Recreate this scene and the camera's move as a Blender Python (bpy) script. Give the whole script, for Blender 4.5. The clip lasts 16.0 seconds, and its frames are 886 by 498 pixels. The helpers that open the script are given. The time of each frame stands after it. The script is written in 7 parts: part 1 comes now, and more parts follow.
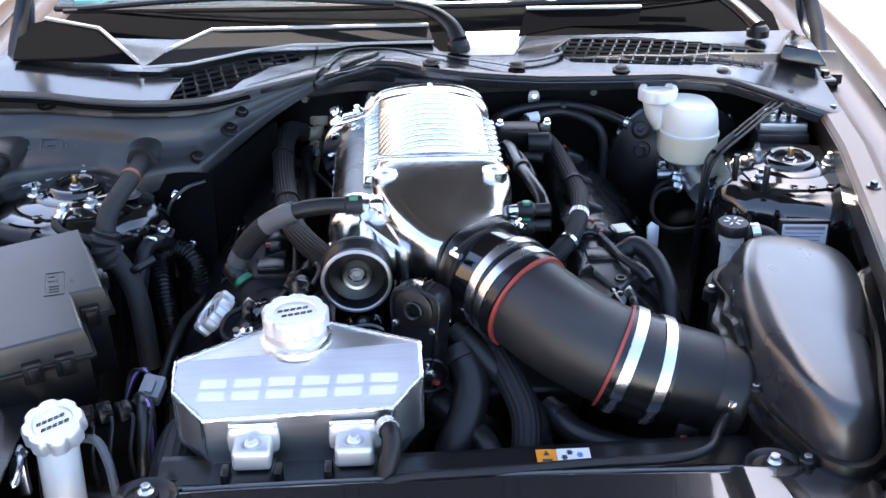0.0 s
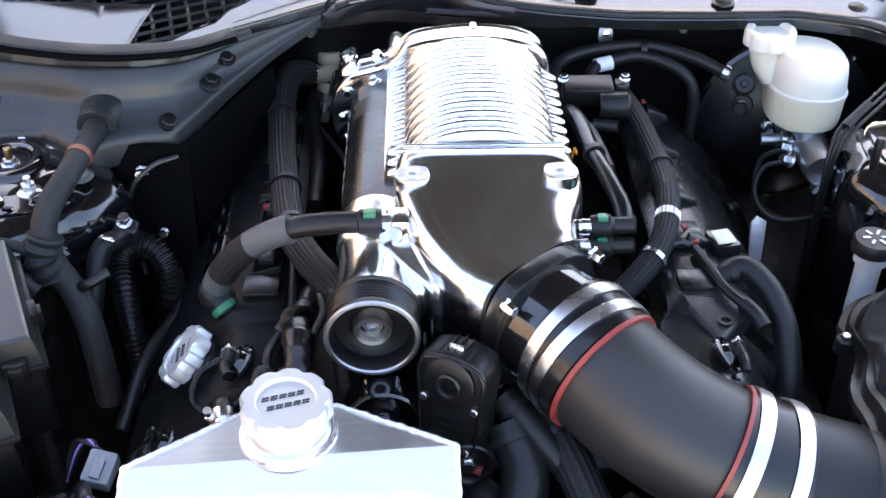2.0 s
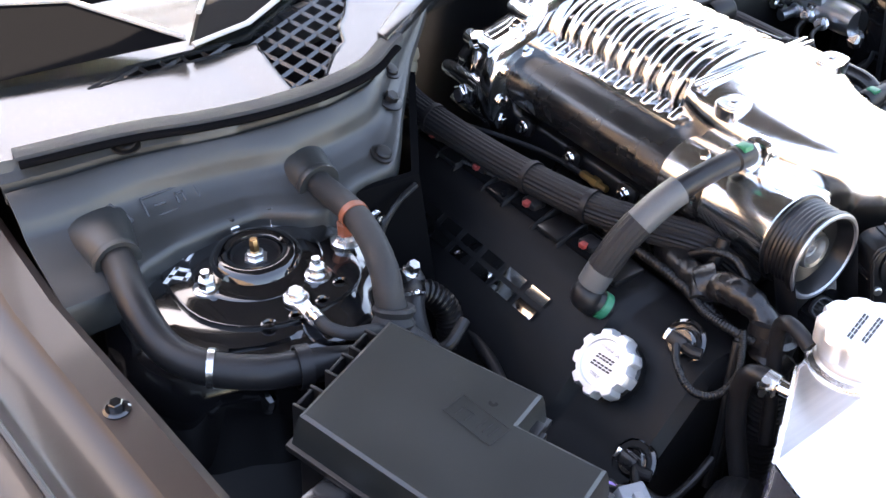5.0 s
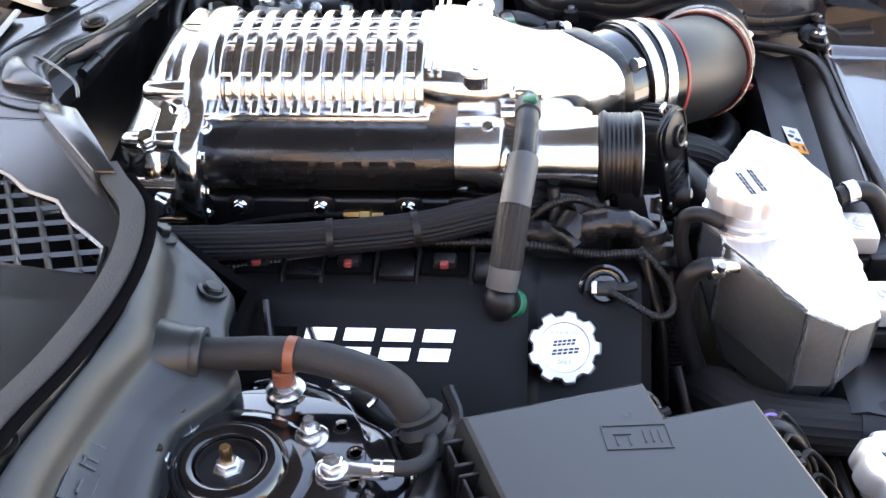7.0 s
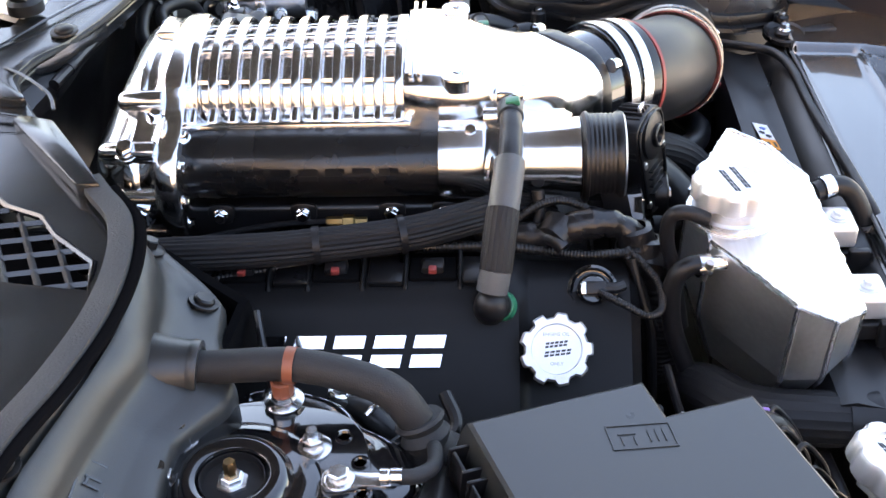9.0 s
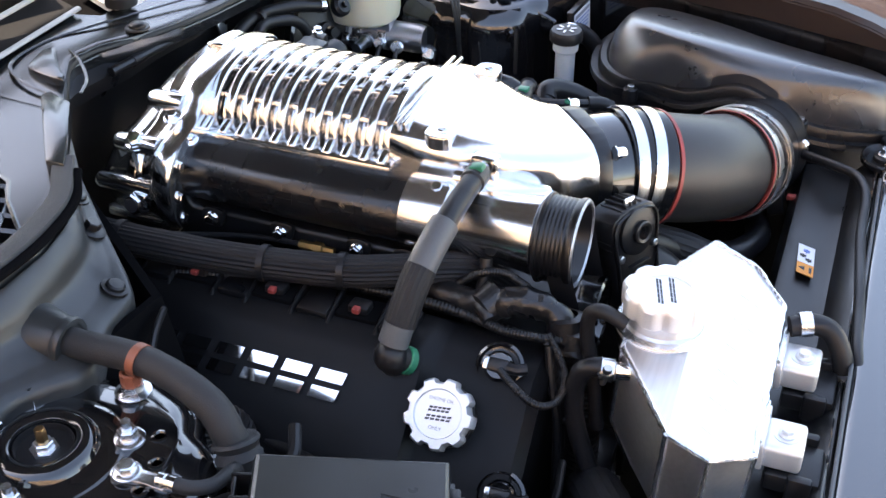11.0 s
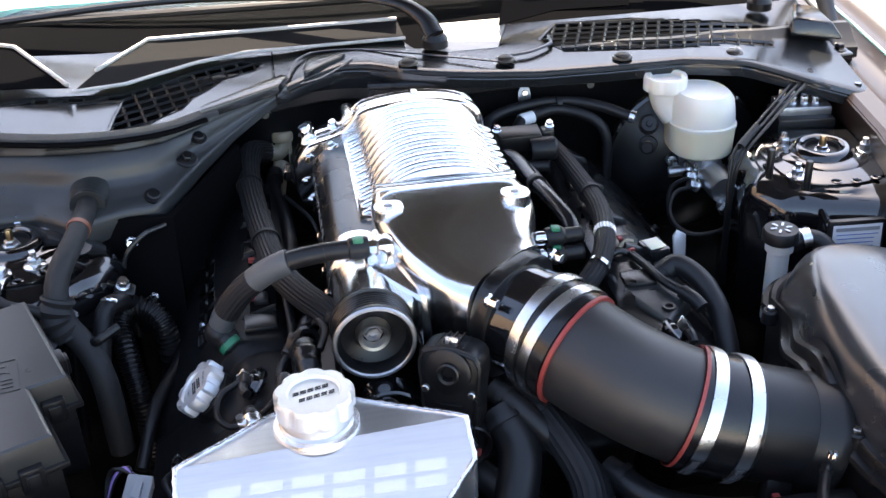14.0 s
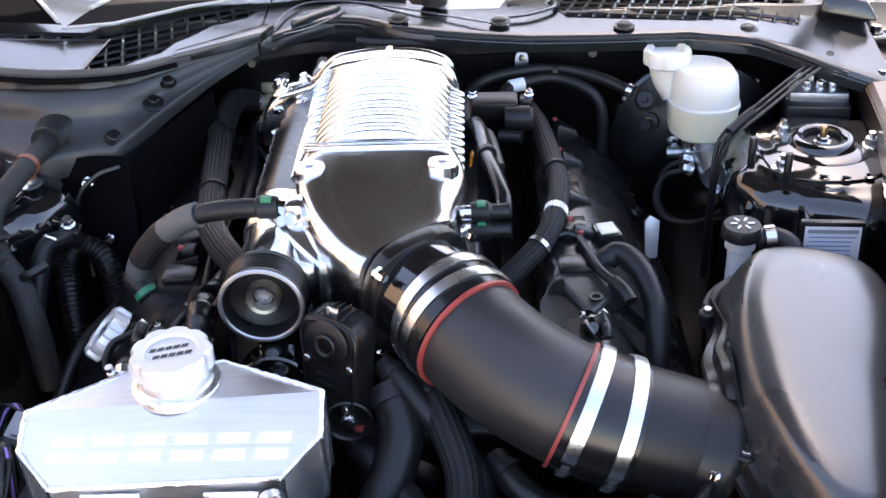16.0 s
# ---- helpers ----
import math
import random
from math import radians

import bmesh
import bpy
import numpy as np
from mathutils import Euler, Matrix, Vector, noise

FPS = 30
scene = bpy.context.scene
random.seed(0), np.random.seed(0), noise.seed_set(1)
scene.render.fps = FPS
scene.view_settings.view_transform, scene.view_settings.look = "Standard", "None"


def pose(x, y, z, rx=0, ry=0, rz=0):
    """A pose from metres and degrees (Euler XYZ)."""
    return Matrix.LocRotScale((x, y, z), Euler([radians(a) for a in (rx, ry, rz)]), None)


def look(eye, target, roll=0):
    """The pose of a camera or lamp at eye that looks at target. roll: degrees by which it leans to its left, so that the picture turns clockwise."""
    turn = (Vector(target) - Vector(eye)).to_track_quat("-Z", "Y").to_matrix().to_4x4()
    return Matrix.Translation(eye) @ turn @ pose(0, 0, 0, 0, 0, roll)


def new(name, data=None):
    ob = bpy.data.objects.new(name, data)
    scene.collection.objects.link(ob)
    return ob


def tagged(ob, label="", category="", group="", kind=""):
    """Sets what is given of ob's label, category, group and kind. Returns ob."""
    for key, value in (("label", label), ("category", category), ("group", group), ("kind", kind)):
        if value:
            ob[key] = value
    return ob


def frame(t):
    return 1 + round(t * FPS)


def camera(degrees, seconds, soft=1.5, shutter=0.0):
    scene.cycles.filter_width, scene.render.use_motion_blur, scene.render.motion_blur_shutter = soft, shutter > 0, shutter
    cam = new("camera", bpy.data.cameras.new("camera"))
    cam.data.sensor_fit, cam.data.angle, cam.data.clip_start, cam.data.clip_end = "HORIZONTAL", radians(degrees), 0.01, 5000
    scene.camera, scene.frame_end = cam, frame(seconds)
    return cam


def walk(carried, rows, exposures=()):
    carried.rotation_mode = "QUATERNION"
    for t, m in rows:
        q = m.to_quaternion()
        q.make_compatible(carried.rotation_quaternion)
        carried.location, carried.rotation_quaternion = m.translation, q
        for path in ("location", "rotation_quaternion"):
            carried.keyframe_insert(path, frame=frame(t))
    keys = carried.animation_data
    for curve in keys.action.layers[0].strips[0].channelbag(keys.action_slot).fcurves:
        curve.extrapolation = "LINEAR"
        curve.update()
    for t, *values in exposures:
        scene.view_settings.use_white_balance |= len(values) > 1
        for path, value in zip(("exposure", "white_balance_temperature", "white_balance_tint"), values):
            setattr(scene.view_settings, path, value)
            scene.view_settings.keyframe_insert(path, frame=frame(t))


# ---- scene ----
cam = camera(42.0, 16.0)
PATH = [
    (0, (-0.057, -1.615, 1.574), (0.024, 0.153, 0.642), -0.5),
    (0.5, (0.022, -1.424, 1.577), (0.014, 0.308, 0.579), -0.3),
    (1, (0.026, -1.309, 1.575), (-0.045, 0.385, 0.514), -0.3),
    (1.5, (-0.039, -1.2, 1.575), (-0.066, 0.446, 0.439), -0.5),
    (2, (-0.059, -1.148, 1.564), (-0.026, 0.459, 0.374), -0.1),
    (2.5, (-0.002, -1.07, 1.566), (-0.002, 0.501, 0.329), 0.3),
    (3, (0.004, -1.04, 1.56), (-0.04, 0.526, 0.318), -0.1),
    (3.5, (-0.124, -1.036, 1.535), (-0.175, 0.522, 0.282), 1.3),
    (3.7, (-0.244, -1.048, 1.516), (-0.241, 0.509, 0.261), 1.7),
    (5.8, (-1.087, -0.581, 1.507), (0.295, 0.263, 0.333), -2.0),
    (6, (-1.105, -0.517, 1.499), (0.35, 0.194, 0.326), -1.3),
    (6.5, (-1.1, -0.364, 1.486), (0.474, 0.036, 0.318), -2.9),
    (7, (-1.111, -0.23, 1.477), (0.487, -0.055, 0.286), -2.9),
    (7.5, (-1.115, -0.186, 1.474), (0.479, -0.107, 0.269), -2.2),
    (8, (-1.113, -0.179, 1.475), (0.48, -0.119, 0.267), -2.4),
    (8.5, (-1.112, -0.184, 1.476), (0.488, -0.116, 0.278), -2.3),
    (9, (-1.108, -0.188, 1.477), (0.497, -0.11, 0.287), -2.4),
    (9.5, (-1.109, -0.191, 1.479), (0.501, -0.106, 0.295), -2.7),
    (10, (-1.112, -0.214, 1.48), (0.503, -0.098, 0.306), -2.5),
    (10.2, (-1.093, -0.256, 1.482), (0.516, -0.065, 0.31), -1.8),
    (12.3, (-0.973, -1.063, 1.535), (0.238, 0.169, 0.528), -2.4),
    (12.5, (-0.905, -1.11, 1.538), (0.24, 0.193, 0.541), -2.9),
    (13, (-0.671, -1.17, 1.544), (0.276, 0.3, 0.573), -2.4),
    (13.5, (-0.428, -1.223, 1.534), (0.237, 0.38, 0.541), -2.0),
    (14, (-0.181, -1.353, 1.549), (0.069, 0.367, 0.559), -2.2),
    (14.5, (-0.034, -1.344, 1.546), (0.069, 0.386, 0.547), -1.5),
    (15, (0.055, -1.329, 1.546), (0.038, 0.397, 0.536), -1.7),
    (15.5, (0.135, -1.327, 1.545), (0.02, 0.379, 0.508), -3.2),
    (16, (0.124, -1.318, 1.528), (0.056, 0.383, 0.479), -2.6),
]
walk(cam, [(t, look(eye, target, roll)) for t, eye, target, roll in PATH],
     [(0, 2.42, 6700, 13), (1, 2.47, 7200, 14), (3, 2.97, 7500, 16), (6, 3.17, 8100, 16), (8, 2.97, 8200, 15), (10, 2.92, 8100, 15), (12.5, 2.27, 7700, 13), (13.5, 2.22, 7600, 13), (14.3, 2.40, 7400, 15), (15, 2.58, 7700, 19), (16, 2.58, 7600, 18)])

# ---------- light ----------
SUN_ELEV, SUN_AZ = radians(58), radians(77)          # high, behind the hood on the left side
world = bpy.data.worlds.new("world")
scene.world = world
world.use_nodes = True
wn = world.node_tree.nodes
sky = wn.new("ShaderNodeTexSky")
sky.sky_type = "NISHITA"
sky.sun_disc = False
sky.dust_density = 1.2
sky.sun_elevation = SUN_ELEV
sky.sun_rotation = radians(90) - SUN_AZ
wn["Background"].inputs["Strength"].default_value = 0.15
world.node_tree.links.new(sky.outputs[0], wn["Background"].inputs["Color"])
sun_dir = Vector((math.cos(SUN_ELEV) * math.cos(SUN_AZ), math.cos(SUN_ELEV) * math.sin(SUN_AZ), math.sin(SUN_ELEV)))
sun = new("sun", bpy.data.lights.new("sun", "SUN"))
sun.data.energy, sun.data.angle, sun.data.color = 4.5, radians(0.5), (1.0, 0.95, 0.88)
sun.matrix_world = look(sun_dir * 8, (0, 0, 0))


# ---------- materials ----------
def material(name, color, rough=0.5, metal=0.0, grain=0.0, scale=400.0, bump=0.0, relief=0.0006, blotch=0.0, coat=0.0, spec=0.5, stretch=None, sss=0.0, rough_var=0.0, coat_rough=0.04):
    """Principled with two scales of variation: fine grain (bump) and broad blotches (colour, gloss)."""
    m = bpy.data.materials.new(name)
    m.use_nodes = True
    nt = m.node_tree
    b = nt.nodes["Principled BSDF"]
    b.inputs["Base Color"].default_value = (*color, 1)
    b.inputs["Roughness"].default_value = rough
    b.inputs["Metallic"].default_value = metal
    b.inputs["Specular IOR Level"].default_value = spec
    if coat:
        b.inputs["Coat Weight"].default_value = coat
        b.inputs["Coat Roughness"].default_value = coat_rough
    if sss:
        b.inputs["Subsurface Weight"].default_value = sss
        b.inputs["Subsurface Radius"].default_value = (0.02, 0.015, 0.008)
        b.inputs["Subsurface Scale"].default_value = 0.3
    tc = nt.nodes.new("ShaderNodeTexCoord")
    src = tc.outputs["Object"]
    if stretch:
        mp = nt.nodes.new("ShaderNodeMapping")
        mp.inputs["Scale"].default_value = stretch
        nt.links.new(src, mp.inputs[0])
        src_fine = mp.outputs[0]
    else:
        src_fine = src
    fine = nt.nodes.new("ShaderNodeTexNoise")
    fine.inputs["Scale"].default_value = scale
    fine.inputs["Detail"].default_value = 3
    nt.links.new(src_fine, fine.inputs["Vector"])
    broad = nt.nodes.new("ShaderNodeTexNoise")
    broad.inputs["Scale"].default_value = 14
    broad.inputs["Detail"].default_value = 5
    nt.links.new(src, broad.inputs["Vector"])
    if grain or blotch:
        mix = nt.nodes.new("ShaderNodeMix")
        mix.data_type = "RGBA"
        add = nt.nodes.new("ShaderNodeMath")
        add.operation = "MULTIPLY_ADD"
        nt.links.new(fine.outputs[0], add.inputs[0])
        add.inputs[1].default_value = grain
        mul = nt.nodes.new("ShaderNodeMath")
        mul.operation = "MULTIPLY"
        nt.links.new(broad.outputs[0], mul.inputs[0])
        mul.inputs[1].default_value = blotch
        nt.links.new(mul.outputs[0], add.inputs[2])
        nt.links.new(add.outputs[0], mix.inputs[0])
        mix.inputs[6].default_value = (*[c * 0.75 for c in color], 1)
        mix.inputs[7].default_value = (*[min(1, c * 1.5 + 0.002) for c in color], 1)
        nt.links.new(mix.outputs[2], b.inputs["Base Color"])
    if rough_var:
        mr = nt.nodes.new("ShaderNodeMapRange")
        mr.inputs[3].default_value = max(0.02, rough - rough_var)
        mr.inputs[4].default_value = min(1, rough + rough_var)
        mr.inputs[1].default_value, mr.inputs[2].default_value = 0.3, 0.7
        nt.links.new(broad.outputs[0], mr.inputs[0])
        nt.links.new(mr.outputs[0], b.inputs["Roughness"])
    if bump:
        bp = nt.nodes.new("ShaderNodeBump")
        bp.inputs["Strength"].default_value = bump
        bp.inputs["Distance"].default_value = relief
        nt.links.new(fine.outputs[0], bp.inputs["Height"])
        nt.links.new(bp.outputs[0], b.inputs["Normal"])
    return m


PLASTIC = material("black_moulded_plastic", (0.0060, 0.0058, 0.0066), 0.36, spec=0.4, grain=0.3, blotch=0.4, bump=0.12, scale=900, rough_var=0.1)
COWLP = material("grey_black_cowl_plastic", (0.014, 0.0152, 0.0163), 0.18, grain=0.25, blotch=0.3, bump=0.04, scale=1100, rough_var=0.04, spec=0.8)
LIDP = material("charcoal_lid_plastic", (0.017, 0.0182, 0.0178), 0.33, spec=0.50, coat=0.3, coat_rough=0.30, grain=0.3, blotch=0.4, bump=0.15, scale=1300, rough_var=0.06)
GLOSS = material("gloss_black_paint", (0.006, 0.006, 0.007), 0.12, coat=1.0, blotch=0.3, rough_var=0.05)
FENDERP = material("dark_metallic_paint", (0.022, 0.0145, 0.0125), 0.34, coat=0.20, coat_rough=0.08, spec=0.25, grain=0.5, scale=3000, blotch=0.3)
SATIN = material("satin_black_paint", (0.005, 0.005, 0.0058), 0.34, grain=0.3, blotch=0.4, bump=0.06, scale=1500, rough_var=0.08, spec=0.5)
SHROUDP = material("dull_black_shroud", (0.005, 0.005, 0.0055), 0.85, spec=0.0)
# Valve cover paint, dimmed for the right cover that gets less light.
VCOVER_DIM = material("black_crackle_paint_dimmed", (0.0055, 0.0055, 0.0062), 0.42, grain=0.3, blotch=0.4, bump=0.1, scale=1500, rough_var=0.08, spec=0.16)
SIDEP = material("smooth_black_coating", (0.007, 0.0072, 0.008), 0.27, grain=0.3, blotch=0.3, bump=0.05, scale=1800, rough_var=0.05, spec=0.6)
FELT = material("hood_seal_felt", (0.030, 0.031, 0.033), 0.7, grain=0.8, blotch=0.5, bump=0.9, scale=500, spec=0.3)
TRIMP = material("grey_black_trim", (0.0095, 0.0092, 0.0094), 0.8, grain=0.4, blotch=0.3, bump=0.2, scale=900, spec=0.1)
WINGP = material("grained_grey_plastic", (0.019, 0.0205, 0.021), 0.40, grain=0.5, blotch=0.5, bump=0.3, scale=1100, rough_var=0.08, spec=0.6)
# Pale colour puts the sunlit look into the cowl trim edges.
SUNEDGE = material("painted_sunlit_edge", (0.42, 0.42, 0.41), 0.45, grain=0.3, blotch=0.3)
STUCCO = material("tan_stucco", (0.42, 0.30, 0.21), 0.9, grain=0.4, blotch=0.6, bump=0.4, scale=60)
RUBBER = material("black_rubber", (0.0085, 0.0082, 0.0092), 0.42, grain=0.4, blotch=0.5, bump=0.14, scale=700, rough_var=0.1, spec=0.35)
VINYL = material("wrinkled_vinyl_tape", (0.008, 0.0078, 0.0088), 0.30, grain=0.3, blotch=0.4, bump=0.8, relief=0.0016, scale=110, rough_var=0.08)
SLEEVE = material("braided_sleeve", (0.0095, 0.0093, 0.0105), 0.55, grain=0.6, blotch=0.3, bump=0.6, scale=1200, spec=0.28)
GREYSLV = material("grey_heat_sleeve", (0.07, 0.075, 0.08), 0.5, grain=0.5, blotch=0.3, bump=0.3, scale=900)
TAPE = material("cloth_tape", (0.017, 0.0175, 0.019), 0.62, grain=0.5, blotch=0.5, bump=0.6, scale=800, spec=0.35)
SILICONE = material("glossy_black_silicone", (0.008, 0.008, 0.009), 0.2, blotch=0.3, rough_var=0.06)
ELBOW = material("matt_black_coating", (0.016, 0.016, 0.017), 0.42, grain=0.4, blotch=0.3, bump=0.1, scale=1800, rough_var=0.05)
RED = material("red_silicone", (0.30, 0.045, 0.04), 0.5, blotch=0.4)
POLISH = material("polished_aluminium", (0.82, 0.82, 0.82), 0.17, metal=1.0, rough_var=0.05, bump=1.0, relief=0.0012, scale=14)
CHROME = material("chrome_trim", (0.85, 0.86, 0.88), 0.06, metal=1.0)
BRUSHED = material("brushed_aluminium", (0.70, 0.71, 0.72), 0.40, metal=1.0, grain=0.35, blotch=0.3, bump=0.12, scale=220, stretch=(0.06, 1, 1), rough_var=0.07)
BILLET = material("satin_billet_aluminium", (0.85, 0.86, 0.87), 0.42, metal=0.7, grain=0.25, blotch=0.3, bump=0.08, scale=800)
ETCH = material("etched_aluminium", (0.92, 0.93, 0.94), 0.6, metal=0.15, grain=0.1)
WELD = material("weld_bead", (0.85, 0.86, 0.88), 0.25, metal=1.0, bump=0.8, scale=350)
CAST = material("cast_alloy", (0.42, 0.43, 0.45), 0.4, metal=1.0, grain=0.5, blotch=0.4, bump=0.5, scale=500)
ZINC = material("zinc_plated_steel", (0.75, 0.77, 0.8), 0.25, metal=1.0, blotch=0.5, grain=0.3, rough_var=0.08)
STEEL = material("bare_steel", (0.55, 0.54, 0.52), 0.3, metal=1.0, blotch=0.5)
BRASS = material("brass", (0.6, 0.42, 0.18), 0.35, metal=1.0, blotch=0.5)
BRONZE = material("yellow_passivated_rod", (0.45, 0.3, 0.16), 0.3, metal=1.0, blotch=0.5)
BROWN = material("brown_plastic", (0.24, 0.075, 0.04), 0.45, blotch=0.4)
TANP = material("tan_plastic", (0.28, 0.24, 0.17), 0.5, blotch=0.5)
IVORY = material("translucent_ivory_plastic", (0.95, 0.88, 0.64), 0.36, blotch=0.3, sss=0.5)
CREAM = material("cream_reservoir_plastic", (0.95, 0.93, 0.84), 0.34, blotch=0.3, sss=0.6)
MILK = material("milky_white_plastic", (0.62, 0.64, 0.64), 0.3, blotch=0.3, sss=0.4)
WHITE = material("white_label", (0.75, 0.76, 0.78), 0.35)
ORANGE = material("orange_label", (0.8, 0.28, 0.02), 0.35)
INK = material("dark_print", (0.03, 0.03, 0.035), 0.5)
BLUEINK = material("blue_print", (0.12, 0.2, 0.5), 0.5)
GREEN = material("green_clip", (0.01, 0.16, 0.08), 0.4)
BLUE = material("blue_clip", (0.03, 0.25, 0.6), 0.4)
PURPLE = material("violet_wire", (0.3, 0.18, 0.5), 0.5)
GREYP = material("grey_connector_plastic", (0.3, 0.31, 0.33), 0.5, blotch=0.4)
CONCRETE = material("sunlit_concrete", (0.62, 0.585, 0.54), 0.85, grain=0.4, blotch=0.4, bump=0.3, scale=90)
HOODP = material("hood_underside", (0.015, 0.015, 0.0158), 0.55, blotch=0.6, spec=0.15)
PAD = material("hood_insulation_felt", (0.013, 0.013, 0.0138), 0.9, grain=0.4, blotch=0.6, bump=0.5, scale=300, spec=0.1)
FRIT = material("black_frit", (0.01, 0.01, 0.011), 0.25)
INTERIOR = material("dark_cabin", (0.05, 0.05, 0.055), 0.7, blotch=0.5)


def glass_material():
    m = bpy.data.materials.new("windscreen_glass")
    m.use_nodes = True
    b = m.node_tree.nodes["Principled BSDF"]
    b.inputs["Base Color"].default_value = (0.75, 0.9, 0.86, 1)
    b.inputs["Roughness"].default_value = 0.02
    b.inputs["Transmission Weight"].default_value = 1.0
    b.inputs["IOR"].default_value = 1.45
    return m


GLASS = glass_material()


def carbon_material():
    """Carbon weave: fine diagonal twill under clear coat."""
    m = material("carbon_fibre", (0.02, 0.021, 0.023), 0.3, coat=1.0, spec=0.5)
    nt = m.node_tree
    b = nt.nodes["Principled BSDF"]
    tc = nt.nodes.new("ShaderNodeTexCoord")
    w = nt.nodes.new("ShaderNodeTexWave")
    w.inputs["Scale"].default_value = 150
    w.wave_type, w.bands_direction = "BANDS", "DIAGONAL"
    nt.links.new(tc.outputs["Object"], w.inputs["Vector"])
    ramp = nt.nodes.new("ShaderNodeMapRange")
    b.inputs["Coat IOR"].default_value = 1.75
    ramp.inputs[3].default_value, ramp.inputs[4].default_value = 0.20, 0.26
    nt.links.new(w.outputs["Fac"], ramp.inputs[0])
    nt.links.new(ramp.outputs[0], b.inputs["Roughness"])
    mix = nt.nodes.new("ShaderNodeMix")
    mix.data_type = "RGBA"
    mix.inputs[6].default_value = (0.010, 0.010, 0.011, 1)
    mix.inputs[7].default_value = (0.014, 0.0145, 0.0155, 1)
    nt.links.new(w.outputs["Fac"], mix.inputs[0])
    nt.links.new(mix.outputs[2], b.inputs["Base Color"])
    return m


CARBON = carbon_material()

# ---------- building helpers ----------
V = Vector


def finish(bm, name, mat, angle=0.6):
    bmesh.ops.recalc_face_normals(bm, faces=bm.faces)
    for fc in bm.faces:
        fc.smooth = True
    for e in bm.edges:
        if len(e.link_faces) == 2 and e.calc_face_angle(0) > angle:
            e.smooth = False
    me = bpy.data.meshes.new(name)
    bm.to_mesh(me)
    bm.free()
    me.materials.append(mat)
    return me


def part(name, bm, mat, parent, label="", angle=0.6):
    """One mesh, in world coordinates, under a thing or a part."""
    ob = new(name, finish(bm, name, mat, angle))
    ob.parent = parent
    if parent is not None:
        inv = Matrix.Translation(parent.get("base", (0, 0, 0))).inverted()
        ob.matrix_parent_inverse = inv
    if label:
        ob["label"] = label
    return ob


def thing(name, at, label, category, group="", kind=""):
    ob = new(name)
    ob.empty_display_size = 0.02
    ob.location = at
    ob["base"] = tuple(at)
    return tagged(ob, label, category, group, kind)


def solid(name, bm, mat, label, category, group="", kind="", angle=0.6):
    """A thing made of a single mesh."""
    return tagged(new(name, finish(bm, name, mat, angle)), label, category, group, kind)


def axes(at, z, x=(1, 0, 0)):
    """A frame at a point, whose z axis points along z."""
    z = V(z).normalized()
    x = V(x) - z * V(x).dot(z)
    if x.length < 1e-4:
        x = V((0, 1, 0)) - z * z.y
    x.normalize()
    y = z.cross(x)
    return Matrix(((x.x, y.x, z.x, at[0]), (x.y, y.y, z.y, at[1]), (x.z, y.z, z.z, at[2]), (0, 0, 0, 1)))


def lathe(profile, m, segs=32, bm=None, wobble=None):
    """A body of revolution: (radius, height) pairs about the z axis of m. wobble(angle) scales the radius."""
    bm = bm or bmesh.new()
    rings = []
    for r, h in profile:
        if r < 1e-6:
            rings.append([bm.verts.new(m @ V((0, 0, h)))])
            continue
        ring = []
        for k in range(segs):
            a = 2 * math.pi * k / segs
            q = r * (wobble(a, r, h) if wobble else 1)
            ring.append(bm.verts.new(m @ V((q * math.cos(a), q * math.sin(a), h))))
        rings.append(ring)
    for a, b in zip(rings, rings[1:]):
        for k in range(segs):
            i, j = k, (k + 1) % segs
            if len(a) == 1 and len(b) == 1:
                continue
            if len(a) == 1:
                bm.faces.new((a[0], b[i], b[j]))
            elif len(b) == 1:
                bm.faces.new((a[i], a[j], b[0]))
            else:
                bm.faces.new((a[i], a[j], b[j], b[i]))
    return bm


def spline(points, n):
    """Catmull-Rom through the points, n steps a span."""
    p = [V(q) for q in points]
    p = [2 * p[0] - p[1]] + p + [2 * p[-1] - p[-2]]
    out = []
    for i in range(1, len(p) - 2):
        for k in range(n):
            t = k / n
            a, b, c, d = p[i - 1], p[i], p[i + 1], p[i + 2]
            out.append(0.5 * (2 * b + (c - a) * t + (2 * a - 5 * b + 4 * c - d) * t * t + (3 * b - a - 3 * c + d) * t ** 3))
    out.append(p[-2])
    return out


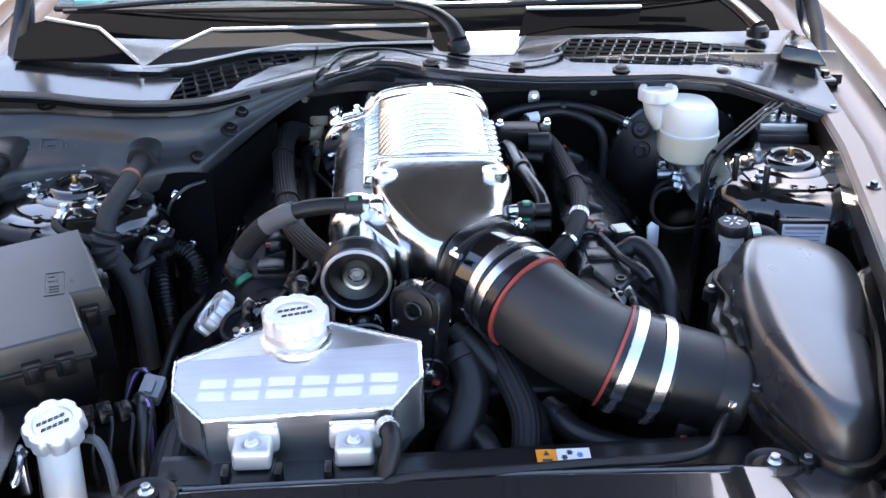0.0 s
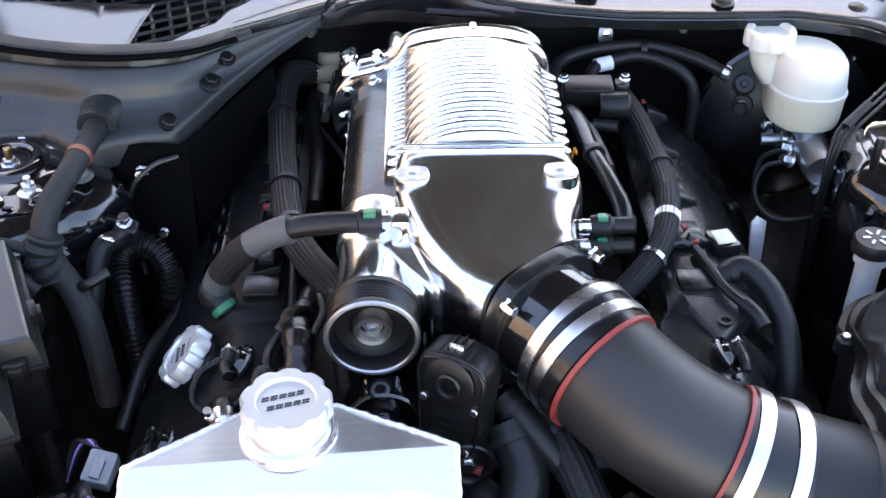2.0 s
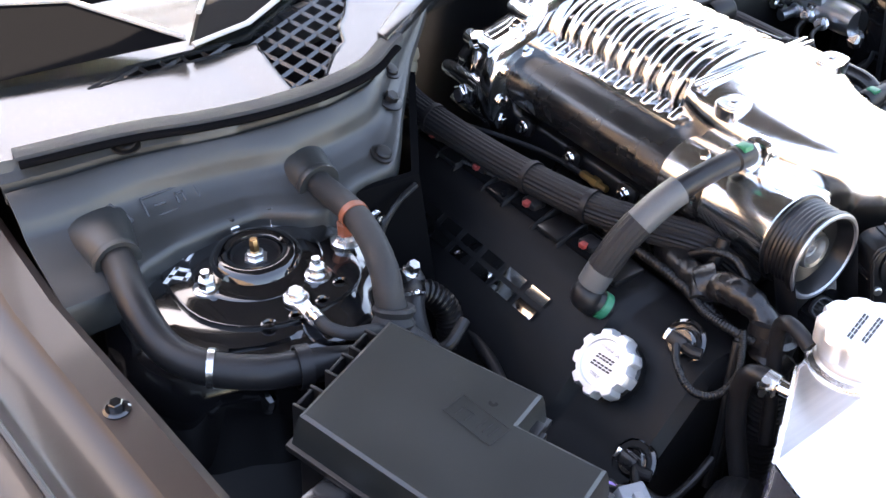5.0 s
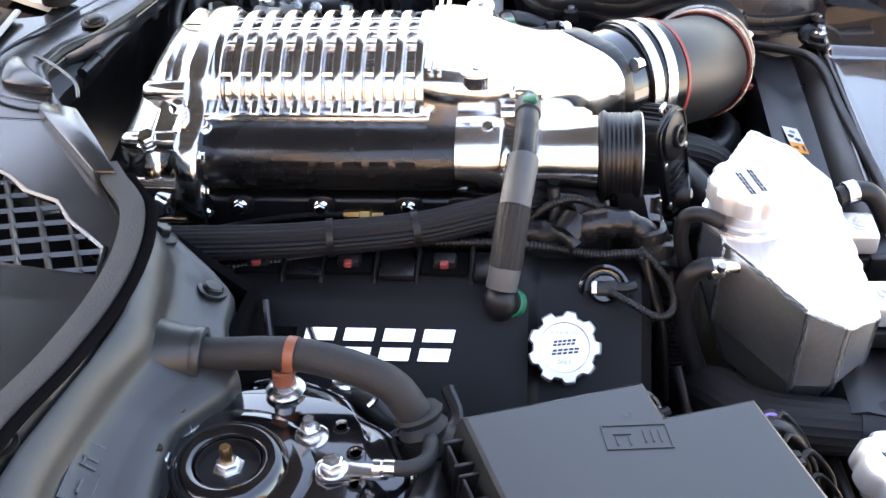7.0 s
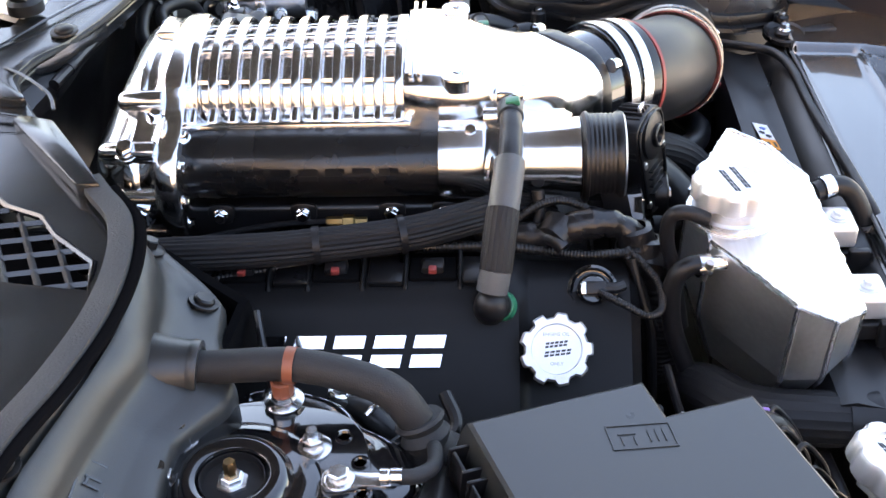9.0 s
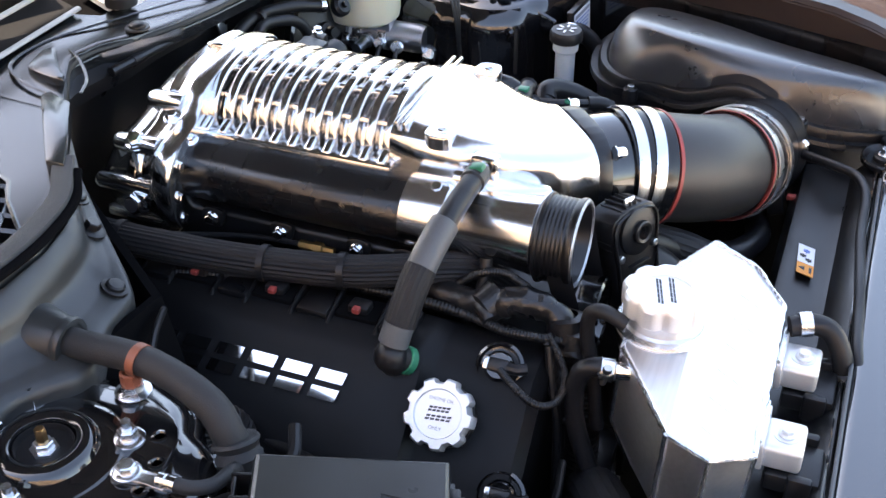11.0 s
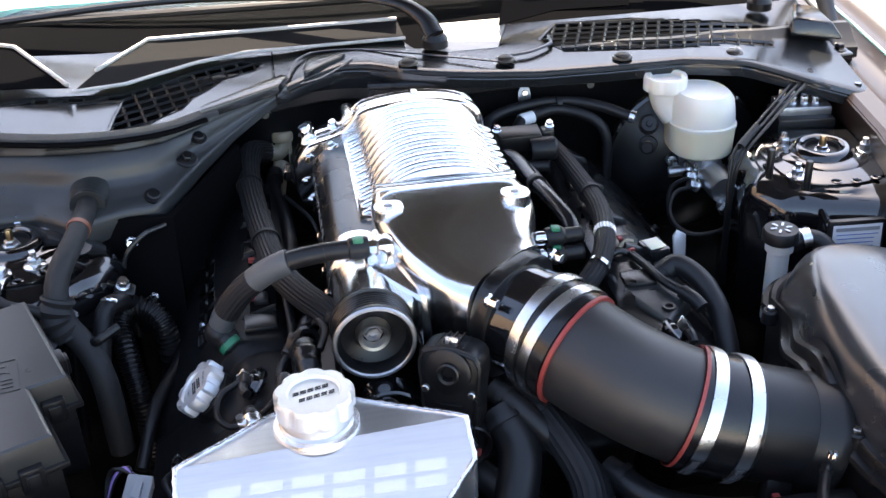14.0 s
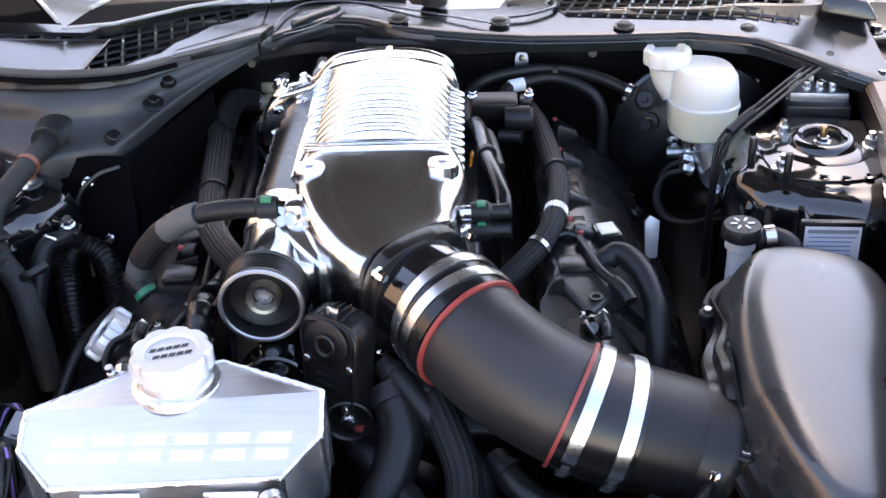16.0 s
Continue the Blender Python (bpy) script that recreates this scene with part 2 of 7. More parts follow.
def tube(points, r, segs=14, n=8, bm=None, ribs=0.0, depth=0.12, flutes=0, flute=0.05, smooth=True, caps=True, rfun=None, flat=1.0):
    """A pipe along the points. ribs: spacing of corrugation in metres; flutes: pleats round it."""
    bm = bm or bmesh.new()
    path = spline(points, n) if smooth and len(points) > 2 else [V(q) for q in points]
    if ribs:
        length = sum((b - a).length for a, b in zip(path, path[1:]))
        count = max(2, int(length / ribs * 4))
        acc, dist = [0.0], 0.0
        for a, b in zip(path, path[1:]):
            dist += (b - a).length
            acc.append(dist)
        fine, j = [], 0
        for k in range(count + 1):
            d = dist * k / count
            while j < len(acc) - 2 and acc[j + 1] < d:
                j += 1
            s = (d - acc[j]) / max(1e-9, acc[j + 1] - acc[j])
            fine.append(path[j].lerp(path[j + 1], s))
        path = fine
    rings, up = [], None
    for i, q in enumerate(path):
        t = (path[min(i + 1, len(path) - 1)] - path[max(i - 1, 0)]).normalized()
        if up is None:
            up = V((0, 0, 1)) if abs(t.z) < 0.9 else V((1, 0, 0))
        up = (up - t * up.dot(t)).normalized()
        side = t.cross(up)
        rad = r * (rfun(i / (len(path) - 1)) if rfun else 1)
        if ribs:
            rad *= 1 + depth * (0.5 if i % 4 in (0, 1) else -0.5)
        ring = []
        for k in range(segs):
            a = 2 * math.pi * k / segs
            rr = rad * (1 + (flute * (1 if k % 2 else -1) if flutes else 0))
            ring.append(bm.verts.new(q + (up * math.cos(a) * flat + side * math.sin(a)) * rr))
        rings.append(ring)
    for a, b in zip(rings, rings[1:]):
        for k in range(segs):
            bm.faces.new((a[k], a[(k + 1) % segs], b[(k + 1) % segs], b[k]))
    if caps:
        bm.faces.new(rings[0][::-1])
        bm.faces.new(rings[-1])
    return bm


def block(size, m, bevel=0.0, bm=None, segs=2):
    """A box of that size centred on m."""
    own = bmesh.new()
    bmesh.ops.create_cube(own, size=1, matrix=m @ Matrix.Diagonal((*size, 1)))
    if bevel:
        bmesh.ops.bevel(own, geom=own.edges[:], offset=bevel, segments=segs, affect="EDGES", profile=0.5)
    if bm is None:
        return own
    return merge(bm, own)


def merge(bm, other):
    me = bpy.data.meshes.new("tmp")
    other.to_mesh(me)
    other.free()
    bm.from_mesh(me)
    bpy.data.meshes.remove(me)
    return bm


def prism(poly, low, high, m=None, bevel=0.0, segs=2, bm=None):
    """A polygon (x, y) pulled from low to high along the z axis of m."""
    m = m or Matrix()
    own = bmesh.new()
    a = [own.verts.new(m @ V((x, y, low))) for x, y in poly]
    b = [own.verts.new(m @ V((x, y, high))) for x, y in poly]
    own.faces.new(a[::-1])
    own.faces.new(b)
    for k in range(len(poly)):
        own.faces.new((a[k], a[(k + 1) % len(poly)], b[(k + 1) % len(poly)], b[k]))
    bmesh.ops.recalc_face_normals(own, faces=own.faces)
    if bevel:
        bmesh.ops.bevel(own, geom=own.edges[:], offset=bevel, segments=segs, affect="EDGES", profile=0.5)
    return own if bm is None else merge(bm, own)


def hull(points, bevel=0.0, segs=3):
    bm = bmesh.new()
    vs = [bm.verts.new(V(p)) for p in points]
    out = bmesh.ops.convex_hull(bm, input=vs)
    loose = [v for v in bm.verts if not v.link_faces]
    bmesh.ops.delete(bm, geom=loose, context="VERTS")
    bmesh.ops.dissolve_limit(bm, angle_limit=0.03, verts=bm.verts, edges=bm.edges)
    if bevel:
        bmesh.ops.bevel(bm, geom=bm.edges[:], offset=bevel, segments=segs, affect="EDGES", profile=0.5, clamp_overlap=True)
    return bm


def smooth_poly(poly, n=6):
    """A closed smooth outline through the points."""
    p = [V((x, y, 0)) for x, y in poly]
    k, out = len(p), []
    for i in range(k):
        a, b, c, d = p[i - 1], p[i], p[(i + 1) % k], p[(i + 2) % k]
        for s in range(n):
            t = s / n
            q = 0.5 * (2 * b + (c - a) * t + (2 * a - 5 * b + 4 * c - d) * t * t + (3 * b - a - 3 * c + d) * t ** 3)
            out.append((q.x, q.y))
    return out


def loft(rings, closed=True, cap_first=False, cap_last=True):
    """Skins rings of equal length."""
    bm = bmesh.new()
    vs = [[bm.verts.new(V(p)) for p in ring] for ring in rings]
    n = len(vs[0])
    for a, b in zip(vs, vs[1:]):
        for k in range(n if closed else n - 1):
            bm.faces.new((a[k], a[(k + 1) % n], b[(k + 1) % n], b[k]))
    if cap_first:
        bm.faces.new(vs[0][::-1])
    if cap_last:
        bm.faces.new(vs[-1])
    return bm


def sheet(grid, thick=0.004, drop=None):
    """A grid of points given thickness downwards (or along drop)."""
    d = V(drop) if drop else V((0, 0, -thick))
    bm = bmesh.new()
    top = [[bm.verts.new(V(p)) for p in row] for row in grid]
    low = [[bm.verts.new(V(p) + d) for p in row] for row in grid]
    r, c = len(grid), len(grid[0])
    for i in range(r - 1):
        for j in range(c - 1):
            bm.faces.new((top[i][j], top[i][j + 1], top[i + 1][j + 1], top[i + 1][j]))
            bm.faces.new((low[i][j], low[i + 1][j], low[i + 1][j + 1], low[i][j + 1]))
    rim = [(i, 0) for i in range(r)] + [(r - 1, j) for j in range(1, c)] + [(i, c - 1) for i in range(r - 2, -1, -1)] + [(0, j) for j in range(c - 2, 0, -1)]
    for (i, j), (k, l) in zip(rim, rim[1:] + rim[:1]):
        bm.faces.new((top[i][j], top[k][l], low[k][l], low[i][j]))
    return bm


def hexbolt(parent, at, axis, r=0.006, h=0.006, mat=None, washer=0.0, name="bolt", stud=0.0):
    m = axes(at, axis)
    bm = bmesh.new()
    if washer:
        lathe([(0, 0), (washer, 0), (washer, 0.0015), (washer * 0.8, 0.003), (0, 0.003)], m, 20, bm)
    base = 0.003 if washer else 0
    lathe([(0, base), (r, base), (r, base + h * 0.85), (r * 0.85, base + h), (0, base + h)], m, 6, bm)
    if stud:
        lathe([(0, base + h), (r * 0.5, base + h), (r * 0.5, base + h + stud), (0, base + h + stud)], m, 10, bm)
    return part(name, bm, mat or ZINC, parent)


def clamp_ring(parent, at, axis, r, w=0.012, phase=0.0, name="hose_clamp"):
    """A worm-drive clamp: band with slots and a screw housing."""
    m = axes(at, axis, (0, 0, 1)) @ pose(0, 0, 0, 0, 0, phase)
    bm = lathe([(r, -w / 2), (r + 0.0015, -w / 2), (r + 0.002, 0), (r + 0.0015, w / 2), (r, w / 2), (r, -w / 2)], m, 48)
    band = part(name, bm, ZINC, parent, "bright steel worm-drive clamp")
    part("screw_housing", block((0.014, 0.022, w), m @ Matrix.Translation((r + 0.006, 0, 0)), 0.002), ZINC, band)
    part("screw", lathe([(0, -0.018), (0.004, -0.018), (0.004, 0.014), (0, 0.014)], axes(m @ V((r + 0.007, 0, 0)), m.to_3x3() @ V((0, 1, 0))), 6), STEEL, band)
    slots = bmesh.new()
    for k in range(14):
        a = -1.25 - k * 0.045
        q = m @ Matrix.Rotation(a, 4, "Z") @ Matrix.Translation((r + 0.0021, 0, 0))
        block((0.0006, 0.0012, w * 0.6), q @ pose(0, 0, 0, 18, 0, 0), 0, slots)
    tagged(part("slot_band", slots, INK, band), kind="stuff")
    return band


def glyph_bars(parent, m, count, w, h, gap, mat, thick=0.001, slant=0.15, name="letter_shape"):
    """Plain shapes in place of a maker's lettering: each a pair of slanted bars."""
    for k in range(count):
        bm = bmesh.new()
        x0 = (k - (count - 1) / 2) * (w + gap)
        for yy in (-0.30, 0.30):
            own = prism([(-w * 0.48 + slant * h * (yy - 0.2), h * (yy - 0.2)), (w * 0.48 + slant * h * (yy - 0.2), h * (yy - 0.2)), (w * 0.48 + slant * h * (yy + 0.2), h * (yy + 0.2)), (-w * 0.48 + slant * h * (yy + 0.2), h * (yy + 0.2))], 0, thick, m @ Matrix.Translation((x0, 0, 0)))
            merge(bm, own)
        part(name, bm, mat, parent)

# ---------- setting: ground and the car's shell ----------
g = bmesh.new()
bmesh.ops.create_grid(g, x_segments=8, y_segments=8, size=600)
solid("ground", g, CONCRETE, "pale sunlit concrete ground around the car", "ground", kind="structure")

# Three unseen walls, added so the polished parts reflect something tan.
solid("wall_unseen_tall", block((0.25, 8.5, 5.4), pose(-5.203, 5.75, 2.7), 0.03), STUCCO, "tall tan stucco wall out of view, added for reflections", "wall", kind="structure")
solid("wall_unseen_rear", block((13.0, 0.25, 3.6), pose(1.43, 9.0, 1.8), 0.03), STUCCO, "tan stucco wall out of view behind the car, added for reflections", "wall", kind="structure")
solid("wall_unseen_side", block((0.25, 14.49, 3.3), pose(-5.2, -5.75, 1.65), 0.03), STUCCO, "tan stucco wall out of view beside the car, added for reflections", "wall", kind="structure")


def inner_x(y, side=1):
    """Half width of the bay at the fender flange."""
    if side < 0:
        return float(np.interp(y, [-0.95, -0.6, -0.4, 0.0, 0.5, 0.9], [0.52, 0.66, 0.71, 0.74, 0.745, 0.75]))
    return float(np.interp(y, [-0.95, -0.7, -0.4, 0.0, 0.5, 0.9], [0.40, 0.47, 0.565, 0.645, 0.70, 0.72]))


def fender(side):
    rows = []
    for y in np.linspace(-0.95, 0.95, 39):
        x = inner_x(y, side)
        lift = 0.018 * math.sin((y + 0.95) / 1.9 * math.pi) + 0.02 * (y > 0) * y - 0.16 * min(1, max(0, -0.50 - y) / 0.42) ** 1.5
        sec = [(x - 0.015, 0.80), (x - 0.015, 0.862), (x - 0.008, 0.868), (x + 0.022, 0.868), (x + 0.028, 0.864), (x + 0.040, 0.860), (x + 0.068, 0.861), (x + 0.074, 0.864), (x + 0.082, 0.874), (x + 0.087, 0.879),
               (x + 0.094, 0.881), (x + 0.12, 0.877), (x + 0.16, 0.858), (x + 0.20, 0.825), (x + 0.235, 0.78), (x + 0.25, 0.70), (x + 0.255, 0.52), (x + 0.24, 0.3)]
        rows.append([(side * a, y, b + lift) for a, b in sec])
    ob = thing("fender", (side * 0.75, 0, 0.3), "dark brown-black metallic car fender with a bolted inner flange", "car fender", "fenders")
    part("inner_flange", sheet([r[:9] for r in rows], drop=(-side * 0.002, 0, -0.003)), FENDERP, ob, "painted inner flange", angle=0.5)
    part("outer_panel", sheet([r[8:] for r in rows], drop=(-side * 0.002, 0, -0.003)), FENDERP, ob, "dark metallic outer panel", angle=0.5)
    # Chrome line puts in the bright highlight along the left fender's edge.
    part("edge_line", tube([r[9] for r in rows], 0.0035, 8, 1), CHROME if side > 0 else SATIN, ob, "thin edge line, chrome on the left for its bright highlight")
    return ob


for side in (1, -1):
    fd = fender(side)
    for y in (-0.62, -0.42, -0.16, 0.14, 0.36):
        hexbolt(fd, (side * (inner_x(y, side) + 0.008), y, 0.868 + 0.018 * math.sin((y + 0.95) / 1.9 * math.pi)), (0, 0, 1), 0.006, 0.006, GLOSS, 0.011)
    # apron below the flange
    rows = [[(side * (inner_x(y, side) - 0.017 - 0.03 * (z < 0.5)), y, z) for z in np.linspace(0.25, 0.84, 8)] for y in np.linspace(-0.9, 0.42, 14)]
    solid("wall_apron_" + ("left" if side > 0 else "right"), sheet(rows, drop=(side * 0.006, 0, 0)), GLOSS, "black painted inner fender apron", "apron", kind="structure")

# Unseen black panel, added to keep the bright ground out of the bay.
solid("floor_light_block", block((1.30, 1.5, 0.01), pose(-0.06, -0.1, 0.22)), PLASTIC, "black panel below the engine, added to block the bright ground", "undertray", kind="structure")

shelf = thing("inner_wing_shelf", (-0.6, -0.35, 0.7), "gloss black inner wing shelf with bracket arms to the fuse box", "inner wing")
part("panel", sheet([[(x, y, 0.735 + 0.02 * math.sin(9 * y) + 0.03 * (x < -0.68)) for x in np.linspace(-0.73, -0.505, 8)] for y in np.linspace(-0.75, 0.05, 16)], 0.004), SATIN, shelf)
for y in (-0.27, -0.37):
    part("arm", block((0.10, 0.030, 0.014), pose(-0.64, y, 0.800, 0, -6, 12), 0.004), COWLP, shelf, "grey plastic bracket arm")
    part("arm_web", block((0.09, 0.006, 0.05), pose(-0.64, y, 0.775, 0, -6, 12), 0.002), PLASTIC, shelf)
for x, y in ((-0.66, -0.32), (-0.68, -0.22), (-0.67, -0.45)):
    part("pressed_rib", block((0.03, 0.07, 0.012), pose(x, y, 0.745, 0, 0, 20), 0.005), GLOSS, shelf)

# firewall: lower wall and the ledge under the cowl
rows = []
for z, y in ((0.24, 0.34), (0.62, 0.33), (0.74, 0.30), (0.80, 0.285), (0.86, 0.268), (0.885, 0.262), (0.892, 0.25), (0.908, 0.25), (0.914, 0.262), (0.935, 0.29)):
    rows.append([(x, y + 0.02 * math.exp(-((x + 0.08) / 0.09) ** 2) + 0.004 * math.sin(40 * x), z) for x in np.linspace(-0.72, 0.72, 60)])
firewall = solid("wall_firewall", sheet(rows, drop=(0, 0.01, 0)), SATIN, "black painted firewall behind the engine", "firewall", kind="structure")
solid("cabin_backing", block((1.44, 0.6, 0.6), pose(0, 0.78, 0.6), 0.05), INTERIOR, "dark body shell behind the firewall", "body shell", kind="structure")

# radiator and its shroud
rad = thing("radiator", (0, -0.6, 0.3), "black radiator with a moulded fan shroud", "radiator")
part("core", block((0.66, 0.05, 0.48), pose(0, -0.625, 0.48), 0.006), SATIN, rad)
sh = [[(x, y, z + 0.004 * math.sin(9 * x - 1.2)) for x in np.linspace(-0.34, 0.36, 24)] for y, z in ((-0.600, 0.735), (-0.592, 0.741), (-0.578, 0.735), (-0.565, 0.719), (-0.548, 0.7165), (-0.522, 0.7235), (-0.508, 0.721), (-0.498, 0.70), (-0.494, 0.62), (-0.494, 0.35))]
part("fan_shroud", sheet(sh, drop=(0, -0.006, -0.004)), SATIN, rad, "black plastic fan shroud")
part("shroud_seam", tube([(x, -0.5935, 0.7425 + 0.004 * math.sin(9 * x - 1.2)) for x in np.linspace(-0.33, 0.34, 18)], 0.0022, 6), GLOSS, rad)

# radiator cover with carbon top
cover = thing("radiator_cover", (0, -0.72, 0.74), "glossy black and carbon radiator cover behind the grille", "radiator cover")


def cover_z(x, y):
    """Height of the cover: a raised rim round a long recess."""
    z = float(np.interp(y, [-0.95, -0.86, -0.78, -0.70, -0.62, -0.606, -0.600, -0.597], [0.66, 0.715, 0.738, 0.750, 0.754, 0.755, 0.750, 0.738])) - 0.015 * (abs(x) / 0.45) ** 3
    edge = min((x + 0.13) / 0.012, (0.300 - x) / 0.012, (-0.702 - y) / 0.010, (y + 0.90) / 0.03)
    ridge = math.exp(-((y + 0.690) / 0.006) ** 2) * (x > -0.12) * (x < 0.31)
    return z - 0.016 * max(0.0, min(1.0, edge)) + 0.006 * ridge + 0.009 * max(0.0, min(1.0, (x - 0.305) / 0.010))


rows = [[(x, y, cover_z(x, y)) for x in np.linspace(-0.46, 0.47, 160)] for y in np.concatenate((np.linspace(-0.597, -0.626, 12), np.linspace(-0.630, -0.720, 32), np.linspace(-0.73, -0.95, 16)))]
part("top_panel", sheet(rows, drop=(0, 0.002, -0.006)), CARBON, cover, "glossy carbon-weave top panel", angle=0.5)
part("lip", tube([(x, -0.600, 0.7535 - 0.015 * (abs(x) / 0.45) ** 3) for x in np.linspace(-0.30, 0.31, 9)], 0.0022, 8), GREYSLV, cover, "pale edge trim")
for x, y in ((0.36, -0.60), (-0.337, -0.611)):
    m = pose(x, y, 0.748)
    st = thing("bump_stop", (x, y, 0.745), "black bonnet stop cup with a bright bolt on the radiator cover", "bonnet stop", "bonnet stops")
    part("cup", lathe([(0.030, 0), (0.030, 0.006), (0.028, 0.008), (0.025, 0.007), (0.021, 0.003), (0.012, 0.002), (0, 0.002)], m @ Matrix.Diagonal((1.15, 0.95, 1, 1)), 28), PLASTIC, st)
    part("pad", lathe([(0.013, 0.002), (0.013, 0.007), (0.010, 0.009), (0, 0.009)], m, 20), RUBBER, st)
    hexbolt(st, (x, y, 0.757), (0, 0, 1), 0.006, 0.007, ZINC, 0.009)
    part("slot_tab", block((0.018, 0.05, 0.006), m @ pose(0.010, -0.048, 0.004, 0, 0, 15), 0.002), PLASTIC, st)

# raised hood above, hinged at the cowl
HOOD_TILT = radians(43)
hood_edge = lambda x: (0.019 + 0.46 * min(abs(x), 0.45) ** 2) / 1.146
rows = []
for u in np.linspace(0, 1, 14):
    row = []
    for x in np.linspace(-0.73, 0.69, 24):
        s = hood_edge(x) * (1 - u) + 1.32 * u
        row.append((x, 0.605 - s * math.cos(HOOD_TILT), 1.32 + s * math.sin(HOOD_TILT) + 0.03 * math.cos(x / 0.75 * 1.5)))
    rows.append(row)
hood = thing("hood", (0, 0.57, 0.95), "raised dark hood over the engine bay on black hinges", "car hood")
part("panel", sheet(rows, drop=(0, 0.03, 0.025)), HOODP, hood)
hd, hn = V((0, -math.cos(HOOD_TILT), math.sin(HOOD_TILT))), V((0, -math.sin(HOOD_TILT), -math.cos(HOOD_TILT)))
hood_at = lambda x, s, d=0.0: V((x, 0.605, 1.32)) + hd * s + hn * d + V((0, 0, 0.03 * math.cos(x / 0.75 * 1.5)))
for x0, x1 in ((-0.56, -0.20), (-0.16, 0.16), (0.20, 0.56)):
    part("insulation_pad", sheet([[hood_at(x, s, 0.012) for x in np.linspace(x0, x1, 8)] for s in np.linspace(0.16, 1.05, 8)], drop=-hn * 0.014), PAD, hood, "black insulation pad")
for x in (-0.60, -0.18, 0.18, 0.60):
    part("rib", tube([hood_at(x, s, 0.010) for s in np.linspace(0.13, 1.22, 9)], 0.022, 8, 1, flat=0.6), HOODP, hood)
for s in (0.13, 1.12, 1.26):
    part("cross_rib", tube([hood_at(x, s, 0.010) for x in np.linspace(-0.68, 0.68, 13)], 0.022, 8, 1, flat=0.6), HOODP, hood)
for side in (1, -1):
    hg = part("hinge", tube([(side * 0.69, 0.26, 0.90), (side * 0.70, 0.34, 0.96), (side * 0.69, 0.44, 1.08), (side * 0.68, 0.540, 1.385)], 0.014, 10, flat=0.5), SATIN, hood)
    part("hinge_base", block((0.03, 0.14, 0.012), pose(side * 0.69, 0.30, 0.900), 0.003), GLOSS, hg)
    part("link", tube([(side * 0.70, 0.29, 0.905), (side * 0.705, 0.34, 0.93), (side * 0.70, 0.45, 1.0), (side * 0.69, 0.520, 1.395)], 0.010, 10, flat=0.5), SATIN, hg)
    hexbolt(hg, (side * 0.69, 0.25, 0.906), (0, 0, 1), 0.008, 0.007, GLOSS, 0.012)

# ---------- cowl ----------
LIP = ([-0.20, -0.17, -0.125, -0.085, -0.04, 0.0, 0.06, 0.12, 0.20, 0.30, 0.42, 0.52, 0.60, 0.68],
       [0.225, 0.232, 0.262, 0.285, 0.275, 0.252, 0.235, 0.222, 0.208, 0.205, 0.205, 0.175, 0.135, 0.11])
GRILLE_L = [(-0.594, 0.238), (-0.54, 0.262), (-0.405, 0.258), (-0.30, 0.318), (-0.232, 0.343), (-0.200, 0.322), (-0.215, 0.300), (-0.262, 0.276), (-0.286, 0.240), (-0.304, 0.222), (-0.318, 0.188), (-0.345, 0.168), (-0.380, 0.128), (-0.418, 0.122), (-0.412, 0.18), (-0.402, 0.238), (-0.5, 0.240)]
GRILLE_R = [(0.225, 0.325), (0.265, 0.385), (0.391, 0.38), (0.599, 0.318), (0.576, 0.24), (0.428, 0.245), (0.255, 0.27)]


def inside(poly, x, y):
    c = False
    for (x1, y1), (x2, y2) in zip(poly, poly[1:] + poly[:1]):
        if (y1 > y) != (y2 > y) and x < (x2 - x1) * (y - y1) / (y2 - y1) + x1:
            c = not c
    return c


def cowl_z(x, y):
    z = 0.934 + 0.05 * (y - 0.25) + 0.006 * math.exp(-((x + 0.05) / 0.1) ** 2)
    return z - 0.05 * max(0, x - 0.5) / 0.2 * max(0, 1 - (y - 0.1) / 0.3)


def masked_sheet(cols, rows_of, zfun, masks, thick=0.004):
    bm = bmesh.new()
    vs = []
    for x in cols:
        vs.append([bm.verts.new((x, y, z)) for y, z in rows_of(x)])
    for i in range(len(vs) - 1):
        for j in range(len(vs[0]) - 1):
            q = (vs[i][j], vs[i + 1][j], vs[i + 1][j + 1], vs[i][j + 1])
            c = sum((v.co for v in q), V()) / 4
            if not any(inside(p, c.x, c.y) for p in masks):
                bm.faces.new(q)
    loose = [v for v in bm.verts if not v.link_faces]
    bmesh.ops.delete(bm, geom=loose, context="VERTS")
    for v in bm.verts:
        v.tag = True
    low = {v: bm.verts.new(v.co + V((0, 0, -thick))) for v in list(bm.verts)}
    for fc in list(bm.faces):
        bm.faces.new([low[v] for v in reversed(fc.verts)])
    for e in [e for e in bm.edges if len(e.link_faces) == 1 and all(v in low for v in e.verts)]:
        p, q = e.verts
        bm.faces.new((p, q, low[q], low[p]))
    return bm


def cowl_rows(x):
    y0 = float(np.interp(x, *LIP))
    out = [(y0 + 0.003, cowl_z(x, y0) - 0.022), (y0, cowl_z(x, y0) - 0.008), (y0 + 0.003, cowl_z(x, y0) - 0.001)]
    back = float(np.interp(x, [0.0, 0.03, 0.15, 0.18], [0.40, 0.325, 0.325, 0.40]))
    for y in np.linspace(y0 + 0.008, back, 32):
        out.append((y, cowl_z(x, y)))
    return out


cowl = thing("cowl_panel", (0.2, 0.3, 0.9), "grey-black plastic cowl panel with leaf grilles below the windscreen", "cowl panel")
part("panel", masked_sheet(np.linspace(-0.185, 0.68, 110), cowl_rows, cowl_z, [GRILLE_R, GRILLE_L]), COWLP, cowl)


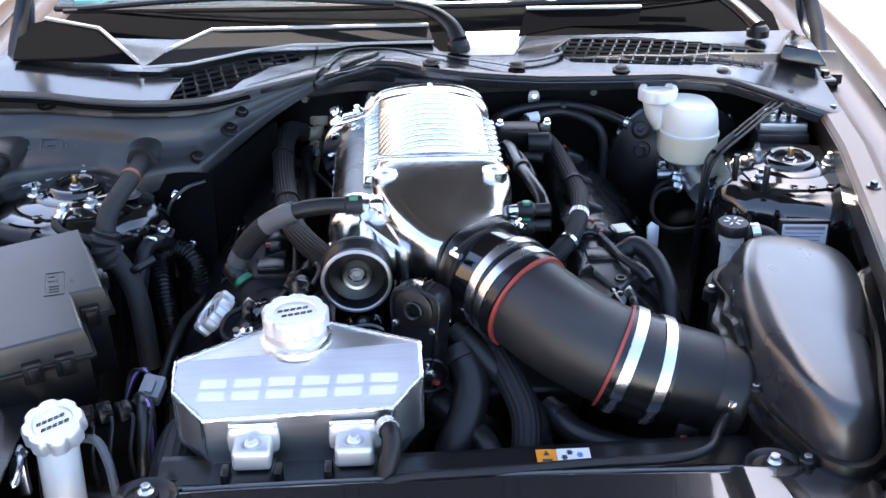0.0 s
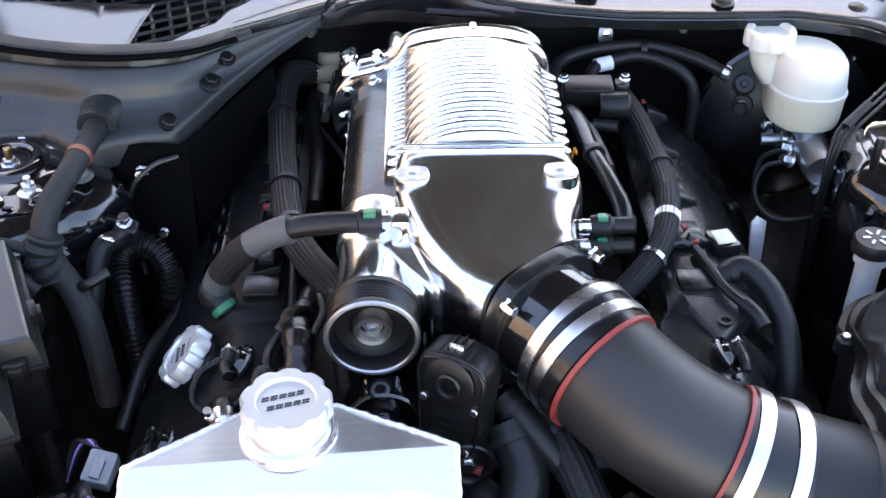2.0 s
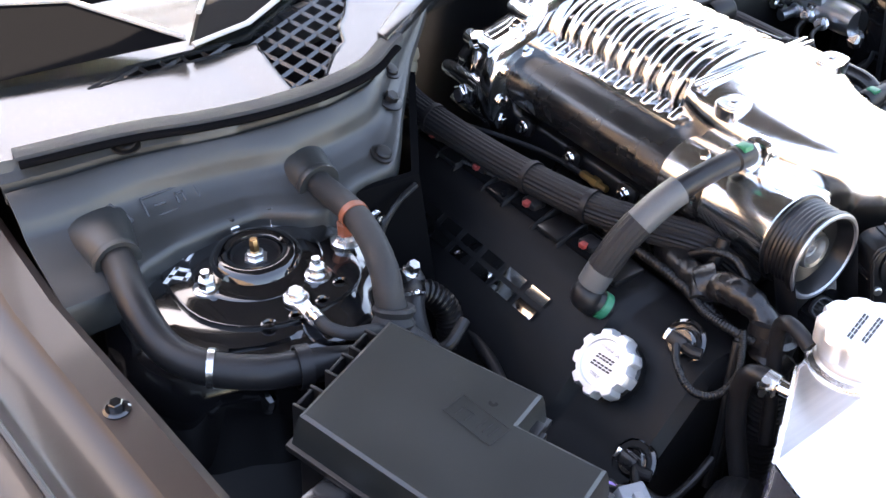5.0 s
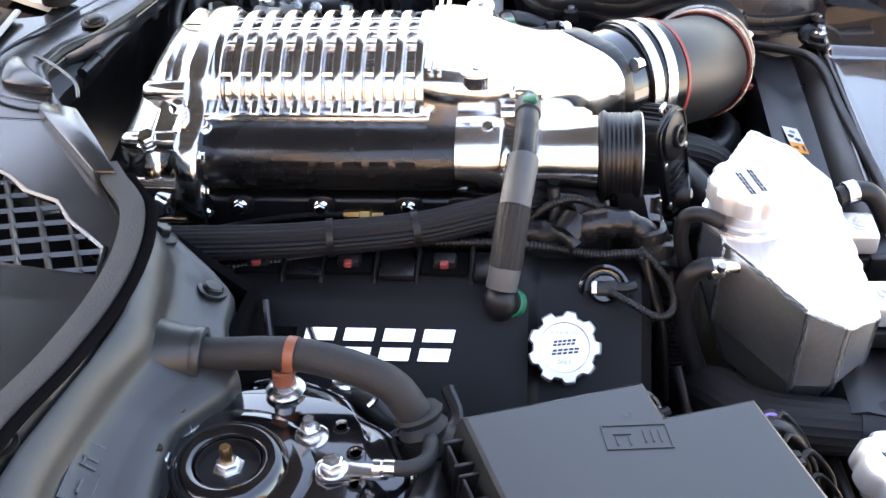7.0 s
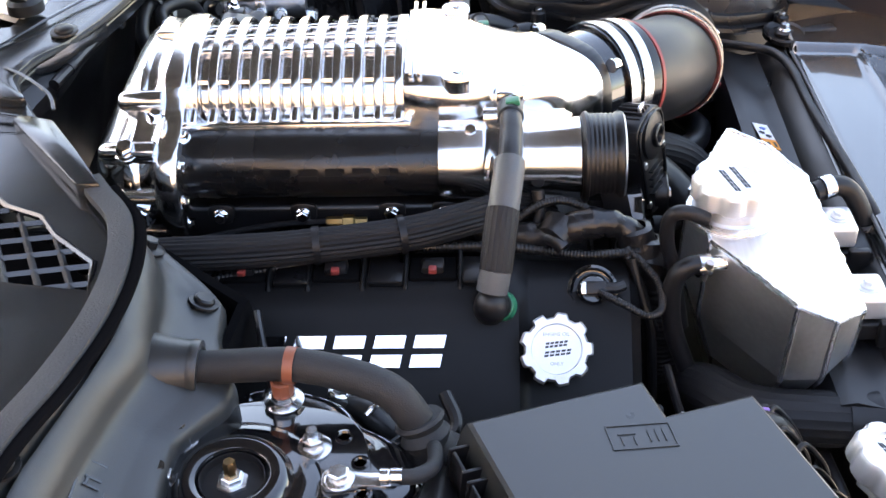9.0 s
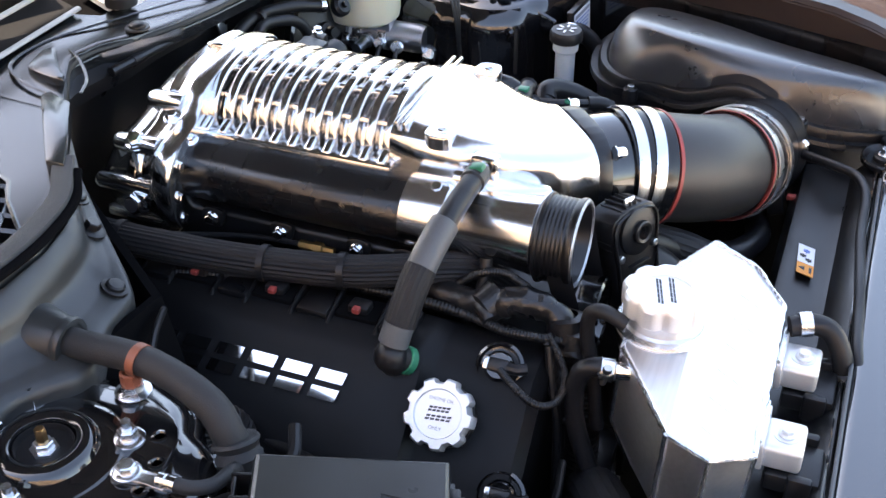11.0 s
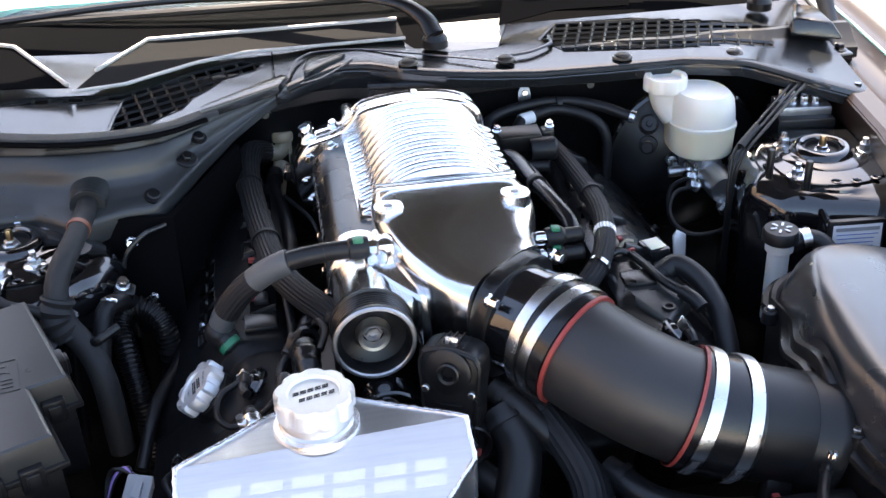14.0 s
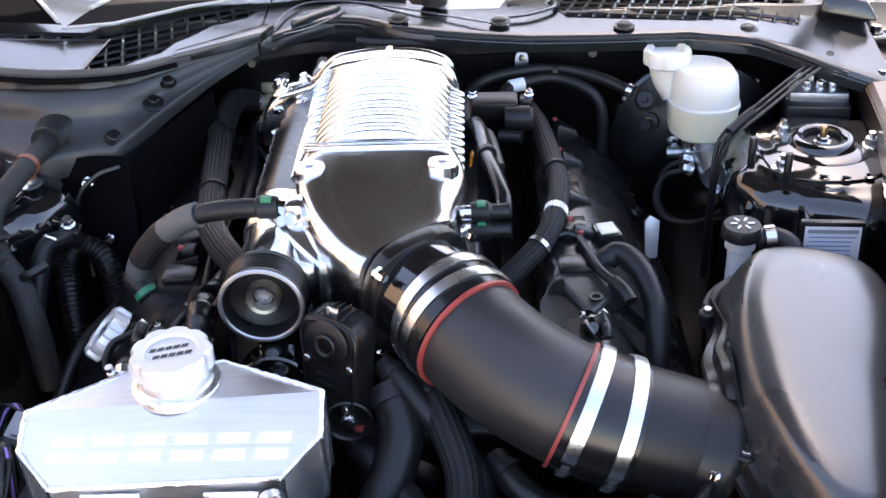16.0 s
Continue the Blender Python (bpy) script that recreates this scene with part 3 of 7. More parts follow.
def wing_edge(x):
    return float(np.interp(x, [-0.72, -0.681, -0.656, -0.631, -0.592, -0.551, -0.512, -0.49, -0.47, -0.451, -0.42, -0.393, -0.353, -0.335, -0.30, -0.25, -0.185], [0.010, 0.010, 0.014, 0.031, 0.043, 0.046, 0.045, 0.030, 0.015, 0.010, 0.024, 0.033, 0.036, 0.055, 0.10, 0.16, 0.222]))


def ridge_y(x):
    return float(np.interp(x, [-0.72, -0.60, -0.51, -0.394, -0.335, -0.282, -0.185], [0.152, 0.134, 0.110, 0.102, 0.116, 0.152, 0.226]))


def wing_rows(x):
    e, r = wing_edge(x), ridge_y(x)
    ez = float(np.interp(x, [-0.72, -0.45, -0.36, -0.30, -0.185], [0.862, 0.858, 0.860, 0.886, 0.922]))
    k = max(0.0, min(1.0, (r - e) / 0.1))
    w = r - e
    top = 0.934 - (1 - k) * 0.004
    drop = top - ez
    pts = [(e + 0.002, ez - 0.03 * k - 0.004), (e, ez - 0.006), (e + 0.003 * k + 0.0002, ez)]
    # steep outer band, flat panel, crease, ledge, seal groove
    for fr, h in ((0.06, 0.03), (0.16, 0.08), (0.27, 0.13), (0.315, 0.15), (0.33, 0.16), (0.48, 0.25), (0.60, 0.35), (0.635, 0.42), (0.65, 0.53), (0.68, 0.62), (0.80, 0.82), (0.84, 0.84), (0.85, 0.70), (0.89, 0.70), (0.905, 0.90), (0.97, 0.98)):
        pts.append((e + fr * w, ez + drop * h))
    for y in np.linspace(r, 0.42, 34):
        pts.append((y, 0.935 + 0.05 * (y - 0.25) + 0.01 * max(0, (-0.45 - x) / 0.2)))
    return pts


part("wing_cover", masked_sheet(np.linspace(-0.72, -0.187, 90), lambda x: wing_rows(x)[:20], cowl_z, []), WINGP, cowl, "grained grey plastic cowl wing with moulded ledge")
part("grille_panel", masked_sheet(np.linspace(-0.72, -0.187, 110), lambda x: wing_rows(x)[19:], cowl_z, [GRILLE_L]), COWLP, cowl, "smooth panel round the grille")
seal = spline([(-0.272, 0.158, 0.937), (-0.296, 0.142, 0.9375), (-0.335, 0.116, 0.938), (-0.394, 0.103, 0.9385), (-0.46, 0.103, 0.9395), (-0.53, 0.115, 0.9415), (-0.60, 0.134, 0.944), (-0.70, 0.148, 0.946)], 8)
rows = []
for i, p in enumerate(seal):
    d = (seal[min(i + 1, len(seal) - 1)] - seal[max(0, i - 1)]).normalized()
    n = V((-d.y, d.x, 0)).normalized()
    rows.append([p + n * o + V((0, 0, h)) for o, h in ((-0.0105, 0.0), (-0.0095, 0.0035), (-0.003, 0.0045), (0.003, 0.0045), (0.0095, 0.0035), (0.0105, 0.0))])
part("weather_strip", sheet(rows, 0.003), FELT, cowl, "dark felt-covered hood seal")
# Black strip stands in for the shade in the groove beside the seal.
part("seal_groove_dark", tube([p + V((0, -0.0155, -0.0022)) for p in seal[4:]], 0.0055, 8, 1, flat=0.6), SHROUDP, cowl, "black strip for the dark groove at the root of the hood seal")
part("lip_seal", tube([(x, float(np.interp(x, *LIP)) + 0.004, cowl_z(x, float(np.interp(x, *LIP))) - 0.006) for x in np.linspace(-0.17, 0.62, 22)], 0.0045, 8, 3), RUBBER, cowl)
# moulded channel ribs behind the lip
part("moulding", tube([(-0.166, 0.250, 0.94), (-0.160, 0.285, 0.943), (-0.145, 0.318, 0.945), (-0.118, 0.338, 0.9455), (-0.062, 0.336, 0.945), (0.0, 0.308, 0.945), (0.08, 0.273, 0.942), (0.144, 0.240, 0.941)], 0.0026, 8, 6, flat=0.5), COWLP, cowl, "moulded seam")
part("moulding_end", tube([(-0.068, 0.300, 0.9435), (-0.088, 0.272, 0.942), (-0.120, 0.240, 0.940), (-0.150, 0.226, 0.939)], 0.0020, 8, 6, flat=0.5), COWLP, cowl, "moulded seam")
part("moulding", tube([(0.17, 0.262, 0.941), (0.20, 0.268, 0.942), (0.235, 0.292, 0.943), (0.24, 0.32, 0.944)], 0.0040, 8, 6, flat=0.6), COWLP, cowl, "moulded seam")
part("raised_pad", prism(smooth_poly([(-0.143, 0.262), (-0.133, 0.304), (-0.118, 0.315), (-0.084, 0.322), (-0.078, 0.312), (-0.108, 0.285), (-0.134, 0.258)], 4), 0.936, 0.9475, bevel=0.003), COWLP, cowl)
part("ledge_pad", prism([(-0.291, 0.142), (-0.291, 0.164), (-0.215, 0.226), (-0.178, 0.256), (-0.166, 0.252), (-0.180, 0.216), (-0.235, 0.178)], 0.930, 0.9455, bevel=0.003), COWLP, cowl, "raised edge ledge of the cowl")
part("split_seam", tube([(-0.190, 0.215, 0.9322), (-0.189, 0.255, 0.9343), (-0.188, 0.345, 0.9388)], 0.0012, 6, smooth=False), SHROUDP, cowl, "dark joint line")
part("end_cap", hull([(0.610, 0.262, 0.932), (0.690, 0.235, 0.925), (0.690, 0.330, 0.930), (0.640, 0.345, 0.932), (0.618, 0.270, 0.958), (0.672, 0.248, 0.952), (0.676, 0.318, 0.956), (0.644, 0.330, 0.960)], 0.004), COWLP, cowl, "moulded end cap of the cowl")


def grille(poly, step, tilt, zfun):
    """A lattice of bars over a dark trough, inside a rim."""
    xs, ys = [p[0] for p in poly], [p[1] for p in poly]
    box = bmesh.new()
    vs = [box.verts.new((x, y, zfun(x, y) - 0.028)) for x, y in poly]
    box.faces.new(vs)
    part("trough", box, SHROUDP, cowl, "dark trough under the grille")
    rim = [(x, y, zfun(x, y) - 0.002) for x, y in poly + poly[:1]]
    part("grille_rim", tube(rim, 0.0032, 6, smooth=False), COWLP, cowl)
    for fam in (0, 1):
        ang = tilt + fam * radians(78)
        d, n = V((math.cos(ang), math.sin(ang), 0)), V((-math.sin(ang), math.cos(ang), 0))
        mid = V((sum(xs) / len(xs), sum(ys) / len(ys), 0))
        for k in range(-40, 41):
            c = mid + n * (k * step)
            run = []
            for s in np.linspace(-0.4, 0.4, 161):
                q = c + d * float(s)
                if inside(poly, q.x, q.y):
                    run.append((q.x, q.y, zfun(q.x, q.y) - 0.003))
                elif len(run) > 1:
                    break
                else:
                    run = []
            if len(run) > 2:
                keep = run[:: max(1, len(run) // 5)]
                if keep[-1] != run[-1]:
                    keep.append(run[-1])
                part("grille_bar", tube(keep, 0.0030, 4, smooth=False), COWLP, cowl)


grille(GRILLE_L, 0.023, radians(25), lambda x, y: 0.935 + 0.05 * (y - 0.25) + 0.01 * max(0, (-0.45 - x) / 0.2))
grille(GRILLE_R, 0.0205, radians(-8), cowl_z)


def push_pin(parent, at, axis=(0, 0, 1), r=0.010, name="push_pin"):
    m = axes(at, axis)
    ob = part(name, lathe([(r * 1.5, -0.001), (r * 1.45, 0.001), (r * 1.05, 0.0015), (r, 0.004), (r * 0.8, 0.0055), (0, 0.006)], m, 20), PLASTIC, parent)
    return ob


for at in ((0.012, 0.262, 0.943), (0.156, 0.248, 0.940), (0.33, 0.225, 0.936), (0.50, 0.215, 0.93), (0.60, 0.17, 0.905)):
    push_pin(cowl, at)
def wing_z(x, y):
    """Height of the cowl wing's surface."""
    pts = wing_rows(x)[2:]
    return float(np.interp(y, [p[0] for p in pts], [p[1] for p in pts]))


push_pin(cowl, (-0.297, 0.129, wing_z(-0.297, 0.129) + 0.001), (0.3, -0.4, 0.9), 0.008)
hexbolt(cowl, (-0.315, 0.105, wing_z(-0.315, 0.105)), (0.3, -0.4, 0.9), 0.008, 0.007, PLASTIC, 0.015)
push_pin(cowl, (-0.359, 0.052, wing_z(-0.359, 0.052) + 0.001), (0.2, -0.4, 0.92), 0.009)
push_pin(cowl, (-0.60, 0.13, wing_z(-0.60, 0.13) + 0.001), (0, -0.3, 1), 0.010)
for x0, y0 in ((-0.443, 0.061), (-0.657, 0.060)):
    ring = []
    for q in np.linspace(0, 1, 9):
        yc, zc = y0 + 0.075 - 0.097 * q, 0.884 - 0.012 * q
        rx, rz = 0.052 - 0.030 * q ** 0.6, 0.010 + 0.014 * min(1, q * 1.6)
        ring.append([(x0 + 0.004 * (1 - q) + rx * math.cos(a), yc, zc - 0.004 + rz * math.sin(a)) for a in np.linspace(0, 2 * math.pi, 28, endpoint=False)])
    part("boot", loft(ring, cap_first=True), WINGP, cowl, "moulded cable boot", angle=0.9)
    part("boot_rim", lathe([(0.019, -0.003), (0.0225, -0.004), (0.0235, 0.0), (0.0225, 0.004), (0.018, 0.004)], axes((x0, y0 - 0.019, 0.871), (0, -1, -0.1)), 26), WINGP, cowl)
mk = bmesh.new()
wm = axes((-0.638, 0.088, wing_z(-0.638, 0.088)), (0, -0.62, 0.78), (1, 0, 0))
for ang in (0, 120, 240):
    block((0.030, 0.0022, 0.003), wm @ pose(0, 0, 0, 0, 0, ang) @ Matrix.Translation((0, -0.0087, 0)), 0, mk)
part("embossed_triangle", mk, COWLP, cowl)
mk = bmesh.new()
wm = axes((-0.580, 0.088, wing_z(-0.580, 0.088)), (0, -0.62, 0.78), (1, 0, 0))
for w, h, x, y in ((0.056, 0.0018, 0, 0.011), (0.056, 0.0018, 0, -0.011), (0.0018, 0.022, -0.027, 0), (0.0018, 0.022, 0.027, 0), (0.012, 0.002, -0.012, 0), (0.0018, 0.012, 0.006, 0), (0.0018, 0.012, 0.013, 0), (0.008, 0.0018, 0.0095, 0.004)):
    block((w, h, 0.003), wm @ Matrix.Translation((x, y, 0)), 0, mk)
part("embossed_symbols", mk, COWLP, cowl)

# upper cowl plates in front of the glass
def plate(poly3, back):
    bm = bmesh.new()
    a = [bm.verts.new(V(p)) for p in poly3]
    b = [bm.verts.new(V(p) + V(back)) for p in poly3]
    bm.faces.new(a)
    bm.faces.new(b[::-1])
    for k in range(len(a)):
        bm.faces.new((a[k], b[k], b[(k + 1) % len(a)], a[(k + 1) % len(a)]))
    return bm


up1 = thing("upper_cowl_trim", (-0.2, 0.38, 0.95), "black upper cowl trim with a bright top edge under the windscreen", "cowl trim", "upper cowl trims")
part("panel", plate([(-0.47, 0.250, 0.949), (-0.398, 0.262, 0.949), (-0.30, 0.322, 0.950), (-0.225, 0.350, 0.950), (0.02, 0.352, 0.950), (0.012, 0.384, 0.968), (-0.37, 0.388, 0.967), (-0.44, 0.292, 0.960)], (0, 0.012, -0.006)), TRIMP, up1)
# Edge strips are coloured pale to look struck by the sun.
part("top_edge", tube([(-0.44, 0.294, 0.962), (-0.37, 0.390, 0.970), (0.012, 0.386, 0.971)], 0.0032, 8, smooth=False), SUNEDGE, up1, "edge strip coloured pale as if sunlit")
part("lower_edge", tube([(-0.47, 0.248, 0.950), (-0.398, 0.260, 0.950), (-0.30, 0.320, 0.951), (-0.225, 0.348, 0.951), (0.02, 0.350, 0.951)], 0.0042, 8, smooth=False, flat=0.6), SUNEDGE, up1, "edge strip coloured pale as if sunlit")
up2 = thing("upper_cowl_trim", (-0.57, 0.33, 0.95), "black upper cowl trim with a bright top edge beside the hinge", "cowl trim", "upper cowl trims")
part("panel", plate([(-0.69, 0.28, 0.958), (-0.60, 0.27, 0.957), (-0.475, 0.25, 0.956), (-0.56, 0.36, 0.982), (-0.66, 0.40, 0.99), (-0.70, 0.38, 0.985)], (0, 0.012, -0.006)), SHROUDP, up2)
part("top_edge", tube([(-0.476, 0.252, 0.959), (-0.56, 0.362, 0.985), (-0.66, 0.402, 0.993)], 0.0032, 8, smooth=False), SUNEDGE, up2, "edge strip coloured pale as if sunlit")
up3 = thing("upper_cowl_trim", (0.3, 0.39, 0.95), "black upper cowl trim with a bright top edge beside the wiper", "cowl trim", "upper cowl trims")
part("panel", plate([(0.17, 0.352, 0.958), (0.27, 0.395, 0.96), (0.39, 0.39, 0.96), (0.40, 0.42, 0.982), (0.19, 0.415, 0.985)], (0, 0.012, -0.006)), SHROUDP, up3)
part("top_edge", tube([(0.19, 0.417, 0.988), (0.40, 0.422, 0.985)], 0.0032, 8, smooth=False), SUNEDGE, up3)

# windscreen and scuttle
ws = thing("windscreen", (0, 0.6, 0.95), "curved windscreen glass above the cowl", "windscreen", kind="structure")
rows = []
for s in np.linspace(0, 1.0, 14):
    rows.append([(x, 0.47 + 0.86 * s - 0.16 * (x / 0.7) ** 2 * -1 * 0.9, 0.985 + 0.46 * s - 0.03 * (x / 0.7) ** 2) for x in np.linspace(-0.70, 0.70, 26)])
gl = part("glass", sheet(rows, drop=(0, 0.003, -0.005)), GLASS, ws)
gl.visible_shadow = False
part("frit_band", sheet([[(p[0], p[1] + 0.010 + d * 0.86, p[2] - 0.008 + d * 0.46) for p in rows[0]] for d in (0, 0.022)], drop=(0, 0.001, -0.001)), FRIT, ws, "black border band")
part("lower_seal", tube([(p[0], p[1] - 0.004, p[2] - 0.003) for p in rows[0]], 0.007, 8, 2), RUBBER, ws)
solid("lower_scuttle", sheet([[(x, y, z) for x in np.linspace(-0.66, 0.66, 10)] for y, z in ((0.29, 0.918), (0.40, 0.930), (0.47, 0.955), (0.60, 0.955))], drop=(0, 0, -0.01)), SHROUDP, "dull black scuttle tray below the windscreen", "scuttle", kind="structure")
solid("scuttle", sheet([[(x + 0.35 * (y - 0.33), y, z) for x in np.linspace(0.055, 0.165, 6)] for y, z in ((0.308, 0.938), (0.36, 0.945), (0.40, 0.952))], drop=(0, 0, -0.008)), material("pale_scuttle_strip", (0.55, 0.53, 0.5), 0.35, blotch=0.4), "pale scuttle strip under the windscreen edge", "scuttle", kind="structure")
# Dashboard colour stands in for the cyan reflection on the windscreen.
solid("dashboard", sheet([[(x, y, z) for x in np.linspace(-0.66, 0.66, 12)] for y, z in ((0.60, 0.97), (0.75, 1.0), (1.0, 1.02), (1.1, 0.95))], drop=(0, 0, -0.02)), material("dash_teal_sheen", (0.30, 0.78, 0.74), 0.6, blotch=0.5), "dashboard top, coloured teal to give the glass its cyan sheen", "dashboard")


def wiper(px, py, bend, reach, tip):
    w = thing("wiper", (px, py, 0.95), "black wiper arm lying at the foot of the windscreen", "wiper", "wipers")
    part("pivot_cap", lathe([(0.020, 0), (0.020, 0.012), (0.014, 0.02), (0, 0.021)], pose(px, py, 0.945), 20), SATIN, w)
    part("arm", tube([(px, py, 0.962)] + bend + [reach], 0.015, 12, 8, rfun=lambda t: 1.15 - 0.5 * t, flat=0.7), SATIN, w)
    part("blade_frame", tube([reach, ((reach[0] + tip[0]) / 2, (reach[1] + tip[1]) / 2 + 0.01, (reach[2] + tip[2]) / 2 + 0.012), tip], 0.006, 8), SATIN, w)
    part("blade", tube([(reach[0] + 0.06, reach[1] + 0.012, reach[2] - 0.008), (tip[0] - 0.03, tip[1] + 0.012, tip[2] - 0.008)], 0.005, 6, smooth=False), RUBBER, w)


wiper(0.062, 0.318, [(0.048, 0.340, 0.985), (0.012, 0.364, 1.004)], (-0.045, 0.384, 1.012), (-0.62, 0.47, 0.99))
wiper(0.60, 0.36, [(0.57, 0.42, 0.985), (0.52, 0.46, 1.008)], (0.44, 0.475, 1.012), (0.05, 0.50, 1.015))

# ---------- supercharger ----------
sc = thing("supercharger", (0, 0, 0.8), "polished ribbed twin-screw supercharger on top of the engine", "supercharger")


def sc_profile(off=0.0):
    """Half-rounded cross-section (x, z) from the lower right to the lower left side."""
    pts = []
    for a in np.linspace(0, math.pi, 25):
        x = 0.080 * abs(math.cos(a)) ** 0.85 * (1 if math.cos(a) >= 0 else -1)
        z = 0.874 + 0.062 * abs(math.sin(a)) ** 0.8
        d = V((math.cos(a), 0, math.sin(a)))
        pts.append((0.004 + x + off * d.x, z + off * d.z))
    return [(0.084 + off, 0.80)] + pts + [(-0.076 - off, 0.80)]


core = [[(x, y, z) for x, z in sc_profile(-0.004)] for y in (-0.115, 0.125)]
part("rotor_housing", loft(core, cap_first=True), POLISH, sc, "polished rotor housing")
for k in range(11):
    y = -0.100 + k * 0.0212
    bm = bmesh.new()
    prof = sc_profile(0.003)[1:-1]
    rings = []
    for n_, (x, z) in enumerate(prof):
        (xa, za), (xb, zb) = prof[max(0, n_ - 1)], prof[min(len(prof) - 1, n_ + 1)]
        d = math.hypot(xb - xa, zb - za)
        nx, nz = (za - zb) / d, (xb - xa) / d
        if nx * (x - 0.004) + nz * (z - 0.84) < 0:
            nx, nz = -nx, -nz
        u = abs(n_ / (len(prof) - 1) - 0.5) * 2
        h = 0.0052 * (1 - 0.55 * u ** 4)
        rings.append([bm.verts.new((x + nx * (b * h), y + a * 0.0056, z + nz * (b * h))) for a, b in ((-1.15, -0.9), (-1.0, 0.1), (-0.92, 0.62), (-0.72, 0.93), (-0.45, 1.0), (0.45, 1.0), (0.72, 0.93), (0.92, 0.62), (1.0, 0.1), (1.15, -0.9))])
    for ra, rb in zip(rings, rings[1:]):
        for m in range(9):
            bm.faces.new((ra[m], ra[m + 1], rb[m + 1], rb[m]))
    for r_ in (rings[0], rings[-1]):
        bm.faces.new(r_)
    bmesh.ops.recalc_face_normals(bm, faces=bm.faces[:])
    for f_ in bm.faces:
        f_.smooth = True
    part("rib", bm, POLISH, sc)
bridge = bmesh.new()
bmesh.ops.create_cube(bridge, size=1, matrix=Matrix.Diagonal((0.0068, 0.014, 0.0062, 1)))
bmesh.ops.bevel(bridge, geom=bridge.edges[:], offset=0.0026, segments=3, affect="EDGES", profile=0.5)
bridge_mesh = finish(bridge, "rib_bridge", POLISH)
for k in range(10):
    for deg in (73, 90, 107):
        a = radians(deg)
        x = 0.004 + 0.080 * math.copysign(abs(math.cos(a)) ** 0.85, math.cos(a))
        z = 0.874 + 0.062 * abs(math.sin(a)) ** 0.8
        ob = new("rib_bridge", bridge_mesh)
        ob.parent = sc
        ob.matrix_parent_inverse = Matrix.Translation(sc["base"]).inverted()
        ob.matrix_basis = pose(x, -0.0894 + k * 0.0212, z - 0.0012, 0, 90 - deg)
for sx in (-1, 1):
    part("shoulder_bar", tube([(0.004 + sx * 0.058, -0.105, 0.914), (0.004 + sx * 0.058, 0.125, 0.914)], 0.005, 8, smooth=False), POLISH, sc)
    for k in range(11):
        part("foot_lug", block((0.022, 0.0115, 0.016), pose(0.004 + sx * 0.090, -0.100 + k * 0.0212, 0.888, 0, sx * 22), 0.004, segs=3), POLISH, sc)
part("foot_ledge", block((0.030, 0.238, 0.012), pose(-0.087, 0.006, 0.884), 0.004), POLISH, sc, "polished ledge under the rib feet")
# rear gear case with stacked joint flanges
RP = [(-0.160, 0.795), (-0.170, 0.815), (-0.173, 0.845), (-0.168, 0.868), (-0.152, 0.888), (-0.125, 0.896), (-0.105, 0.903), (-0.092, 0.915), (-0.072, 0.933), (-0.02, 0.942), (0.03, 0.942), (0.072, 0.933), (0.094, 0.915), (0.100, 0.88), (0.100, 0.84), (0.09, 0.795)]


RPS = [(p.x, p.z) for p in spline([(x, 0, z) for x, z in RP], 4)]


def rear_ring(y, k):
    """Outline of the gear case at y; the back leans forward towards the top."""
    return [(-0.03 + (x + 0.03) * k, y - 0.40 * max(0, z - 0.84) * min(1, max(0, (y - 0.16) / 0.04)), 0.86 + (z - 0.86) * k) for x, z in RPS]


gear = part("gear_case", loft([rear_ring(y, k) for y, k in ((0.116, 0.975), (0.118, 0.99), (0.122, 1.0), (0.134, 1.0), (0.138, 0.99), (0.140, 0.965), (0.150, 0.955), (0.158, 0.955))], cap_first=True), POLISH, sc, "polished gear case with a joint flange", angle=0.9)
part("rear_cover", loft([rear_ring(y, k) for y, k in ((0.154, 0.955), (0.158, 0.975), (0.164, 0.98), (0.172, 0.975), (0.175, 0.945), (0.196, 0.925), (0.206, 0.90), (0.216, 0.84), (0.222, 0.74))]), POLISH, sc, "polished rear cover", angle=0.9)
for i in (0, 2, 4, 7):
    x, z = RP[i]
    q = V((-0.03 + (x + 0.03) * 0.955, 0.0, 0.86 + (z - 0.86) * 0.955))
    y1 = 0.212 - 0.40 * max(0, z - 0.84)
    part("bolt_boss", tube([(q.x, 0.138, q.z), (q.x, y1 - 0.006, q.z), (q.x, y1 - 0.001, q.z), (q.x, y1, q.z)], 0.0115, 14, smooth=False, rfun=lambda t: (1.0, 0.97, 0.75, 0.3)[min(3, int(t * 3 + 0.5))]), POLISH, gear)
part("centre_lug", block((0.010, 0.022, 0.008), pose(0.005, 0.150, 0.940), 0.003), POLISH, gear)
for x, z in ((-0.151, 0.872), (-0.158, 0.836), (-0.153, 0.806)):
    hexbolt(gear, (x, 0.1165, z), (0, -1, 0), 0.005, 0.004, CHROME, 0.0065)
part("name_plate", block((0.014, 0.010, 0.0012), axes((-0.085, 0.129, 0.9215), (-0.75, 0, 0.66), (0.66, 0, 0.75)), 0.0004), CAST, gear)
hexbolt(sc, (-0.150, 0.165, 0.890), (-0.4, 0, 1), 0.009, 0.008, CHROME, 0.013)
hexbolt(sc, (-0.112, 0.142, 0.905), (-0.2, -0.2, 1), 0.006, 0.006, CHROME, 0.009)
hexbolt(sc, (-0.172, 0.157, 0.832), (-1, 0, 0.1), 0.013, 0.012, CHROME, 0.016)
part("bolt_socket", lathe([(0.008, 0), (0.008, 0.001), (0, 0.001)], axes((-0.1872, 0.157, 0.8335), (-1, 0, 0.1)), 14), INK, sc)

# front hat: top plate sloping to the throttle flange
C0 = V((0.052, -0.274, 0.834))
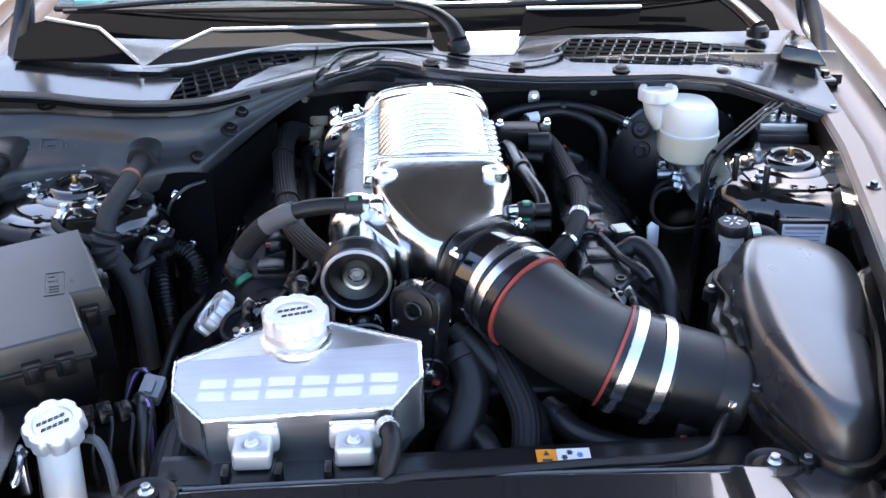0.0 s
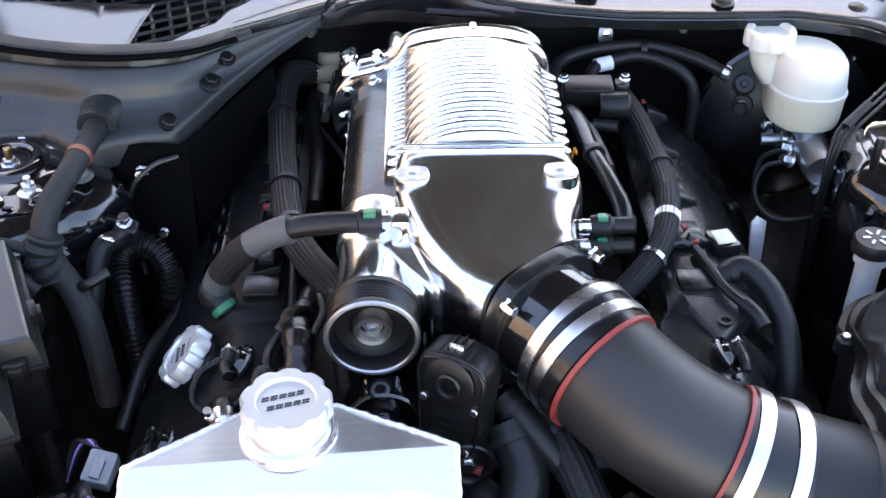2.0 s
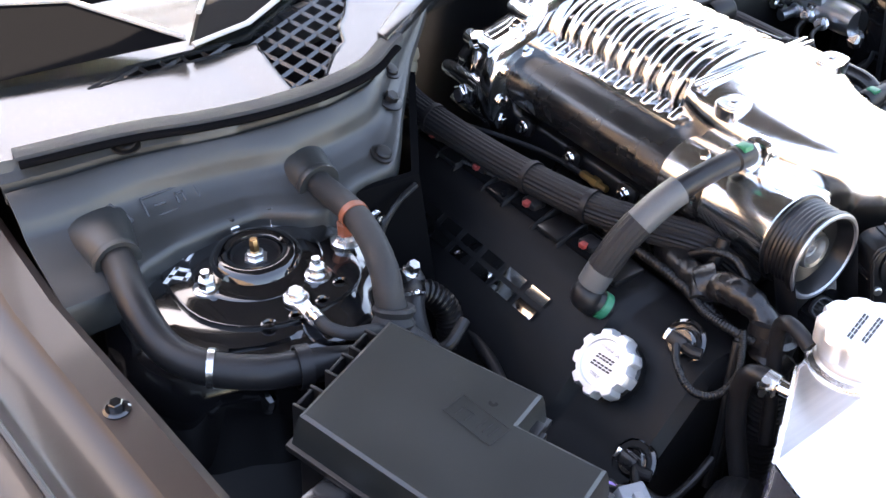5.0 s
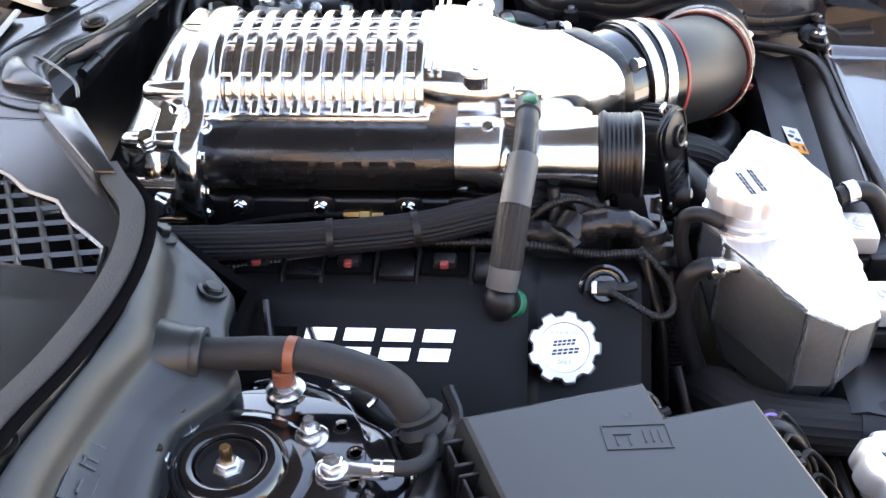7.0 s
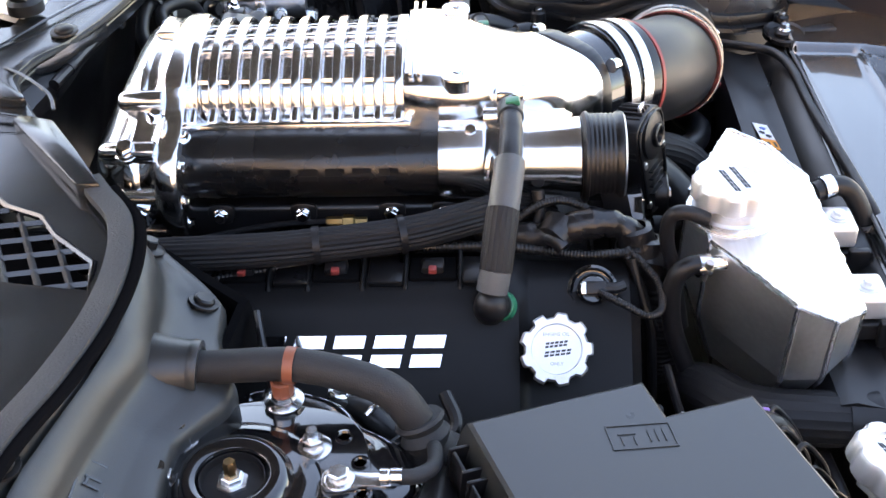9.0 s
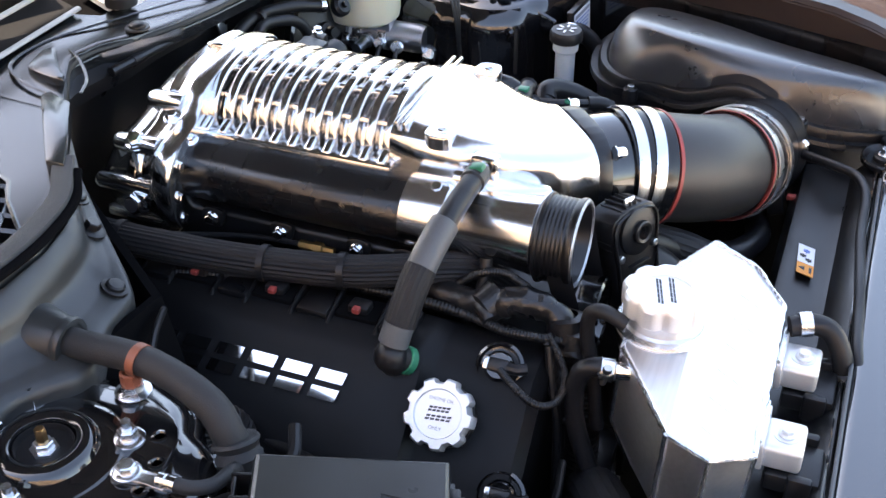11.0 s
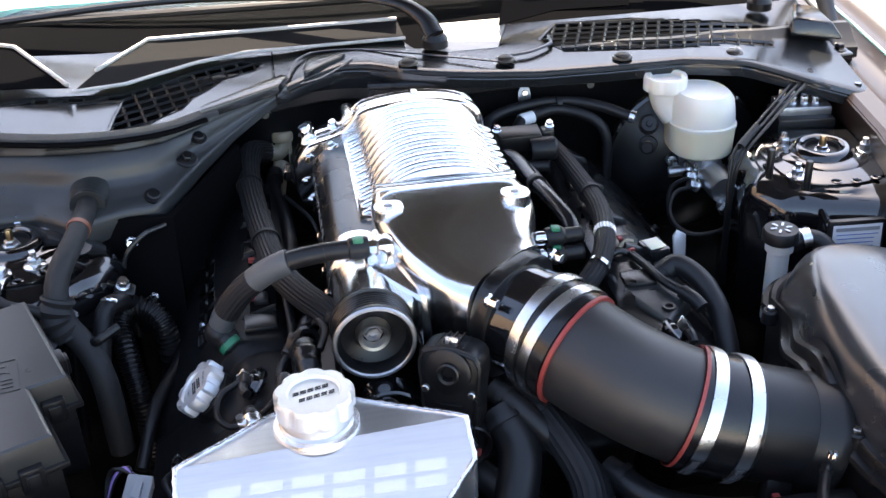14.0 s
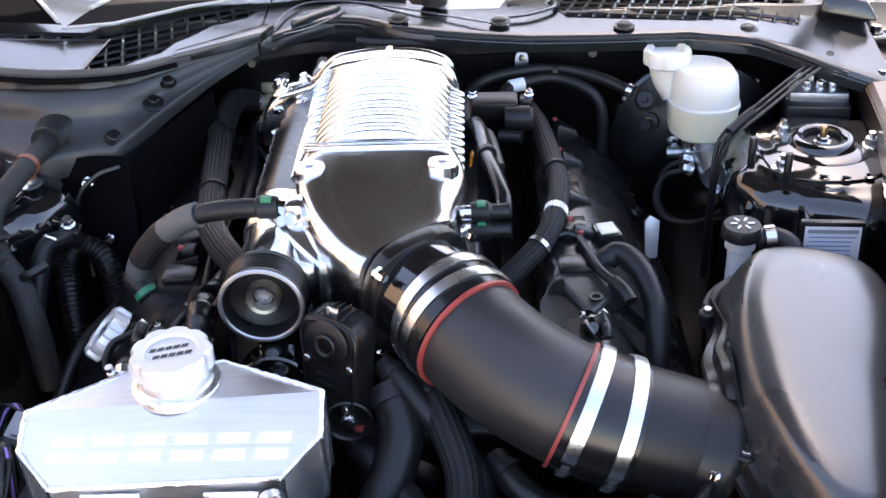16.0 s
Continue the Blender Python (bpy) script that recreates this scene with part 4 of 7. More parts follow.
DIR0 = V((0.655, -0.755, -0.06)).normalized()


def hat_ring(t):
    """Cross-section of the hat: square at the rotor housing, rounder at the throttle flange."""
    p0, p1, t0, t1 = V((0.006, -0.106, 0.864)), C0 - DIR0 * 0.008, V((0, -0.15, 0.012)), DIR0 * 0.12
    c = p0 * (2 * t ** 3 - 3 * t ** 2 + 1) + t0 * (t ** 3 - 2 * t ** 2 + t) + p1 * (3 * t ** 2 - 2 * t ** 3) + t1 * (t ** 3 - t ** 2)
    e = t * t * (3 - 2 * t)
    u = V((1, 0, 0)).lerp(V((0.755, 0.655, 0)), e).normalized()
    a, b, n = 0.092 + (0.071 - 0.092) * e + 0.014 * math.sin(math.pi * t), 0.0655 + (0.066 - 0.0655) * e, 7.0 - 2.6 * t
    ring = []
    for k in range(72):
        th = 2 * math.pi * (k + 0.5) / 72
        cs, sn_ = math.cos(th), math.sin(th)
        ring.append(c + u * a * math.copysign(abs(cs) ** (2 / n), cs) + V((0, 0, 1)) * b * math.copysign(abs(sn_) ** (2 / n), sn_))
    return ring


hat = part("inlet_hat", loft([hat_ring(t) for t in np.linspace(0, 1, 22)], cap_first=True), POLISH, sc, "mirror-polished inlet hat", angle=1.2)
for y in (-0.112, -0.121):
    part("ridge", block((0.172, 0.005, 0.006), pose(0.005, y, 0.931), 0.002), POLISH, hat)
for x, y in ((-0.070, -0.160), (0.082, -0.157)):
    s = 1 if x > 0 else -1
    part("corner_lug", prism(smooth_poly([(x - 0.014, y - 0.012), (x - 0.014, y + 0.014), (x + 0.014, y + 0.014), (x + 0.015, y - 0.010)], 4), 0.912, 0.9275, bevel=0.0015), POLISH, hat, angle=0.3)
    part("corner_bolt", lathe([(0.006, 0), (0.006, 0.002), (0.0045, 0.003), (0.0035, 0.001), (0, 0.001)], pose(x, y, 0.9275), 14), ZINC, hat)
# snout with the drive pulley
sn = axes((-0.109, -0.17, 0.850), (0, -1, 0), (1, 0, 0))
part("snout", lathe([(0.040, -0.03), (0.041, 0.014), (0.0405, 0.018), (0.038, 0.021), (0.036, 0.030), (0.0365, 0.060), (0.0385, 0.090), (0.041, 0.106), (0.0415, 0.111), (0.039, 0.115), (0.030, 0.116), (0, 0.116)], sn, 48), POLISH, sc, "polished drive snout")
part("snout_web", hull([(-0.10, -0.19, 0.893), (-0.06, -0.18, 0.91), (-0.05, -0.28, 0.87), (-0.10, -0.225, 0.885), (-0.142, -0.198, 0.85), (-0.142, -0.22, 0.85), (-0.05, -0.285, 0.80), (-0.10, -0.24, 0.81), (-0.13, -0.198, 0.81)], 0.010), POLISH, sc)
for a in (0.3, 1.4):
    part("lug", lathe([(0.010, 0), (0.010, 0.03), (0.007, 0.034), (0, 0.034)], axes((-0.104 + 0.045 * math.cos(a), -0.185, 0.847 + 0.045 * math.sin(a)), (0, -1, 0)), 14), POLISH, sc)
pulley = part("pulley", lathe([(0.030, 0.113), (0.0425, 0.113), (0.0465, 0.116), (0.0465, 0.119), (0.0445, 0.120)] + [(0.0447 - 0.0008 * (k % 2), 0.121 + 0.0022 * k) for k in range(12)] + [(0.0465, 0.149), (0.0465, 0.153), (0.0430, 0.155), (0.0405, 0.1535), (0.039, 0.150), (0.036, 0.138), (0.020, 0.132), (0.018, 0.131)], sn, 56), SATIN, sc, "black ribbed drive pulley")
part("rim_ring", lathe([(0.0405, 0.154), (0.0418, 0.1558), (0.0445, 0.1558), (0.0460, 0.154)], sn, 56), CAST, pulley, "worn metal rim")
part("hub", lathe([(0.0195, 0.130), (0.0190, 0.140), (0.0170, 0.1445), (0.0135, 0.1435), (0.0120, 0.138), (0.0115, 0.134)], sn, 36), STEEL, pulley, "bare steel hub ring")
part("centre_bolt", lathe([(0.0115, 0.134), (0.009, 0.1355), (0.0085, 0.1385), (0.005, 0.1385), (0.004, 0.134), (0, 0.134)], sn, 6), CAST, pulley, "dull centre bolt")
# side lid: black half-round manifold cover
lid = [[(x, y, z) for x, z in [(-0.085, 0.885)] + [(-0.108 - 0.040 * math.sin(a), 0.850 + 0.036 * math.cos(a)) for a in np.linspace(0, math.pi, 14)] + [(-0.085, 0.812)]] for y in (-0.196, -0.194, 0.126, 0.128)]
lid[0] = [(x * 0.98 - 0.002, y, 0.85 + (z - 0.85) * 0.93) for x, y, z in lid[0]]
lid[-1] = [(x * 0.98 - 0.002, y, 0.85 + (z - 0.85) * 0.93) for x, y, z in lid[-1]]
sl = part("side_cover", loft(lid, cap_first=True), SIDEP, sc, "satin black half-round side cover")
glyph_bars(sl, axes((-0.1475, -0.01, 0.858), (-1, 0, 0.15), (0, -1, 0)), 7, 0.020, 0.013, 0.007, SIDEP, 0.0007, 0.0, "embossed_mark")
for y in (-0.172, 0.118):
    hexbolt(sc, (-0.116, y, 0.884), (-0.4, 0, 1), 0.006, 0.006, CHROME, 0.009)
# manifold rail below
man = part("lower_manifold", hull([(-0.135, -0.20, 0.812), (-0.135, 0.13, 0.812), (-0.09, -0.22, 0.815), (-0.09, 0.16, 0.815), (-0.15, -0.20, 0.70), (-0.15, 0.13, 0.70), (0.15, -0.2, 0.70), (0.15, 0.13, 0.70), (0.12, -0.2, 0.81), (0.12, 0.13, 0.81)], 0.005), SATIN, sc, "black lower intake manifold")
for y in (-0.145, -0.091, 0.0, 0.085):
    part("tab", prism(smooth_poly([(-0.012, -0.008), (0.012, -0.008), (0.010, 0.010), (-0.010, 0.010)], 3), 0, 0.006, axes((-0.137, y, 0.808), (-1, 0, 0.2), (0, 1, 0)), 0.001), SATIN, man)
    hexbolt(man, (-0.144, y, 0.808), (-1, 0, 0.2), 0.006, 0.006, CHROME, 0.008)
glyph_bars(man, axes((-0.139, -0.005, 0.789), (-1, 0, 0.15), (0, -1, 0)), 6, 0.009, 0.008, 0.002, CHROME, 0.0012, 0.1)
bs = thing("brass_sensor", (-0.14, -0.04, 0.8), "small brass sensor on a black lead beside the manifold", "sensor")
part("body", lathe([(0.004, -0.022), (0.005, -0.02), (0.005, -0.005), (0.0065, -0.004), (0.0065, 0.006), (0.004, 0.008), (0.004, 0.02), (0, 0.02)], axes((-0.146, -0.045, 0.801), (0, -1, 0)), 6), BRASS, bs)
part("lead", tube([(-0.146, -0.024, 0.801), (-0.15, 0.03, 0.80), (-0.16, 0.09, 0.795), (-0.19, 0.15, 0.80)], 0.003, 8), RUBBER, bs)

# ---------- intake tract ----------
intake = thing("intake_pipe", (0.15, -0.38, 0.7), "black intake elbow with red seals and steel clamps", "intake pipe")
fm = axes(C0, DIR0, (0, 0, 1))
fl = [(0.0685 * math.copysign(abs(math.cos(a)) ** 0.852, math.cos(a)), 0.0685 * math.copysign(abs(math.sin(a)) ** 0.62, math.sin(a))) for a in np.linspace(0, 2 * math.pi, 40, endpoint=False)]
tb = part("throttle_flange", prism(fl, -0.010, 0.010, fm, 0.002), SATIN, intake, "black throttle flange")
for a, b in ((0.054, 0.060), (0.054, -0.060), (-0.054, 0.060), (-0.054, -0.060)):
    hexbolt(tb, fm @ V((a, b, 0.010)), DIR0, 0.006, 0.010, CHROME, 0.008)
R = 0.0635
AX = [C0 + DIR0 * 0.008, C0 + DIR0 * 0.05, V((0.110, -0.348, 0.824)), V((0.150, -0.386, 0.808)), V((0.196, -0.411, 0.790)), V((0.240, -0.424, 0.775)), V((0.285, -0.430, 0.762)), V((0.352, -0.436, 0.742))]
PTH = spline(AX, 12)


def stretch_of(a, b):
    return PTH[int(a * 12): int(b * 12) + 1]


def along(s):
    i = min(int(s * 12), len(PTH) - 2)
    return PTH[i], (PTH[i + 1] - PTH[max(0, i - 1)]).normalized()


part("throttle_body", tube(stretch_of(0, 1.5), R * 1.0, 44, smooth=False), GLOSS, intake, "gloss black throttle body")
part("coupler", tube(stretch_of(0.85, 1.95), R * 1.06, 44, smooth=False), SILICONE, intake, "glossy black silicone coupler")
for s in (1.12, 1.62):
    clamp_ring(intake, *along(s), R * 1.07, 0.013, 215)
part("seal_ring", tube(stretch_of(1.92, 2.0), R * 1.065, 44, smooth=False), RED, intake, "red silicone edge")
part("elbow", tube(stretch_of(1.9, 4.6), R * 1.0, 44, smooth=False), ELBOW, intake, "matt black elbow")
part("seal_ring", tube(stretch_of(4.25, 4.35), R * 1.07, 44, smooth=False), RED, intake, "red silicone edge")
part("coupler", tube(stretch_of(4.33, 5.67), R * 1.06, 44, smooth=False), SILICONE, intake, "glossy black silicone coupler")
for s in (4.60, 5.44):
    clamp_ring(intake, *along(s), R * 1.07, 0.014, 210)
part("meter_tube", tube(stretch_of(5.5, 7.0), R * 1.0, 44, smooth=False), PLASTIC, intake, "black air meter tube")
sens = part("air_meter", block((0.03, 0.05, 0.022), axes((0.292, -0.478, 0.712), (0.05, -0.9, 0.3), (1, 0, -0.2)), 0.003), PLASTIC, intake, "black sensor with red lock")
part("red_lock", block((0.008, 0.012, 0.006), pose(0.285, -0.50, 0.715), 0.001), RED, sens)
part("wire", tube([(0.295, -0.51, 0.705), (0.31, -0.53, 0.69), (0.325, -0.54, 0.66)], 0.006, 8), PURPLE, sens)
hexbolt(intake, (0.280, -0.474, 0.780), (0.05, -0.6, 0.8), 0.007, 0.006, ZINC, 0.008)
# throttle actuator
act = thing("throttle_actuator", (-0.03, -0.35, 0.74), "black ribbed throttle actuator with a red-locked plug", "throttle actuator")
am = axes((-0.030, -0.352, 0.800), (-0.45, -0.85, 0.15), (0.85, -0.45, 0))
part("case", prism(smooth_poly([(-0.030, 0.050), (0.030, 0.050), (0.034, 0.0), (0.028, -0.055), (-0.020, -0.062), (-0.032, 0.0)], 5), -0.02, 0.018, am, 0.004), PLASTIC, act)
part("round_cap", lathe([(0.026, 0.018), (0.026, 0.022), (0.022, 0.024), (0.008, 0.024), (0.007, 0.020), (0, 0.020)], am @ Matrix.Translation((0, 0.028, 0)), 26), PLASTIC, act)
for a in np.linspace(-0.2, 3.4, 17):
    part("rib", block((0.010, 0.0018, 0.030), am @ Matrix.Translation((0.031 * math.cos(a), 0.024 + 0.031 * math.sin(a), -0.001)) @ Matrix.Rotation(a, 4, "Z"), 0.0005), PLASTIC, act)
part("boss_ring", lathe([(0.013, 0.022), (0.013, 0.028), (0.011, 0.029), (0.008, 0.028), (0.007, 0.024)], am @ Matrix.Translation((0.002, 0.028, 0)), 24), SATIN, act)
part("cover_rim", tube([am @ V((x, y, 0.019)) for x, y in smooth_poly([(-0.028, 0.046), (0.028, 0.046), (0.031, 0.0), (0.025, -0.051), (-0.018, -0.057), (-0.029, 0.0)], 4) + [(-0.028, 0.046)]], 0.0018, 6, smooth=False), SATIN, act)
for x, y in ((-0.022, -0.046), (0.022, -0.044), (0.027, 0.004), (-0.025, 0.004)):
    part("cover_screw", lathe([(0.0045, 0), (0.0045, 0.003), (0.003, 0.004), (0, 0.004)], am @ Matrix.Translation((x, y, 0.018)), 10), STEEL, act)
for k in range(4):
    part("side_fin", block((0.030, 0.0016, 0.006), am @ Matrix.Translation((0.001, -0.010 - 0.009 * k, 0.020)), 0.0005), PLASTIC, act)
part("tag", block((0.014, 0.008, 0.003), am @ Matrix.Translation((0.0, 0.060, 0.010)), 0.0005), ZINC, act, "bright clip")
plug = part("plug", block((0.03, 0.02, 0.022), am @ Matrix.Translation((0.012, -0.07, 0.0)), 0.003), PLASTIC, act)
part("red_lock", block((0.010, 0.006, 0.010), am @ Matrix.Translation((0.030, -0.072, 0.004)), 0.001), RED, plug)

# ---------- coolant tank ----------
tank = thing("coolant_tank", (-0.18, -0.47, 0.66), "welded brushed-aluminium coolant expansion tank with a filler cap", "coolant tank")
top = [(-0.225, -0.398, 0.829), (-0.140, -0.392, 0.829), (-0.033, -0.447, 0.831), (-0.032, -0.490, 0.813), (-0.066, -0.526, 0.800), (-0.284, -0.531, 0.788), (-0.320, -0.496, 0.804), (-0.320, -0.459, 0.829)]
slope = lambda x, y: 1.0465 + 0.0132 * x + 0.4747 * y          # plane of the sloping front part
top = [(x, y, slope(x, y) if k > 1 else 0.829 + 0.0328 * (x + 0.1765)) for k, (x, y, z) in enumerate(top)]
mid = [(x, y + 0.004, 0.738) for x, y, z in top]
low = [(-0.178 + (x + 0.178) * 0.70, -0.466 + (y + 0.466) * 0.76, 0.672) for x, y, z in top]
bm = bmesh.new()
tv, mv, lv = ([bm.verts.new(p) for p in ring] for ring in (top, mid, low))
bm.faces.new((tv[0], tv[1], tv[2], tv[7]))
bm.faces.new((tv[7], tv[2], tv[3], tv[4], tv[5], tv[6]))
bm.faces.new(lv[::-1])
for k in range(8):
    for a, b in ((tv, mv), (mv, lv)):
        bm.faces.new((a[k], a[(k + 1) % 8], b[(k + 1) % 8], b[k]))
part("tank_body", bm, BRUSHED, tank, "brushed aluminium tank body", angle=0.25)
def bead_path(a, b, n):
    a, b = V(a), V(b)
    return [a.lerp(b, k / n) + V((random.uniform(-1, 1), random.uniform(-1, 1), random.uniform(-1, 1))) * 0.0004 for k in range(n + 1)]
for k in range(8):
    a, b = V(top[k]), V(top[(k + 1) % 8])
    part("weld_bead", tube(bead_path(a, b, max(3, int((b - a).length / 0.006))), 0.0030, 7, smooth=False, rfun=lambda t: 0.9 + 0.2 * math.sin(t * 60)), WELD, tank)
for k in range(8):
    part("weld_bead", tube(bead_path(top[k], mid[k], 14) + bead_path(mid[k], low[k], 10)[1:], 0.0028, 7, smooth=False), WELD, tank)
neck_m = pose(-0.180, -0.424, 0.829)
part("neck", lathe([(0.043, -0.004), (0.043, 0.002), (0.037, 0.006), (0.035, 0.008), (0.035, 0.02), (0, 0.02)], neck_m, 40), BRUSHED, tank, "welded filler neck")
part("weld_bead", lathe([(0.040, 0.0), (0.044, 0.001), (0.043, 0.004), (0.038, 0.006)], neck_m, 60, wobble=lambda a, r, h: 1 + 0.012 * math.sin(26 * a)), WELD, tank)


def scalloped(n, depth):
    return lambda a, r, h: 1 - depth * (0.5 - 0.5 * math.cos(n * a)) ** 3


def billet_cap(parent, m, r, n, depth, name="filler_cap"):
    c = part(name, lathe([(r * 0.93, 0), (r, 0.003), (r, 0.020), (r * 0.94, 0.0235), (r * 0.66, 0.0235), (r * 0.62, 0.0205), (0, 0.0205)], m, 96, wobble=lambda a, rr, h: scalloped(n, depth)(a, rr, h) if rr > r * 0.8 else 1), BILLET, parent, "satin billet aluminium cap with scalloped grip")
    for k, yy in enumerate((0.15, -0.13)):
        glyph_bars(c, m @ pose(r * (0.05 if k else -0.05), r * yy, 0.0206, 0, 0, 8), 5, r * 0.16, r * 0.12, r * 0.03, INK, 0.0005, 0.35, "printed_mark")
    return c


billet_cap(tank, pose(-0.180, -0.424, 0.847, 0, 0, 8), 0.0405, 9, 0.09)
lm = axes((-0.176, -0.496, slope(-0.176, -0.496)), V((-0.0132, -0.4747, 1)), (1, 0.0, 0))
glyph_bars(tank, lm, 6, 0.032, 0.028, 0.0078, ETCH, 0.0003, 0.15)
for x in (-0.227, -0.111):
    mt = part("mount", prism(smooth_poly([(-0.029, -0.012), (-0.029, 0.012), (-0.020, 0.017), (0.020, 0.017), (0.029, 0.012), (0.029, -0.012), (0.020, -0.016), (-0.020, -0.016)], 3), 0, 0.006, axes((x, -0.531, 0.764), (0, -1, 0.05), (1, 0, 0)), 0.0015), BILLET, tank, "welded aluminium mount plate")
    part("weld_bead", tube(bead_path((x - 0.028, -0.5325, 0.783), (x + 0.028, -0.5325, 0.783), 12), 0.0022, 7, smooth=False), WELD, mt)
    part("foot", block((0.044, 0.036, 0.026), pose(x, -0.553, 0.760), 0.005, segs=3), BILLET, mt, "rounded aluminium foot")
    part("foot_recess", lathe([(0.012, 0.0), (0.012, 0.0006), (0.008, 0.0004), (0, 0.0003)], pose(x, -0.554, 0.7732), 20), BRUSHED, mt)
    hexbolt(mt, (x, -0.554, 0.7736), (0, 0, 1), 0.006, 0.004, BILLET, 0.008)
    bk = part("bracket", block((0.052, 0.05, 0.020), pose(x, -0.565, 0.735), 0.004), PLASTIC, mt, "black plastic bracket")
    part("bracket_leg", block((0.05, 0.014, 0.06), pose(x, -0.575, 0.705), 0.004), PLASTIC, bk)
    for dx in (-0.030, 0.030):
        part("bracket_ear", block((0.010, 0.022, 0.030), pose(x + dx, -0.572, 0.738), 0.003), PLASTIC, bk)
oh = part("outlet_hose", tube([(-0.078, -0.535, 0.782), (-0.070, -0.556, 0.785), (-0.068, -0.575, 0.778), (-0.075, -0.590, 0.755), (-0.080, -0.596, 0.735)], 0.011, 14), RUBBER, tank, "black rubber outlet hose")
part("spring_clip", lathe([(0.0115, -0.006), (0.013, -0.006), (0.013, 0.006), (0.0115, 0.006)], axes((-0.073, -0.549, 0.785), (0.3, -0.9, 0.1)), 20), ZINC, oh)
part("spring_clip", lathe([(0.0115, -0.003), (0.013, -0.003), (0.013, 0.003), (0.0115, 0.003)], axes((-0.079, -0.595, 0.742), (0, -0.3, -1)), 20), ZINC, oh)
part("inlet_stub", lathe([(0.011, -0.004), (0.0085, 0.002), (0.0085, 0.016), (0.010, 0.018), (0.010, 0.026), (0, 0.026)], axes((-0.238, -0.412, 0.812), (-0.25, 0.95, 0.03)), 18), CHROME, tank, "bright inlet stub")
ih = part("inlet_hose", tube([(-0.243, -0.394, 0.813), (-0.246, -0.378, 0.815), (-0.248, -0.366, 0.806), (-0.249, -0.361, 0.782), (-0.251, -0.366, 0.742), (-0.255, -0.384, 0.69)], 0.0095, 16), RUBBER, tank, "black rubber hose")
wc = part("worm_clip", lathe([(0.0092, -0.006), (0.0112, -0.006), (0.0112, 0.006), (0.0092, 0.006)], axes((-0.2445, -0.389, 0.8135), (-0.2, 0.97, 0.1)), 20), ZINC, ih, "bright worm clip")
part("clip_screw", lathe([(0, -0.012), (0.0042, -0.012), (0.0042, -0.006), (0.003, -0.005), (0.003, 0.010), (0, 0.010)], axes((-0.256, -0.390, 0.815), (0.1, 0.2, -1)), 8), STEEL, wc)
part("clip_housing", block((0.008, 0.012, 0.010), axes((-0.2545, -0.390, 0.817), (-0.9, 0.2, 0.3)), 0.0015), ZINC, wc)
part("overflow_hose", tube([(-0.210, -0.396, 0.842), (-0.209, -0.374, 0.850), (-0.207, -0.361, 0.842), (-0.208, -0.360, 0.815), (-0.213, -0.368, 0.785), (-0.222, -0.380, 0.72)], 0.0072, 12), RUBBER, tank, "thin black overflow hose")


